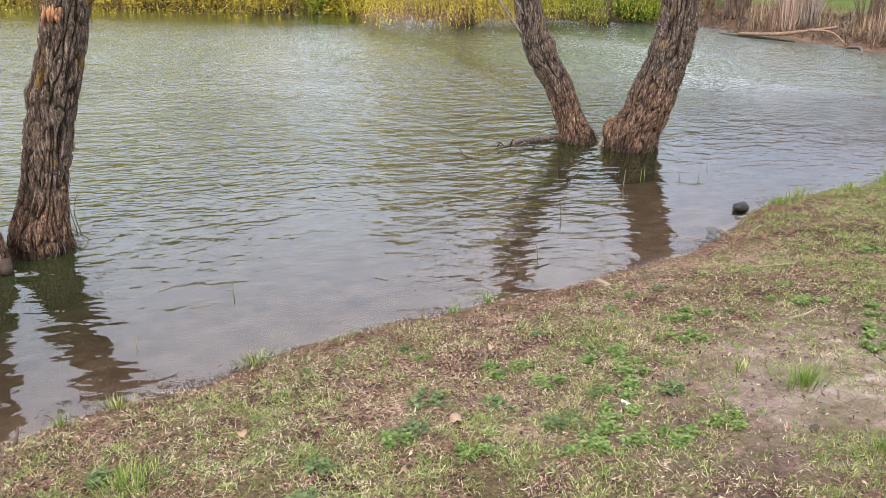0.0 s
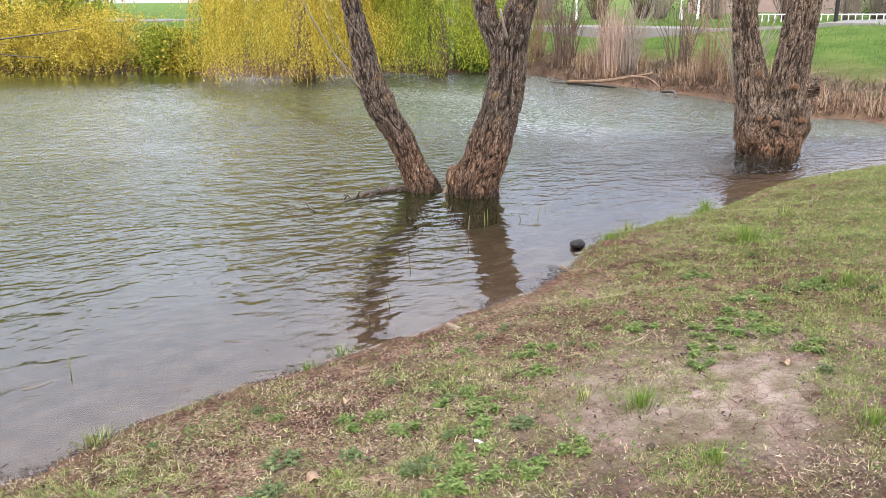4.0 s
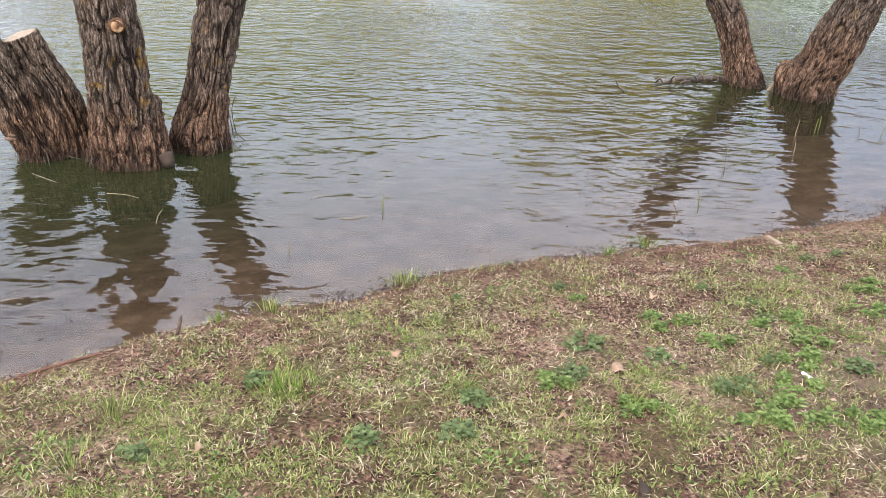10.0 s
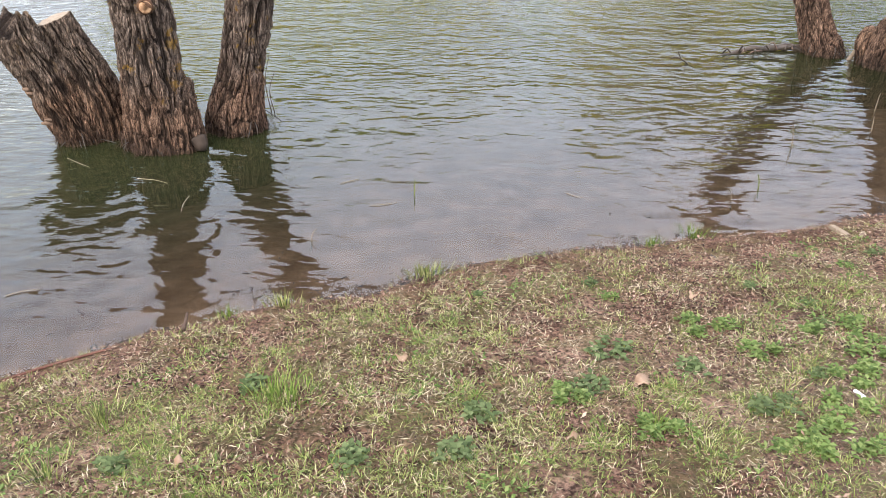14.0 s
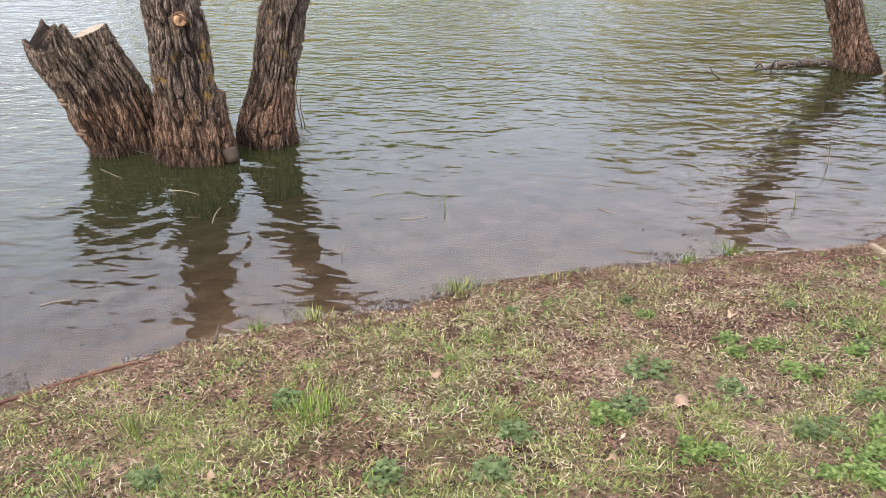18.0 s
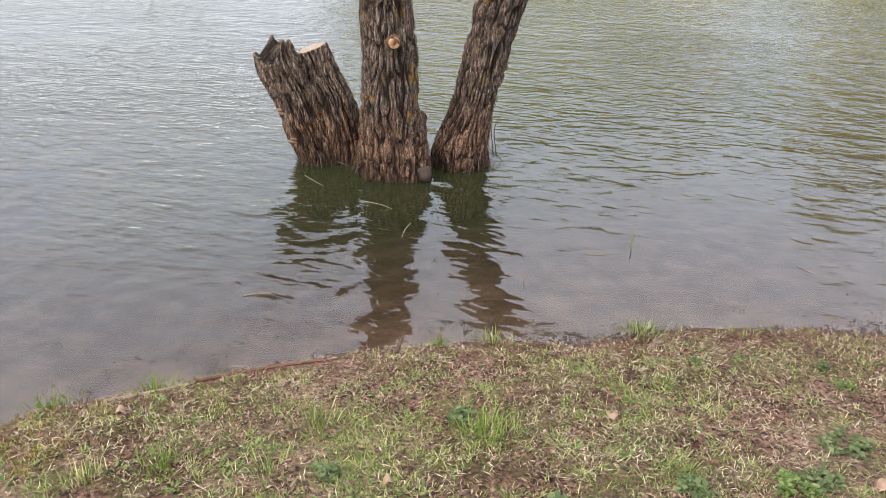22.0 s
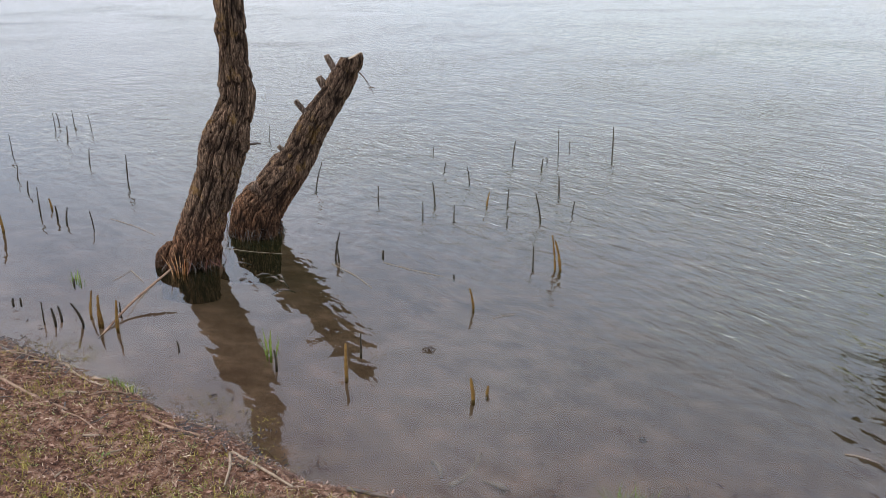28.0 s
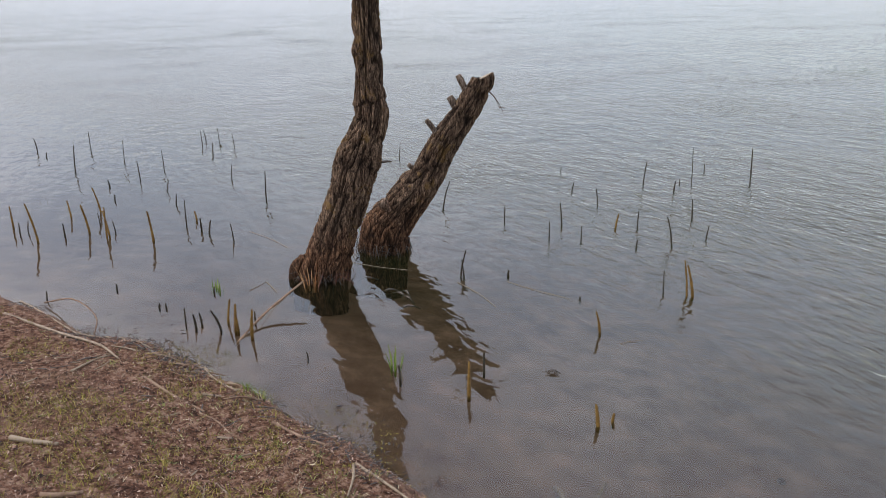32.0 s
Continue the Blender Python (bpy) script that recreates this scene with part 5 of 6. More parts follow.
p = strip(3000, 0.0, 1.5, 11.8, 15, 11, 21.5)
p = p[fbm(p[:, 0] * 1.3, p[:, 1] * 1.3, 91, 3) > 0.53]
n = len(p)
thing("dry_reeds", blades("dry_reeds", p, nr.uniform(0, 6.28, n), np.abs(nr.normal(0, 0.3, n)), nr.uniform(0.15, 0.75, n) * (0.1 + 1.2 * fbm(p[:, 0], p[:, 1], 93, 2)), nr.uniform(0.01, 0.02, n), nr.normal(0, 0.25, n), REED_DRY), "dense strip of dry tan reeds along the far shore", "reeds", kind="stuff")
c = np.array([13.0, 16.6])
a, q = nr.uniform(0, 6.28, 420), np.abs(nr.normal(0, 0.26, 420))
p = np.column_stack([c[0] + np.cos(a) * q, c[1] + np.sin(a) * q])
p = np.column_stack([p, ground_z(p[:, 0], p[:, 1]) - 0.01])
thing("reed_clump", blades("reed_clump", p, a, np.abs(nr.normal(0.12, 0.16, 420)), nr.uniform(0.7, 1.8, 420), nr.uniform(0.012, 0.024, 420), nr.normal(0.15, 0.25, 420), REED_PINK), "tall pale pinkish clump of dry reeds", "reeds", kind="stuff")
p = strip(16000, -0.05, 2.0, 9.5, 20, 7.5, 22)
n = len(p)
thing("reed_litter", blades("reed_litter", p + np.array([0, 0, 0.02]), nr.uniform(0, 6.28, n), nr.uniform(0.9, 1.6, n), nr.uniform(0.08, 0.4, n), nr.uniform(0.008, 0.02, n), nr.normal(0, 0.4, n), REED_BROWN), "matted brown reed litter on the far shore", "litter", kind="stuff")
p = strip(1500, 0.0, 0.7, 11.5, 20, 7.5, 12)
n = len(p)
thing("dry_reeds", blades("dry_reeds", p, nr.uniform(0, 6.28, n), np.abs(nr.normal(0, 0.4, n)), nr.uniform(0.15, 0.5, n), nr.uniform(0.01, 0.02, n), nr.normal(0, 0.4, n), REED_DRY), "low dry reed litter at the far water's edge", "reeds", kind="stuff")
p = strip(16000, 0.8, 8.5, 11.5, 24, 7.5, 24)
n = len(p)
thing("meadow_grass", blades("meadow_grass", p, nr.uniform(0, 6.28, n), np.abs(nr.normal(0, 0.35, n)), nr.uniform(0.04, 0.13, n), nr.uniform(0.006, 0.014, n), nr.normal(0.2, 0.4, n), MEADOW), "bright green meadow grass on the far slope", "grass", kind="stuff")

log = holder("log", (11.6, 15.2, 0.0), "pale fallen branch lying on the far shore", "log")
part("stem", tube("stem", [(11.42, 16.3, 0.06, 0.034), (11.6, 15.2, 0.15, 0.038), (11.9, 14.5, 0.28, 0.03), (12.15, 13.95, 0.4, 0.022)], 10, 0.1, DRY_STICK, 0.08), log)
part("branch", tube("branch", [(11.9, 14.5, 0.3, 0.03), (12.0, 13.9, 0.3, 0.02), (11.9, 13.3, 0.12, 0.012)], 7, 0.1, DRY_STICK), log)
for pts in ([(11.3, 16.9, 0.0, 0.03), (11.6, 15.8, 0.03, 0.04), (11.9, 14.9, 0.02, 0.02)], [(12.0, 13.4, 0.05, 0.025), (11.9, 12.9, 0.1, 0.03), (11.7, 12.6, 0.02, 0.012)], [(8.6, 8.2, 0.0, 0.006), (8.9, 8.1, 0.1, 0.005), (9.5, 8.45, 0.02, 0.004)]):
    thing("driftwood", tube("driftwood", pts, 8, 0.08, WET_WOOD, 0.1), "dark wet branch lying at the water's edge", "branch")


# ---------------- reed stubs in the water ----------------
def reed(x, y, h, k, mat, label):
    """One broken reed stalk with a slanting, slightly bent stem and a split end."""
    rg = random.Random(k * 13 + 5)
    lx, ly = rg.gauss(0, 0.10) * h, rg.gauss(0, 0.10) * h
    r = 0.004 + 0.003 * rg.random() + (0.002 if mat is REED_OCHRE else 0)
    pts = [(x, y, -0.03, r * 1.1), (x, y, 0.0, r * 1.1), (x + lx * 0.4, y + ly * 0.4, h * 0.5, r), (x + lx, y + ly, h * 0.92, r * 0.75), (x + lx * 1.1, y + ly * 1.1, h, r * 0.3)]
    thing("reed_stub", tube("reed_stub", pts, 7, 0.04, mat, 0.08), label, "reed", "reed stubs in the water")


REEDS_LEFT = [(-11.38, -0.92, 0.17), (-10.93, -0.81, 0.06), (-11.06, -0.3, 0.26), (-9.82, -0.49, 0.3), (-10.04, 0.04, 0.29), (-9.04, 0.14, 0.22), (-9.41, 0.42, 0.23), (-8.38, 0.35, 0.12), (-7.83, 0.37, 0.1), (-10.62, 1.01, 0.21), (-11.09, 1.12, 0.14), (-9.9, 1.03, 0.18), (-10.8, 1.25, 0.2), (-10.43, 1.38, 0.19), (-8.64, 1.03, 0.16), (-7.59, 1.17, 0.29), (-8.71, 2.97, 0.21), (-7.42, -0.93, 0.1), (-7.44, -0.87, 0.11), (-7.25, -0.59, 0.1), (-7.14, -0.2, 0.09), (-7.48, -0.31, 0.1), (-8.91, -0.17, 0.07), (-8.26, -0.15, 0.06), (-7.08, 0.37, 0.21), (-6.9, 0.47, 0.1), (-6.73, 0.51, 0.12), (-6.45, 0.66, 0.14)]
REEDS_TALL = [(-7.73, -1.0, 0.26), (-7.17, -0.79, 0.44), (-7.83, -0.54, 0.21), (-7.24, -0.4, 0.35), (-7.0, -0.27, 0.37), (-7.03, -0.25, 0.3), (-7.88, -0.29, 0.33), (-6.75, 0.07, 0.36), (-7.18, 0.47, 0.12), (-4.78, 0.33, 0.16), (-4.63, 0.35, 0.19), (-4.62, 0.36, 0.14), (-4.51, 0.42, 0.19), (-3.89, 3.09, 0.27), (-3.87, 3.12, 0.24), (-3.66, 2.26, 0.15), (-2.81, 1.66, 0.12), (-2.81, 1.74, 0.05), (-3.32, 1.25, 0.19), (-5.34, 3.58, 0.14)]
REEDS_MID = [(-4.67, 0.27, 0.14), (-4.71, 0.48, 0.07), (-4.85, 0.09, 0.11), (-4.78, 0.14, 0.09), (-4.83, 0.18, 0.07), (-5.32, 0.33, 0.04), (-5.68, -0.26, 0.04), (-5.21, -0.03, 0.03), (-5.19, 0.01, 0.03), (-5.69, -0.69, 0.06), (-6.55, 3.94, 0.09), (-7.34, 4.31, 0.04), (-6.0, 3.86, 0.18), (-5.9, 2.84, 0.15), (-5.61, 3.23, 0.19), (-5.32, 2.93, 0.15), (-5.17, 3.13, 0.12), (-5.26, 3.74, 0.15), (-4.84, 3.41, 0.07), (-6.43, 4.7, 0.24), (-6.11, 4.82, 0.1), (-6.3, 5.05, 0.05), (-6.21, 5.12, 0.39), (-6.65, 5.67, 0.08), (-5.95, 5.63, 0.36), (-4.78, 3.7, 0.23), (-4.77, 4.03, 0.12), (-5.26, 4.31, 0.18), (-4.0, 2.99, 0.15), (-4.14, 2.44, 0.02), (-4.75, 2.25, 0.04)]
REEDS_MID += [(-4.87, 1.94, 0.2), (-4.86, 1.96, 0.12), (-3.51, 1.43, 0.11), (-6.55, 2.56, 0.27), (-4.08, 0.64, 0.04), (-3.61, 1.0, 0.09)]
for k, (x, y, h) in enumerate(REEDS_LEFT + REEDS_MID):
    reed(x, y, h, k, REED_DARK, "dark broken reed stalk standing in the water")
for k, (x, y, h) in enumerate(REEDS_TALL):
    reed(x, y, h * (0.72 if x < -6.7 else 0.9), 200 + k, REED_OCHRE, "ochre dry reed stalk standing in the water")
SPRIGS = [(3.63, 5.58, 0.12), (3.2, 5.03, 0.11), (4.19, 5.57, 0.1), (4.01, 5.56, 0.07), (4.44, 5.82, 0.06), (2.54, 4.69, 0.17), (3.73, 5.7, 0.11), (3.42, 5.48, 0.13), (2.12, 4.03, 0.1), (1.92, 3.87, 0.08), (0.14, 3.86, 0.1), (-0.35, 3.3, 0.06)]
for k, (x, y, h) in enumerate(SPRIGS):
    rg = random.Random(300 + k)
    e = rg.uniform(-0.05, 0.05)
    thing("water_sprig", tube("water_sprig", [(x, y, -0.06, 0.003), (x + e * 0.3, y, h * 0.5, 0.003), (x + e, y + e * 0.5, h, 0.0015)], 5, 0.03, [GREEN_BLADE, PALE_STICK][k % 2]), "thin plant stalk standing out of the shallow water", "plant", "sprigs in the shallows")
for x, y, h in [(-0.98, 5.3, 0.42), (-0.95, 5.28, 0.3)]:
    thing("water_sprig", tube("water_sprig", [(x, y, -0.06, 0.004), (x - 0.03, y, h * 0.5, 0.003), (x + 0.02, y, h, 0.0015)], 5, 0.03, TWIG), "thin hanging twig beside the trunk", "twig")

# fresh green and ochre blades that grow out of the water
def water_tuft(x, y, n, h, mat, seed, label, name="reed_shoots"):
    r2 = np.random.default_rng(seed)
    a, q = r2.uniform(0, 6.28, n), r2.uniform(0, 0.05, n)
    base = np.column_stack([x + np.cos(a) * q, y + np.sin(a) * q, np.full(n, -0.04)])
    thing(name, blades(name, base, a, np.abs(r2.normal(0.08, 0.1, n)), h * r2.uniform(0.6, 1.1, n), r2.uniform(0.008, 0.014, n), r2.normal(0.1, 0.15, n), mat), label, "plant")


water_tuft(-3.77, 1.03, 9, 0.17, FRESH_BLADE, 1, "bright green young reed shoots in the shallows")
water_tuft(-5.15, 0.95, 14, 0.2, ORANGE_LEAF, 2, "orange-brown dry reed leaves at the foot of the trunk")
water_tuft(-5.37, 0.35, 8, 0.12, FRESH_BLADE, 3, "small green shoots at the water's edge")
water_tuft(-5.95, 1.62, 6, 0.36, FRESH_BLADE, 4, "thin green shoots behind the trunk")

# floating straws
STRAWS = [((-6.63, 0.82), (-6.04, 1.01)), ((-4.63, 2.18), (-4.18, 2.39)), ((-5.5, 1.34), (-5.13, 1.68)), ((-4.78, 1.87), (-4.26, 1.9)), ((-3.48, 2.27), (-3.46, 2.41)), ((-5.21, 0.88), (-4.61, 0.49)), ((-5.25, 0.55), (-5.38, 0.69)), ((-5.38, 0.69), (-5.12, 0.71)), ((-2.05, 4.33), (-1.85, 4.19)), ((-1.5, 4.03), (-1.3, 3.97)), ((-1.12, 3.8), (-1.1, 3.59)), ((-0.1, 3.72), (0.05, 3.76)), ((-1.6, 2.72), (-1.48, 2.78)), ((-0.3, 4.0), (-0.2, 4.07)), ((1.0, 3.92), (1.08, 3.86))]
for k, (a, b) in enumerate(STRAWS):
    mid = ((a[0] + b[0]) / 2 + 0.02 * math.sin(k), (a[1] + b[1]) / 2 + 0.02 * math.cos(k * 2))
    thing("floating_straw", tube("floating_straw", [(*a, 0.003, 0.0022), (*mid, 0.004, 0.002), (*b, 0.003, 0.0014)], 6, 0.04, [PALE_STICK, STRAW][k % 2]), "pale straw floating on the water", "straw", "straws on the water")
for x, y in [(-3.35, 1.75)]:
    rg = random.Random(int(x * 100))
    ob = holder("debris_clump", (x, y, 0), "small dark clump of dead plant debris on the water", "debris")
    for k in range(4):
        a = rg.uniform(0, 6.28)
        part("stalk", tube("stalk", [(x - math.cos(a) * 0.045, y - math.sin(a) * 0.03, 0.0, 0.003), (x, y, 0.02, 0.004), (x + math.cos(a) * 0.03, y + math.sin(a) * 0.045, 0.0, 0.002)], 5, 0.02, WET_WOOD), ob)
root = holder("root_mass", (-4.9, 1.35, 0), "dark wet roots breaking the water between the stems", "roots")
rg = random.Random(77)
for k in range(7):
    x, y = -4.88 + rg.gauss(0, 0.14), 1.36 + rg.gauss(0, 0.12)
    a = rg.uniform(0, 6.28)
    part("root", tube("root", [(x - 0.07 * math.cos(a), y - 0.07 * math.sin(a), -0.03, 0.006), (x, y, 0.006 * rg.random(), 0.007), (x + 0.08 * math.cos(a), y + 0.08 * math.sin(a), -0.02, 0.004)], 6, 0.03, WET_WOOD, 0.1), root)
sunk = holder("sunken_branch", (2.9, 7.1, 0), "dark knotty branch lying half sunk beside the trunk", "branch")
part("stem", tube("stem", [(3.6, 7.2, 0.0, 0.034), (3.4, 7.22, 0.035, 0.032), (3.2, 7.2, 0.02, 0.03), (3.02, 7.16, 0.03, 0.024), (2.85, 7.08, 0.004, 0.018), (2.7, 7.02, -0.015, 0.012)], 9, 0.04, WET_WOOD, 0.22), sunk)
rg = random.Random(52)
for k in range(11):
    x = 2.75 + 0.075 * k
    y = 7.04 + 0.2 * (x - 2.75)
    dx, dy, up = rg.uniform(-0.16, 0.05), rg.uniform(-0.12, 0.1), rg.uniform(0.0, 0.07)
    part("branch", tube("branch", [(x, y, 0.015, 0.009), (x + dx * 0.5, y + dy * 0.5, 0.02 + up, 0.007), (x + dx, y + dy, 0.01 + up * 0.4, 0.004)], 6, 0.03, [WET_WOOD, TWIG][k % 2], 0.2), sunk)
hook = holder("hooked_twig", (2.3, 6.75, 0), "dark hooked twig standing out of the water", "twig")
part("stem", tube("stem", [(2.38, 6.72, -0.02, 0.008), (2.33, 6.74, 0.02, 0.008), (2.26, 6.75, 0.05, 0.007), (2.22, 6.77, 0.03, 0.004)], 6, 0.02, WET_WOOD, 0.1), hook)
part("branch", tube("branch", [(2.3, 6.74, 0.035, 0.006), (2.27, 6.76, 0.1, 0.004)], 6, 0.03, WET_WOOD), hook)


# ---------------- things on the near bank ----------------
def stick(pts, r, mat, label, name="stick", wob=0.08):
    """A dry stick lying on the bank along places (x, y) or (x, y, lift)."""
    rows, r = [], r * (0.95 if pts[0][0] < -1.7 else 1.0)
    for k, p in enumerate(pts):
        lift = p[2] if len(p) > 2 else 0.0
        r = r * (0.62 if k == 0 and r > 0.006 else 1.0)
        rows.append((p[0], p[1], max(on_ground(p[0], p[1]), -0.01) + lift + r * 0.7, r * (1 - 0.35 * k / max(1, len(pts) - 1))))
    return thing(name, tube(name, rows, 8, 0.03, mat, wob), label, "stick")


stick([(-1.36, 1.94), (-1.15, 2.13), (-0.94, 2.28)], 0.012, RED_REED, "reddish-brown reed cane lying along the water's edge", "reed_cane", 0.03)
stick([(-1.62, 1.74), (-1.5, 1.83), (-1.34, 1.96)], 0.011, PALE_STICK, "pale dry reed cane at the water's edge", "reed_cane", 0.03)
stick([(-2.25, 0.98), (-2.12, 1.05), (-2.0, 1.12)], 0.014, PALE_STICK, "pale dry reed cane at the water's edge", "reed_cane", 0.03)
stick([(-2.0, 1.2), (-1.95, 1.24), (-1.88, 1.28)], 0.014, PALE_STICK, "short pale reed cane at the water's edge", "reed_cane", 0.03)
stick([(-2.45, 0.82), (-2.3, 0.95)], 0.016, WET_WOOD, "dark wet stick at the water's edge")
stick([(-5.3, -0.9), (-4.9, -0.62), (-4.57, -0.4), (-4.33, -0.31)], 0.016, PALE_STICK, "long pale twig lying across the bank", "twig")
stick([(-5.6, -0.7, 0.02), (-5.3, -0.52, 0.12), (-5.0, -0.4, 0.1), (-4.9, -0.42, 0.02)], 0.009, DRY_STICK, "thin twig arching over the water's edge", "twig")
stick([(-5.75, -0.85), (-5.4, -0.72), (-4.85, -0.5)], 0.013, PALE_STICK, "dry twig at the water's edge", "twig")
stick([(-4.2, -0.53), (-4.35, -0.4), (-4.4, -0.33)], 0.01, PALE_STICK, "short dry twig on the bank", "twig")
stick([(-4.03, -0.2), (-3.8, -0.1), (-3.56, 0.02)], 0.014, DRY_STICK, "straight dry stick on the brown bank")
stick([(-3.56, 0.0), (-3.45, 0.06), (-3.3, 0.1)], 0.008, DRY_STICK, "thin dry stick on the brown bank")
stick([(-3.36, 0.29), (-3.2, 0.37), (-3.05, 0.46)], 0.013, DRY_STICK, "dry stick on the brown bank")
stick([(-2.9, 0.53), (-2.72, 0.59), (-2.54, 0.64)], 0.012, PALE_STICK, "dry stick pointing towards the water")
stick([(-2.9, 0.52), (-2.78, 0.48), (-2.66, 0.42)], 0.011, PALE_STICK, "dry stick pointing towards the water")
stick([(-3.5, -0.75), (-3.43, -0.66), (-3.36, -0.57)], 0.02, PALE_STICK, "thick pale broken stick on the bank")
stick([(-2.97, -0.62), (-2.95, -0.55), (-2.94, -0.48)], 0.018, DRY_STICK, "thick broken stick on the bank")
stick([(-3.75, 0.04), (-3.71, 0.12)], 0.012, PALE_STICK, "short bleached stick on the bank")
stick([(-3.9, 0.18), (-3.83, 0.24), (-3.76, 0.2)], 0.009, PALE_STICK, "short bleached stick at the water's edge")
stick([(-4.07, 0.1), (-3.9, 0.14), (-3.75, 0.2)], 0.009, PALE_STICK, "pale reed stalk on the bank")
stick([(-3.3, 0.04), (-3.27, 0.1)], 0.012, PALE_STICK, "small pale chip on the bank")
stick([(1.83, 2.06), (1.92, 1.95), (1.98, 1.86)], 0.007, PALE_STICK, "thin dry stick among the weeds")
stick([(2.83, 2.4), (2.95, 2.44), (3.05, 2.48)], 0.006, PALE_STICK, "thin dry stick on bare soil")
stick([(3.6, 3.9), (3.75, 4.0), (4.0, 4.15)], 0.008, PALE_STICK, "thin dry stick near the water")
stick([(3.0, 3.2), (3.2, 3.25), (3.45, 3.2)], 0.006, PALE_STICK, "thin dry stick on the grass")
stick([(-0.70, 2.4), (-0.69, 2.41, 0.03), (-0.685, 2.415, 0.05), (-0.68, 2.42, 0.075)], 0.013, TWIG, "short wooden stub standing at the water's edge", "stub")
thing("stick", tube("stick", [(-4.45, 0.31, -0.01, 0.006), (-4.71, 0.55, 0.05, 0.008), (-4.87, 0.83, 0.15, 0.006)], 8, 0.03, DRY_STICK, 0.1), "pale stick leaning on the willow foot in the water", "stick")
for p, q in (((-2.34, 1.22), (-2.52, 1.5)), ((-2.55, 1.27), (-2.41, 1.22)), ((-2.21, 1.4), (-2.31, 1.36))):
    thing("sunken_stick", tube("sunken_stick", [(*p, on_ground(*p) + 0.015, 0.012), ((p[0] + q[0]) / 2 + 0.02, (p[1] + q[1]) / 2, on_ground(*q) + 0.03, 0.011), (*q, on_ground(*q) + 0.015, 0.007)], 7, 0.04, PALE_STICK, 0.1), "pale stick lying on the muddy bed under water", "stick")
for k in range(96):
    rg = random.Random(500 + k)
    if k < 26 or k > 46:
        x = rg.uniform(-4.6, -2.4)
        y = float(np.interp(x, [p[0] for p in NEAR], [p[1] for p in NEAR])) - rg.uniform(0.03, 0.8)
    else:
        x = rg.uniform(-2, 3.5)
        y = float(np.interp(x, [p[0] for p in NEAR], [p[1] for p in NEAR])) - rg.uniform(0.05, 1.6)
    a, q = rg.uniform(0, 6.28), rg.uniform(0.03, 0.12)
    stick([(x, y), (x + math.cos(a) * q * 0.5 + 0.005, y + math.sin(a) * q * 0.5), (x + math.cos(a) * q, y + math.sin(a) * q)], rg.uniform(0.002, 0.0045), [DRY_STICK, PALE_STICK, WET_WOOD][k % 3], "thin dry twig lying on the bank", "twig", 0.1)

for k in range(46):
    rg = random.Random(1500 + k)
    x = rg.uniform(-4.75, -3.0) if k % 3 else rg.uniform(-4.9, -4.2)
    y = float(np.interp(x, [p[0] for p in NEAR], [p[1] for p in NEAR])) - rg.uniform(-0.06, 0.22)
    a, q = -2.55 + rg.gauss(0, 0.55), rg.uniform(0.05, 0.2)
    stick([(x, y), (x + math.cos(a) * q * 0.5 + rg.gauss(0, 0.008), y + math.sin(a) * q * 0.5, 0.006), (x + math.cos(a) * q, y + math.sin(a) * q)], rg.uniform(0.0025, 0.006), [PALE_STICK, DRY_STICK, PALE_STICK, WET_WOOD][k % 4], "broken bit of dry reed cane washed up on the bank", "reed_cane", 0.12)

chip = box("wood_chip", (2.27, 3.32, on_ground(2.27, 3.32) - 0.004), (0.035, 0.12, 0.018), 20, PALE_STICK, 0.004)
thing("wood_chip", chip, "pale split wood chip on the brown bank", "wood chip")
thing("wood_chip", box("wood_chip", (2.36, 3.28, on_ground(2.36, 3.28) - 0.004), (0.02, 0.07, 0.012), -30, PALE_STICK, 0.003), "small pale wood chip on the brown bank", "wood chip")
thing("bark_piece", box("bark_piece", (3.57, 4.1, on_ground(3.57, 4.1) - 0.01), (0.035, 0.16, 0.018), -10, DRY_STICK, 0.006), "curled piece of pale bark at the water's edge", "bark")


def rock(name, x, y, z, size, mat, seed, label, category="stone"):
    bm = bmesh.new()
    bmesh.ops.create_icosphere(bm, subdivisions=3, radius=1)
    for vtx in bm.verts:
        k = 1 + 0.28 * noise.noise(vtx.co * 1.4 + Vector((seed, 0, 0))) + 0.08 * noise.noise(vtx.co * 5 + Vector((seed, 2, 0)))
        vtx.co = Vector((vtx.co.x * size[0], vtx.co.y * size[1], vtx.co.z * size[2])) * k
    bmesh.ops.transform(bm, matrix=Matrix.Translation((x, y, z)) @ Matrix.Rotation(seed, 4, "Z"), verts=bm.verts)
    me = bpy.data.meshes.new(name)
    bm.to_mesh(me)
    bm.free()
    for pl in me.polygons:
        pl.use_smooth = True
    me.materials.append(mat)
    return thing(name, me, label, category)


rock("wet_stone", 4.03, 4.64, 0.02, (0.085, 0.05, 0.04), STONE_DARK, 0.4, "shiny black wet stone at the water's edge")
rock("wet_clod", 3.55, 4.24, -0.004, (0.08, 0.045, 0.014), WET_WOOD, 1.2, "dark wet clod at the water's edge")
rock("stone", -1.262, 4.5, 0.05, (0.046, 0.05, 0.062), STONE_GREY, 2.0, "rounded grey-brown stone wedged between the stems")
for k, (x, y) in enumerate([(-0.8, 2.47), (-0.86, 2.44), (-1.06, 2.36), (-2.15, 2.1), (0.35, 3.02), (3.4, 2.1), (3.6, 2.0), (2.2, 1.4), (0.9, 1.2)]):
    rock("pebble", x, y, max(on_ground(x, y), -0.02) + 0.006, (0.018 + 0.008 * (k % 3), 0.015, 0.012), STONE_GREY, 3.0 + k, "small grey pebble on the bank")


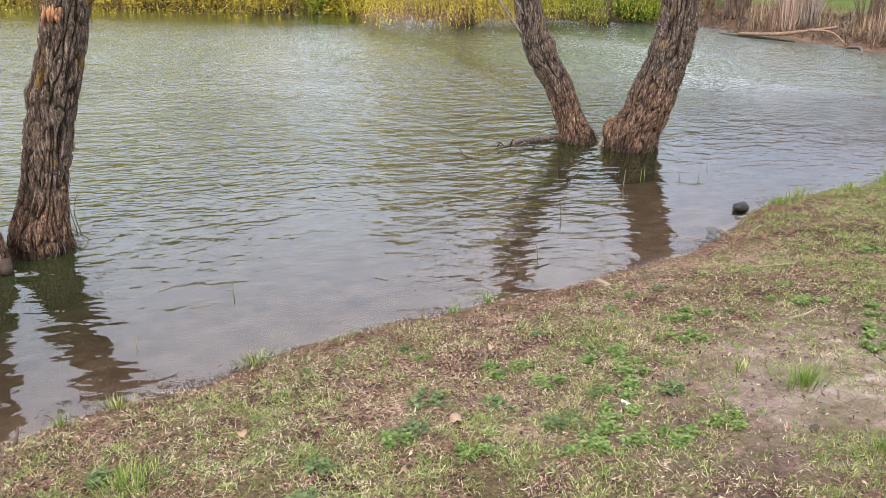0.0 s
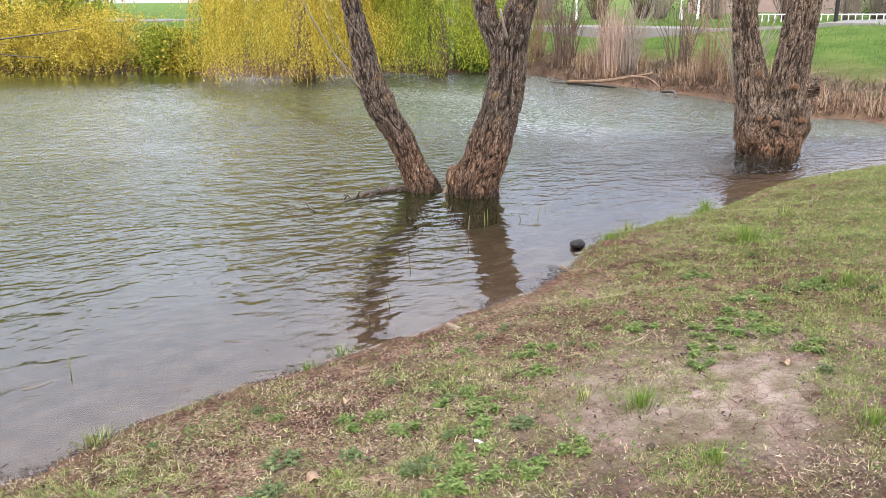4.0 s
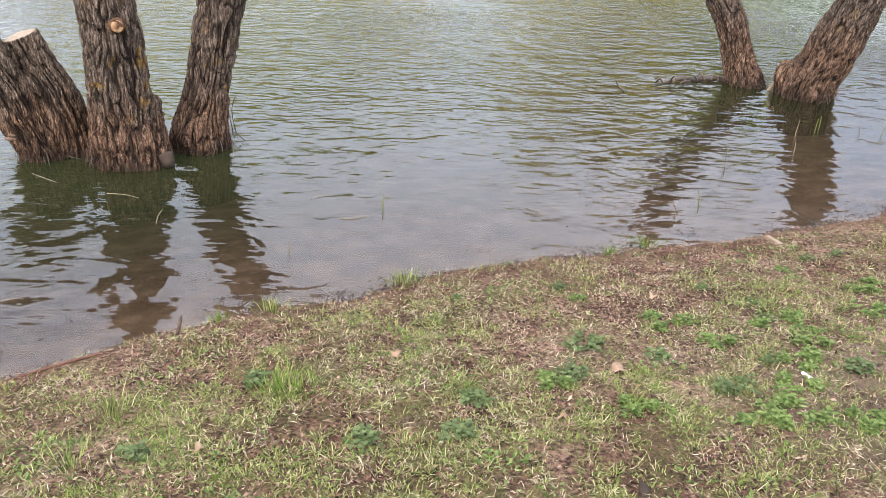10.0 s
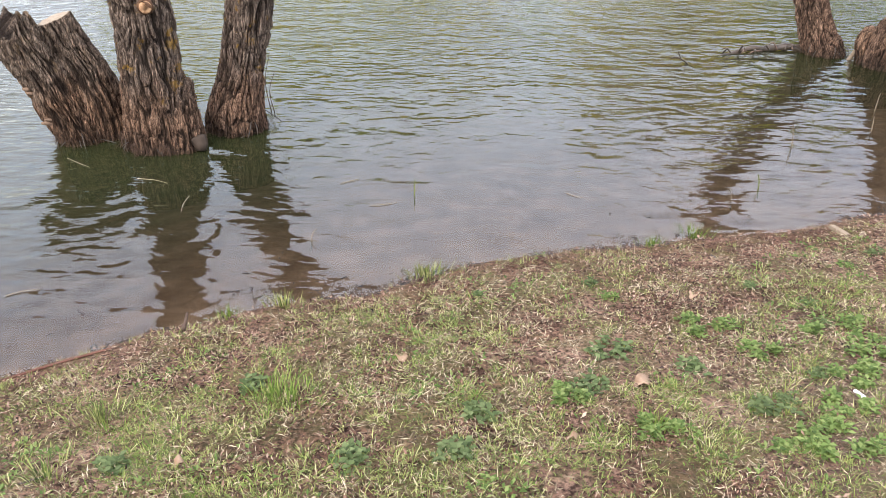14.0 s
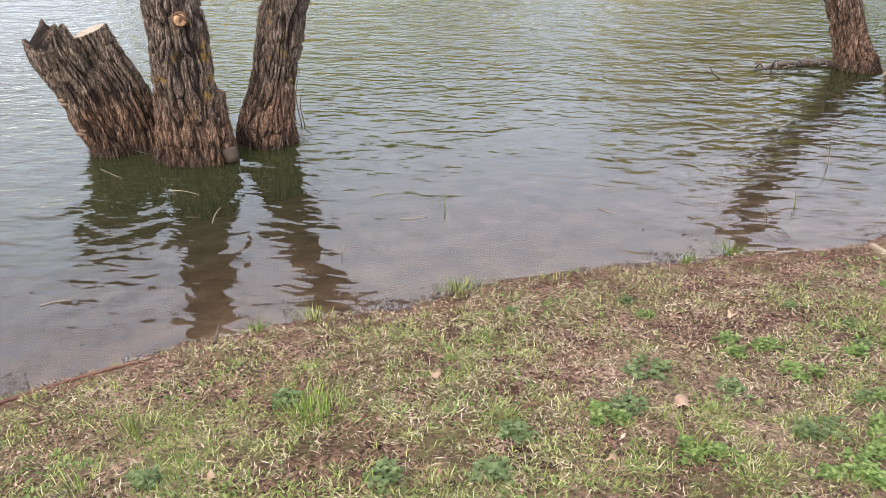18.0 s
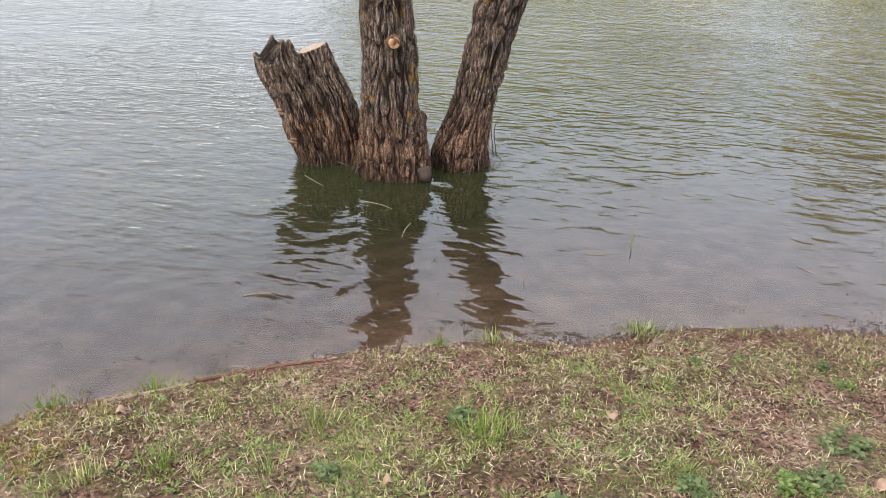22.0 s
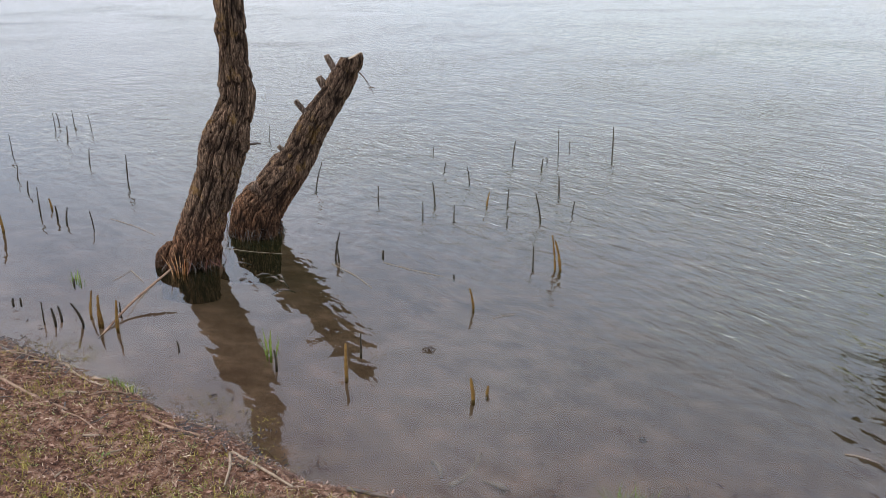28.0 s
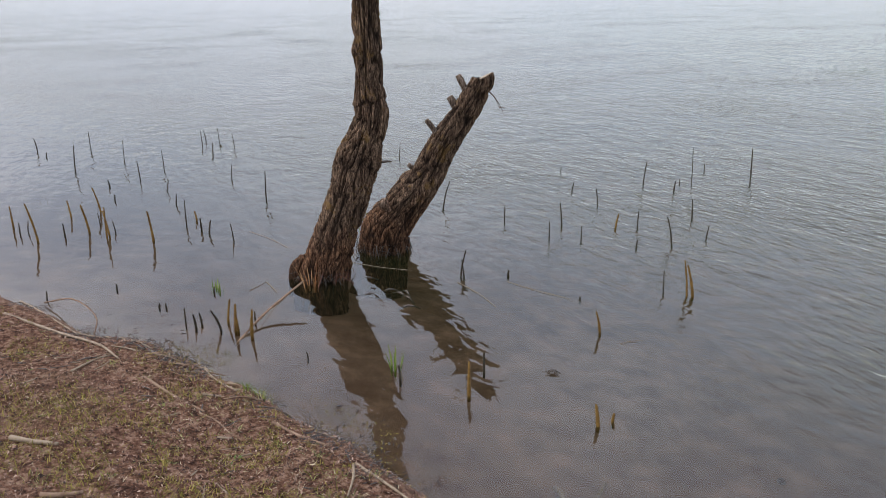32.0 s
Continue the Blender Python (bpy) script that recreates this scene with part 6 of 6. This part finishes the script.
def flat_leaf(x, y, r, mat, seed, label, name="dead_leaf"):
    """A curled dead leaf with a lobed outline and a little thickness."""
    rg = random.Random(seed)
    z = on_ground(x, y) + 0.012
    n = 14
    v = [(x, y, z + 0.004)]
    for k in range(n):
        a = k * 2 * math.pi / n
        q = r * (0.75 + 0.25 * rg.random()) * (0.75 + 0.35 * abs(math.cos(a)))
        v.append((x + math.cos(a + seed) * q, y + math.sin(a + seed) * q * 0.8, z + 0.012 * math.sin(2 * a) + 0.01 * rg.random()))
    up = len(v)
    v += [(p[0], p[1], p[2] - 0.0015) for p in v]
    f = [[0, 1 + k, 1 + (k + 1) % n] for k in range(n)] + [[up, up + 1 + (k + 1) % n, up + 1 + k] for k in range(n)]
    f += [[1 + k, up + 1 + k, up + 1 + (k + 1) % n, 1 + (k + 1) % n] for k in range(n)]
    return thing(name, mesh_of(name, v, f, mat), label, "leaf")


flat_leaf(1.01, 1.88, 0.04, DEAD_LEAF, 1, "pale brown dead leaf lying on the grass")
for k, (x, y) in enumerate([(0.75, 1.6), (1.35, 2.55), (0.2, 2.1), (2.0, 2.6), (-0.4, 1.5), (3.2, 1.7), (2.6, 2.2), (-1.48, 1.66)]):
    flat_leaf(x, y, 0.018 + 0.004 * (k % 3), DEAD_LEAF, 10 + k, "small brown dead leaf on the ground")
thing("paper_scrap", box("paper_scrap", (1.67, 1.8, on_ground(1.67, 1.8) + 0.004), (0.012, 0.045, 0.008), 25, WHITE_SCRAP, 0.002), "small white scrap lying among the weeds", "scrap")


def weed(x, y, r, n, seed, mat, leaf=0.02, label="fresh green leafy weed on the bank"):
    """A low plant of many small leaves on short stalks."""
    rg = random.Random(seed)
    ob = holder("weed", (x, y, on_ground(x, y)), label, "weed", "green weeds on the bank")
    v, f, sv, sf = [], [], [], []
    for k in range(n):
        a, q = rg.uniform(0, 6.283), r * math.sqrt(rg.random())
        lx, ly = x + math.cos(a) * q, y + math.sin(a) * q
        h = 0.024 * (1 - 0.5 * (q / r) ** 2) * rg.uniform(0.1, 1.3)
        q *= 0.75 + 0.5 * noise.noise(Vector((math.cos(a) * 1.7, math.sin(a) * 1.7, seed)))
        lx, ly = x + math.cos(a) * q, y + math.sin(a) * q
        z = on_bank(lx, ly) + h
        for j in range(3):
            b = a + rg.uniform(-1.2, 1.2) + j * 2.1
            d = Vector((math.cos(b), math.sin(b), rg.uniform(-0.25, 0.35)))
            e = Vector((-math.sin(b), math.cos(b), rg.uniform(-0.2, 0.2)))
            L, w = leaf * rg.uniform(0.7, 1.3), leaf * 0.36
            p = Vector((lx, ly, z))
            base = len(v)
            v += [p, p + d * L * 0.5 + e * w + Vector((0, 0, 0.003)), p + d * L, p + d * L * 0.5 - e * w + Vector((0, 0, 0.003))]
            f.append([base, base + 1, base + 2, base + 3])
        base = len(sv)
        g = Vector((x + math.cos(a) * q * 0.5, y + math.sin(a) * q * 0.5, on_bank(lx, ly)))
        sv += [g, g + Vector((0.002, 0, 0)), Vector((lx + 0.001, ly, z)), Vector((lx, ly, z))]
        sf.append([base, base + 1, base + 2, base + 3])
    part("foliage", mesh_of("foliage", [tuple(p) for p in v], f, mat, False), ob)
    tagged(part("stalk_cluster", mesh_of("stalk_cluster", [tuple(p) for p in sv], sf, mat, False), ob), kind="stuff")


BX, BY = np.meshgrid(np.arange(-8, 12, 0.05), np.arange(-3, 7, 0.05))
BZ = ground_z(BX, BY)


def on_bank(x, y):
    i, j = int(round((y + 3) / 0.05)), int(round((x + 8) / 0.05))
    return float(BZ[min(max(i, 0), BZ.shape[0] - 1), min(max(j, 0), BZ.shape[1] - 1)])


WEEDS = [(1.33, 2.31, 0.1), (2.45, 2.65, 0.11), (2.27, 2.33, 0.08), (1.82, 2.27, 0.15), (1.72, 1.94, 0.1), (1.47, 2.11, 0.07), (1.6, 1.75, 0.09), (1.51, 1.56, 0.13), (1.41, 1.55, 0.1), (1.96, 1.55, 0.075), (1.74, 1.52, 0.08), (2.91, 1.93, 0.07), (3.06, 2.1, 0.09), (3.99, 3.19, 0.1), (3.48, 2.16, 0.14), (3.47, 1.79, 0.09), (1.83, 2.06, 0.08), (3.3, 2.3, 0.14), (3.6, 2.4, 0.16), (3.9, 2.6, 0.15), (4.3, 2.5, 0.16), (1.0, 1.63, 0.07), (0.76, 1.81, 0.06), (3.1, 2.6, 0.1)]
for k, (x, y, r) in enumerate(WEEDS):
    for j in range(3):
        weed(x + 0.7 * r * math.cos(k * 1.7 + j * 2.1), y + 0.55 * r * math.sin(k * 1.7 + j * 2.1), r * (0.6 - 0.13 * j), int(230 * r + 4), 700 + k * 3 + j, WEED_LEAF, 0.021)
rs = random.Random(33)
for k in range(40):
    x, y = rs.uniform(0.2, 4.6), rs.uniform(1.2, 3.3)
    if (x - 2.6) ** 2 / 0.5 + (y - 1.75) ** 2 / 0.2 < 1 or y > np.interp(x, [p[0] for p in NEAR], [p[1] for p in NEAR]) - 0.4:
        continue
    weed(x, y, rs.uniform(0.025, 0.06), rs.randint(14, 40), 800 + k, [WEED_LEAF, DULL_LEAF][k % 2], 0.015, "small green weed seedling on the bank")
GREYWEEDS = [(0.95, 2.13, 0.09), (1.37, 1.74, 0.07), (0.48, 1.74, 0.07), (0.41, 1.55, 0.08), (0.83, 1.87, 0.07), (-0.3, 1.95, 0.06), (0.1, 1.5, 0.08), (1.91, 1.87, 0.07), (1.2, 2.0, 0.06), (-0.6, 1.5, 0.06)]
for k, (x, y, r) in enumerate(GREYWEEDS):
    weed(x, y, r, int(330 * r + 4), 760 + k, DULL_LEAF, 0.026, "flat dull green rosette weed on the bank")


def tuft(x, y, n, h, spread, mat, seed, label):
    """A separate tuft of grass."""
    r2 = np.random.default_rng(seed)
    a, q = r2.uniform(0, 6.28, n), np.abs(r2.normal(0, spread, n))
    px, py = x + np.cos(a) * q, y + np.sin(a) * q
    base = np.column_stack([px, py, np.maximum(ground_z(px, py), -0.02) - 0.003])
    thing("grass_tuft", blades("grass_tuft", base, a + r2.normal(0, 0.5, n), np.clip(q / spread * 0.3, 0, 0.9), h * r2.uniform(0.5, 1.1, n), r2.uniform(0.0025, 0.0045, n), r2.uniform(0.1, 0.8, n), mat), label, "grass", "grass tufts on the bank", "stuff")


TUFTS = [(2.39, 1.71, 170, 0.11, 0.06), (2.25, 1.93, 60, 0.07, 0.035), (4.88, 3.65, 320, 0.15, 0.12), (2.31, 1.18, 90, 0.08, 0.06), (4.62, 4.76, 150, 0.13, 0.07), (5.82, 5.1, 170, 0.17, 0.06), (1.6, 3.42, 90, 0.09, 0.045), (0.25, 2.9, 150, 0.09, 0.06), (4.45, 2.39, 160, 0.11, 0.09), (3.03, 1.1, 120, 0.09, 0.07), (-0.76, 1.76, 130, 0.08, 0.06), (-0.15, 1.83, 150, 0.07, 0.08), (1.0, 1.63, 80, 0.07, 0.05), (-1.31, 1.28, 90, 0.07, 0.06), (-1.12, 1.41, 100, 0.07, 0.06), (-0.21, 1.88, 110, 0.07, 0.06), (-0.78, 1.46, 100, 0.07, 0.06), (-1.82, 1.7, 110, 0.09, 0.06)]
TUFTS += [(-1.5, 1.87, 80, 0.08, 0.05), (-0.33, 2.6, 70, 0.08, 0.045), (-0.55, 2.53, 60, 0.07, 0.04), (1.35, 3.25, 60, 0.07, 0.04), (-3.69, 0.31, 60, 0.06, 0.06), (-3.8, 0.26, 50, 0.05, 0.06), (-2.0, 1.27, 60, 0.06, 0.05), (5.15, 4.82, 120, 0.1, 0.1), (5.5, 4.86, 100, 0.1, 0.08), (4.25, 4.5, 110, 0.1, 0.06), (5.9, 4.2, 160, 0.1, 0.14)]
for k, (x, y, n, h, q) in enumerate(TUFTS):
    tuft(x, y, n, h, q, [FRESH_BLADE, GREEN_BLADE][k % 3 == 1], 900 + k, "tuft of fresh green grass on the pond bank")


# ---------------- grass, straw and litter over the bank ----------------
def bank_points(n, density):
    """Random places on the near bank, kept with the given chance; dense along the strip by the water, thin behind it."""
    x, y = nr.uniform(-5.6, 9.5, n), nr.uniform(-1.6, 6.0, n)
    d, near = shore(x, y)
    jx, jy = x + nr.normal(0, 0.3, n), y + nr.normal(0, 0.25, n)
    strip_by_water = (d < 2.6) & ((jy > 0.8) | (jx < -1.6)) | ((jx > 1.2) & (jx < 4.2) & (jy > 0.25))
    ok = (d > 0.015) & (d < 5.5) & near & (strip_by_water | (nr.random(n) < 0.05))
    x, y, d = x[ok], y[ok], d[ok]
    keep_it = nr.random(len(x)) < density(x, y, d)
    keep_it &= nr.random(len(x)) < np.clip(1.65 - np.hypot(x, y) / 4.4, np.where(x > 3, 0.5, 0.16), 1)
    return x[keep_it], y[keep_it], d[keep_it]


def bare(x, y):
    """Where the soil lies open: the sandy patch and the trodden corner."""
    s = np.exp(-(((x - 2.7) / 1.0) ** 2 + ((y - 1.68) / 0.66) ** 2) ** 1.2) * np.clip(2.6 - 3.6 * fbm(x * 4, y * 4, 22, 3), 0.2, 1.1)
    w = np.clip((-x - 1.7) / 1.0, 0, 1) * 0.95
    return np.clip(s + w, 0, 0.97)


def gaps(x, y):
    """Trodden gaps between the tufts."""
    return np.clip((0.6 * fbm(x * 5, y * 5, 99, 3) + 0.4 * fbm(x * 16, y * 16, 98, 2) - 0.38) * 6, 0.2, 1)


def green_density(x, y, d):
    m = np.clip((0.55 * fbm(x * 2.4, y * 2.4, 61, 3) + 0.45 * fbm(x * 9, y * 9, 63, 3) - 0.34) * 4.0, 0.3, 1)
    right = np.clip((x - 3.2) / 2.5, 0, 1)
    edge = np.clip(d / 0.35, 0.12, 1) * np.where((x > 1.2) & (x < 4) & (d < 0.5), 0.35, 1)
    return np.clip(m * edge * (1 - bare(x, y)) * gaps(x, y) + right * 0.6, 0, 1) * 0.95


def straw_density(x, y, d):
    m = np.clip((0.5 * fbm(x * 2.0 + 7, y * 2.0, 71, 3) + 0.5 * fbm(x * 8, y * 8, 73, 3) - 0.3) * 3.2, 0.15, 1)
    rim = np.clip((d - 0.02) / np.where((x > 0.9) & (x < 4.3), 0.45, 0.2), 0.12, 1)
    return m * rim * (1 - 0.92 * bare(x, y)) * (0.25 + 0.75 * gaps(x + 3, y)) * (1 - 0.5 * np.clip((x - 3.2) / 2, 0, 1))


def tufts_mesh(name, density, tries, per, h, mat, lean, label):
    x, y, d = bank_points(tries, density)
    n = len(x) * per
    cx, cy = np.repeat(x, per), np.repeat(y, per)
    size = np.repeat(nr.uniform(0.4, 1.5, len(x)), per)
    a, q = nr.uniform(0, 6.28, n), np.abs(nr.normal(0, 0.02, n)) * size
    px, py = cx + np.cos(a) * q, cy + np.sin(a) * q
    base = np.column_stack([px, py, ground_z(px, py) - 0.002])
    thing(name, blades(name, base, a, lean + np.abs(nr.normal(0, 0.45, n)), h * size * nr.uniform(0.5, 1.15, n), nr.uniform(0.0012, 0.0030, n), nr.uniform(0.2, 2.2, n), mat), label, "grass", kind="stuff")


tufts_mesh("short_grass", green_density, 200000, 15, 0.033, GREEN_BLADE, 0.25, "short patchy yellow-green grass over the bank")
tufts_mesh("fresh_grass", lambda x, y, d: np.clip(green_density(x, y, d) ** 2 * 0.6 + 0.85 * np.clip((x - 2.9) / 1.2, 0, 1) * np.clip((fbm(x * 3, y * 3, 65, 3) - 0.42) * 8, 0, 1), 0, 1), 150000, 8, 0.042, FRESH_BLADE, 0.1, "fresh green grass shoots over the bank")
tufts_mesh("dry_grass", straw_density, 105000, 12, 0.034, STRAW, 0.7, "dry straw-coloured grass over the bank")

x, y, d = bank_points(700000, straw_density)
n = len(x)
base = np.column_stack([x, y, ground_z(x, y) + nr.uniform(0.001, 0.010, n)])
thing("straw_litter", flakes("straw_litter", base, nr.uniform(0, 6.28, n), nr.uniform(1.35, 1.6, n), nr.uniform(0.01, 0.048, n), nr.uniform(0.0014, 0.0034, n), nr.normal(0, 0.4, n), STRAW), "dry straw lying flat over the bank", "straw", kind="stuff")
def litter_density(x, y, d):
    m = np.clip((0.5 * fbm(x * 7, y * 7, 81, 3) + 0.5 * fbm(x * 2.3, y * 2.3, 83, 3) - 0.44) * 7, 0.08, 1)
    left, rim = np.clip((-x - 1.6) / 1.2, 0, 0.6), np.clip((0.6 - d) / 0.6, 0, 1) * np.where((x > 0.9) & (x < 4.3), 0.8, 0.3)
    open_sand = np.clip(1 - 0.8 * bare(x, y) * (x > 0), 0.15, 1)
    return np.clip(m + left + rim, 0, 1) * open_sand


x, y, d = bank_points(850000, litter_density)
n = len(x)
base = np.column_stack([x, y, ground_z(x, y) + nr.uniform(0.001, 0.009, n)])
big = nr.random(n) < 0.12
thing("leaf_litter", flakes("leaf_litter", base, nr.uniform(0, 6.28, n), nr.uniform(0.9, 1.75, n), nr.uniform(0.006, 0.020, n) * np.where(big, 1.4, 1), nr.uniform(0.002, 0.006, n) * np.where(big, 1.9, 1), nr.normal(0, 0.6, n), LITTER), "dark brown leaf and twig litter over the bank", "litter", kind="stuff")

# small broad-leaved seedlings between the grass
x, y, d = bank_points(15000, lambda x, y, d: np.clip((fbm(x * 3.5, y * 3.5, 87, 3) - 0.5) * 5, 0, 1) * (1 - bare(x, y)) * np.clip(d / 0.4, 0, 1))
per = 9
n = len(x) * per
a = nr.uniform(0, 6.28, n)
q = np.abs(nr.normal(0, 0.022, n))
px, py = np.repeat(x, per) + np.cos(a) * q, np.repeat(y, per) + np.sin(a) * q
base = np.column_stack([px, py, ground_z(px, py) + nr.uniform(0.002, 0.012, n)])
thing("herb_seedlings", flakes("herb_seedlings", base, a, nr.uniform(0.7, 1.5, n), nr.uniform(0.012, 0.03, n), nr.uniform(0.006, 0.011, n), nr.uniform(0, 0.6, n), WEED_LEAF), "low green broad-leaved seedlings between the grass", "weed", kind="stuff")

x, y, d = bank_points(60000, lambda x, y, d: np.exp(-(((x - 2.6) / 1.1) ** 2 + ((y - 1.75) / 0.8) ** 2)) * np.clip((fbm(x * 6, y * 6, 77, 3) - 0.42) * 6, 0, 1) * 0.3)
n = len(x)
base = np.column_stack([x, y, ground_z(x, y) + nr.uniform(0.004, 0.014, n)])
thing("curled_leaf_bits", flakes("curled_leaf_bits", base, nr.uniform(0, 6.28, n), nr.uniform(1.2, 1.6, n), nr.uniform(0.02, 0.055, n), nr.uniform(0.005, 0.014, n), nr.normal(0.5, 0.5, n), WET_BARK), "dark brown curled leaf bits on the bare patch", "litter", kind="stuff")

# dark bits of leaf and twig washed along the waterline
x, y = nr.uniform(-5.6, 6.5, 340000), nr.uniform(-0.9, 5.8, 340000)
d, near = shore(x, y)
clot = fbm(x * 3.2, y * 3.2, 91, 3)
ok = near & (nr.random(len(x)) < np.clip((clot - 0.47) * 9 + np.clip((-2.4 - x) / 1.0, 0, 0.9) * np.clip((clot - 0.40) * 9, 0.1, 1), 0, 1) * np.exp(-np.maximum(-d, 0) / np.where(x < -1.8, 0.07, 0.09))) & (d > -0.5) & (d < 0.08 + 0.1 * (x < -1.8))
x, y = x[ok], y[ok]
n = len(x)
base = np.column_stack([x, y, np.maximum(ground_z(x, y), 0) + nr.uniform(0.001, 0.007, n)])
thing("washed_litter", flakes("washed_litter", base, nr.uniform(0, 6.28, n), nr.uniform(1.45, 1.6, n), nr.uniform(0.01, 0.05, n), nr.uniform(0.002, 0.009, n), nr.normal(0, 0.2, n), WET_LITTER), "dark wet leaf and twig bits floating along the waterline", "litter", kind="stuff")

# short mossy grass and green scum on the brown corner
x, y, d = bank_points(560000, lambda x, y, d: np.clip((0.5 * fbm(x * 2.6, y * 2.6, 95, 3) + 0.5 * fbm(x * 9, y * 9, 96, 2) - 0.495) * 16, 0, 1) * (x < -1.5) * np.clip(d / 0.25, 0.1, 1))
n = len(x)
base = np.column_stack([x, y, ground_z(x, y)])
thing("moss_grass", blades("moss_grass", base, nr.uniform(0, 6.28, n), nr.uniform(0.1, 1.2, n), nr.uniform(0.015, 0.042, n), nr.uniform(0.002, 0.0045, n), nr.uniform(0.1, 1.2, n), MOSS_BLADE), "short mossy olive-green grass on the brown bank", "grass", kind="stuff")
x, y = nr.uniform(-5.2, -2.7, 45000), nr.uniform(-0.8, 1.2, 45000)
d, near = shore(x, y)
ok = near & (d > -0.22) & (d < 0.03) & (nr.random(len(x)) < 0.6 * np.clip((fbm(x * 3, y * 3, 97, 3) - 0.5) * 7, 0, 1) * 0.5)
x, y = x[ok], y[ok]
n = len(x)
base = np.column_stack([x, y, np.maximum(ground_z(x, y), 0) + 0.003])
thing("green_scum", flakes("green_scum", base, nr.uniform(0, 6.28, n), nr.uniform(1.3, 1.6, n), nr.uniform(0.006, 0.02, n), nr.uniform(0.003, 0.007, n), nr.normal(0, 0.2, n), MOSS_BLADE), "green floating plant bits along the waterline", "water plants", kind="stuff")
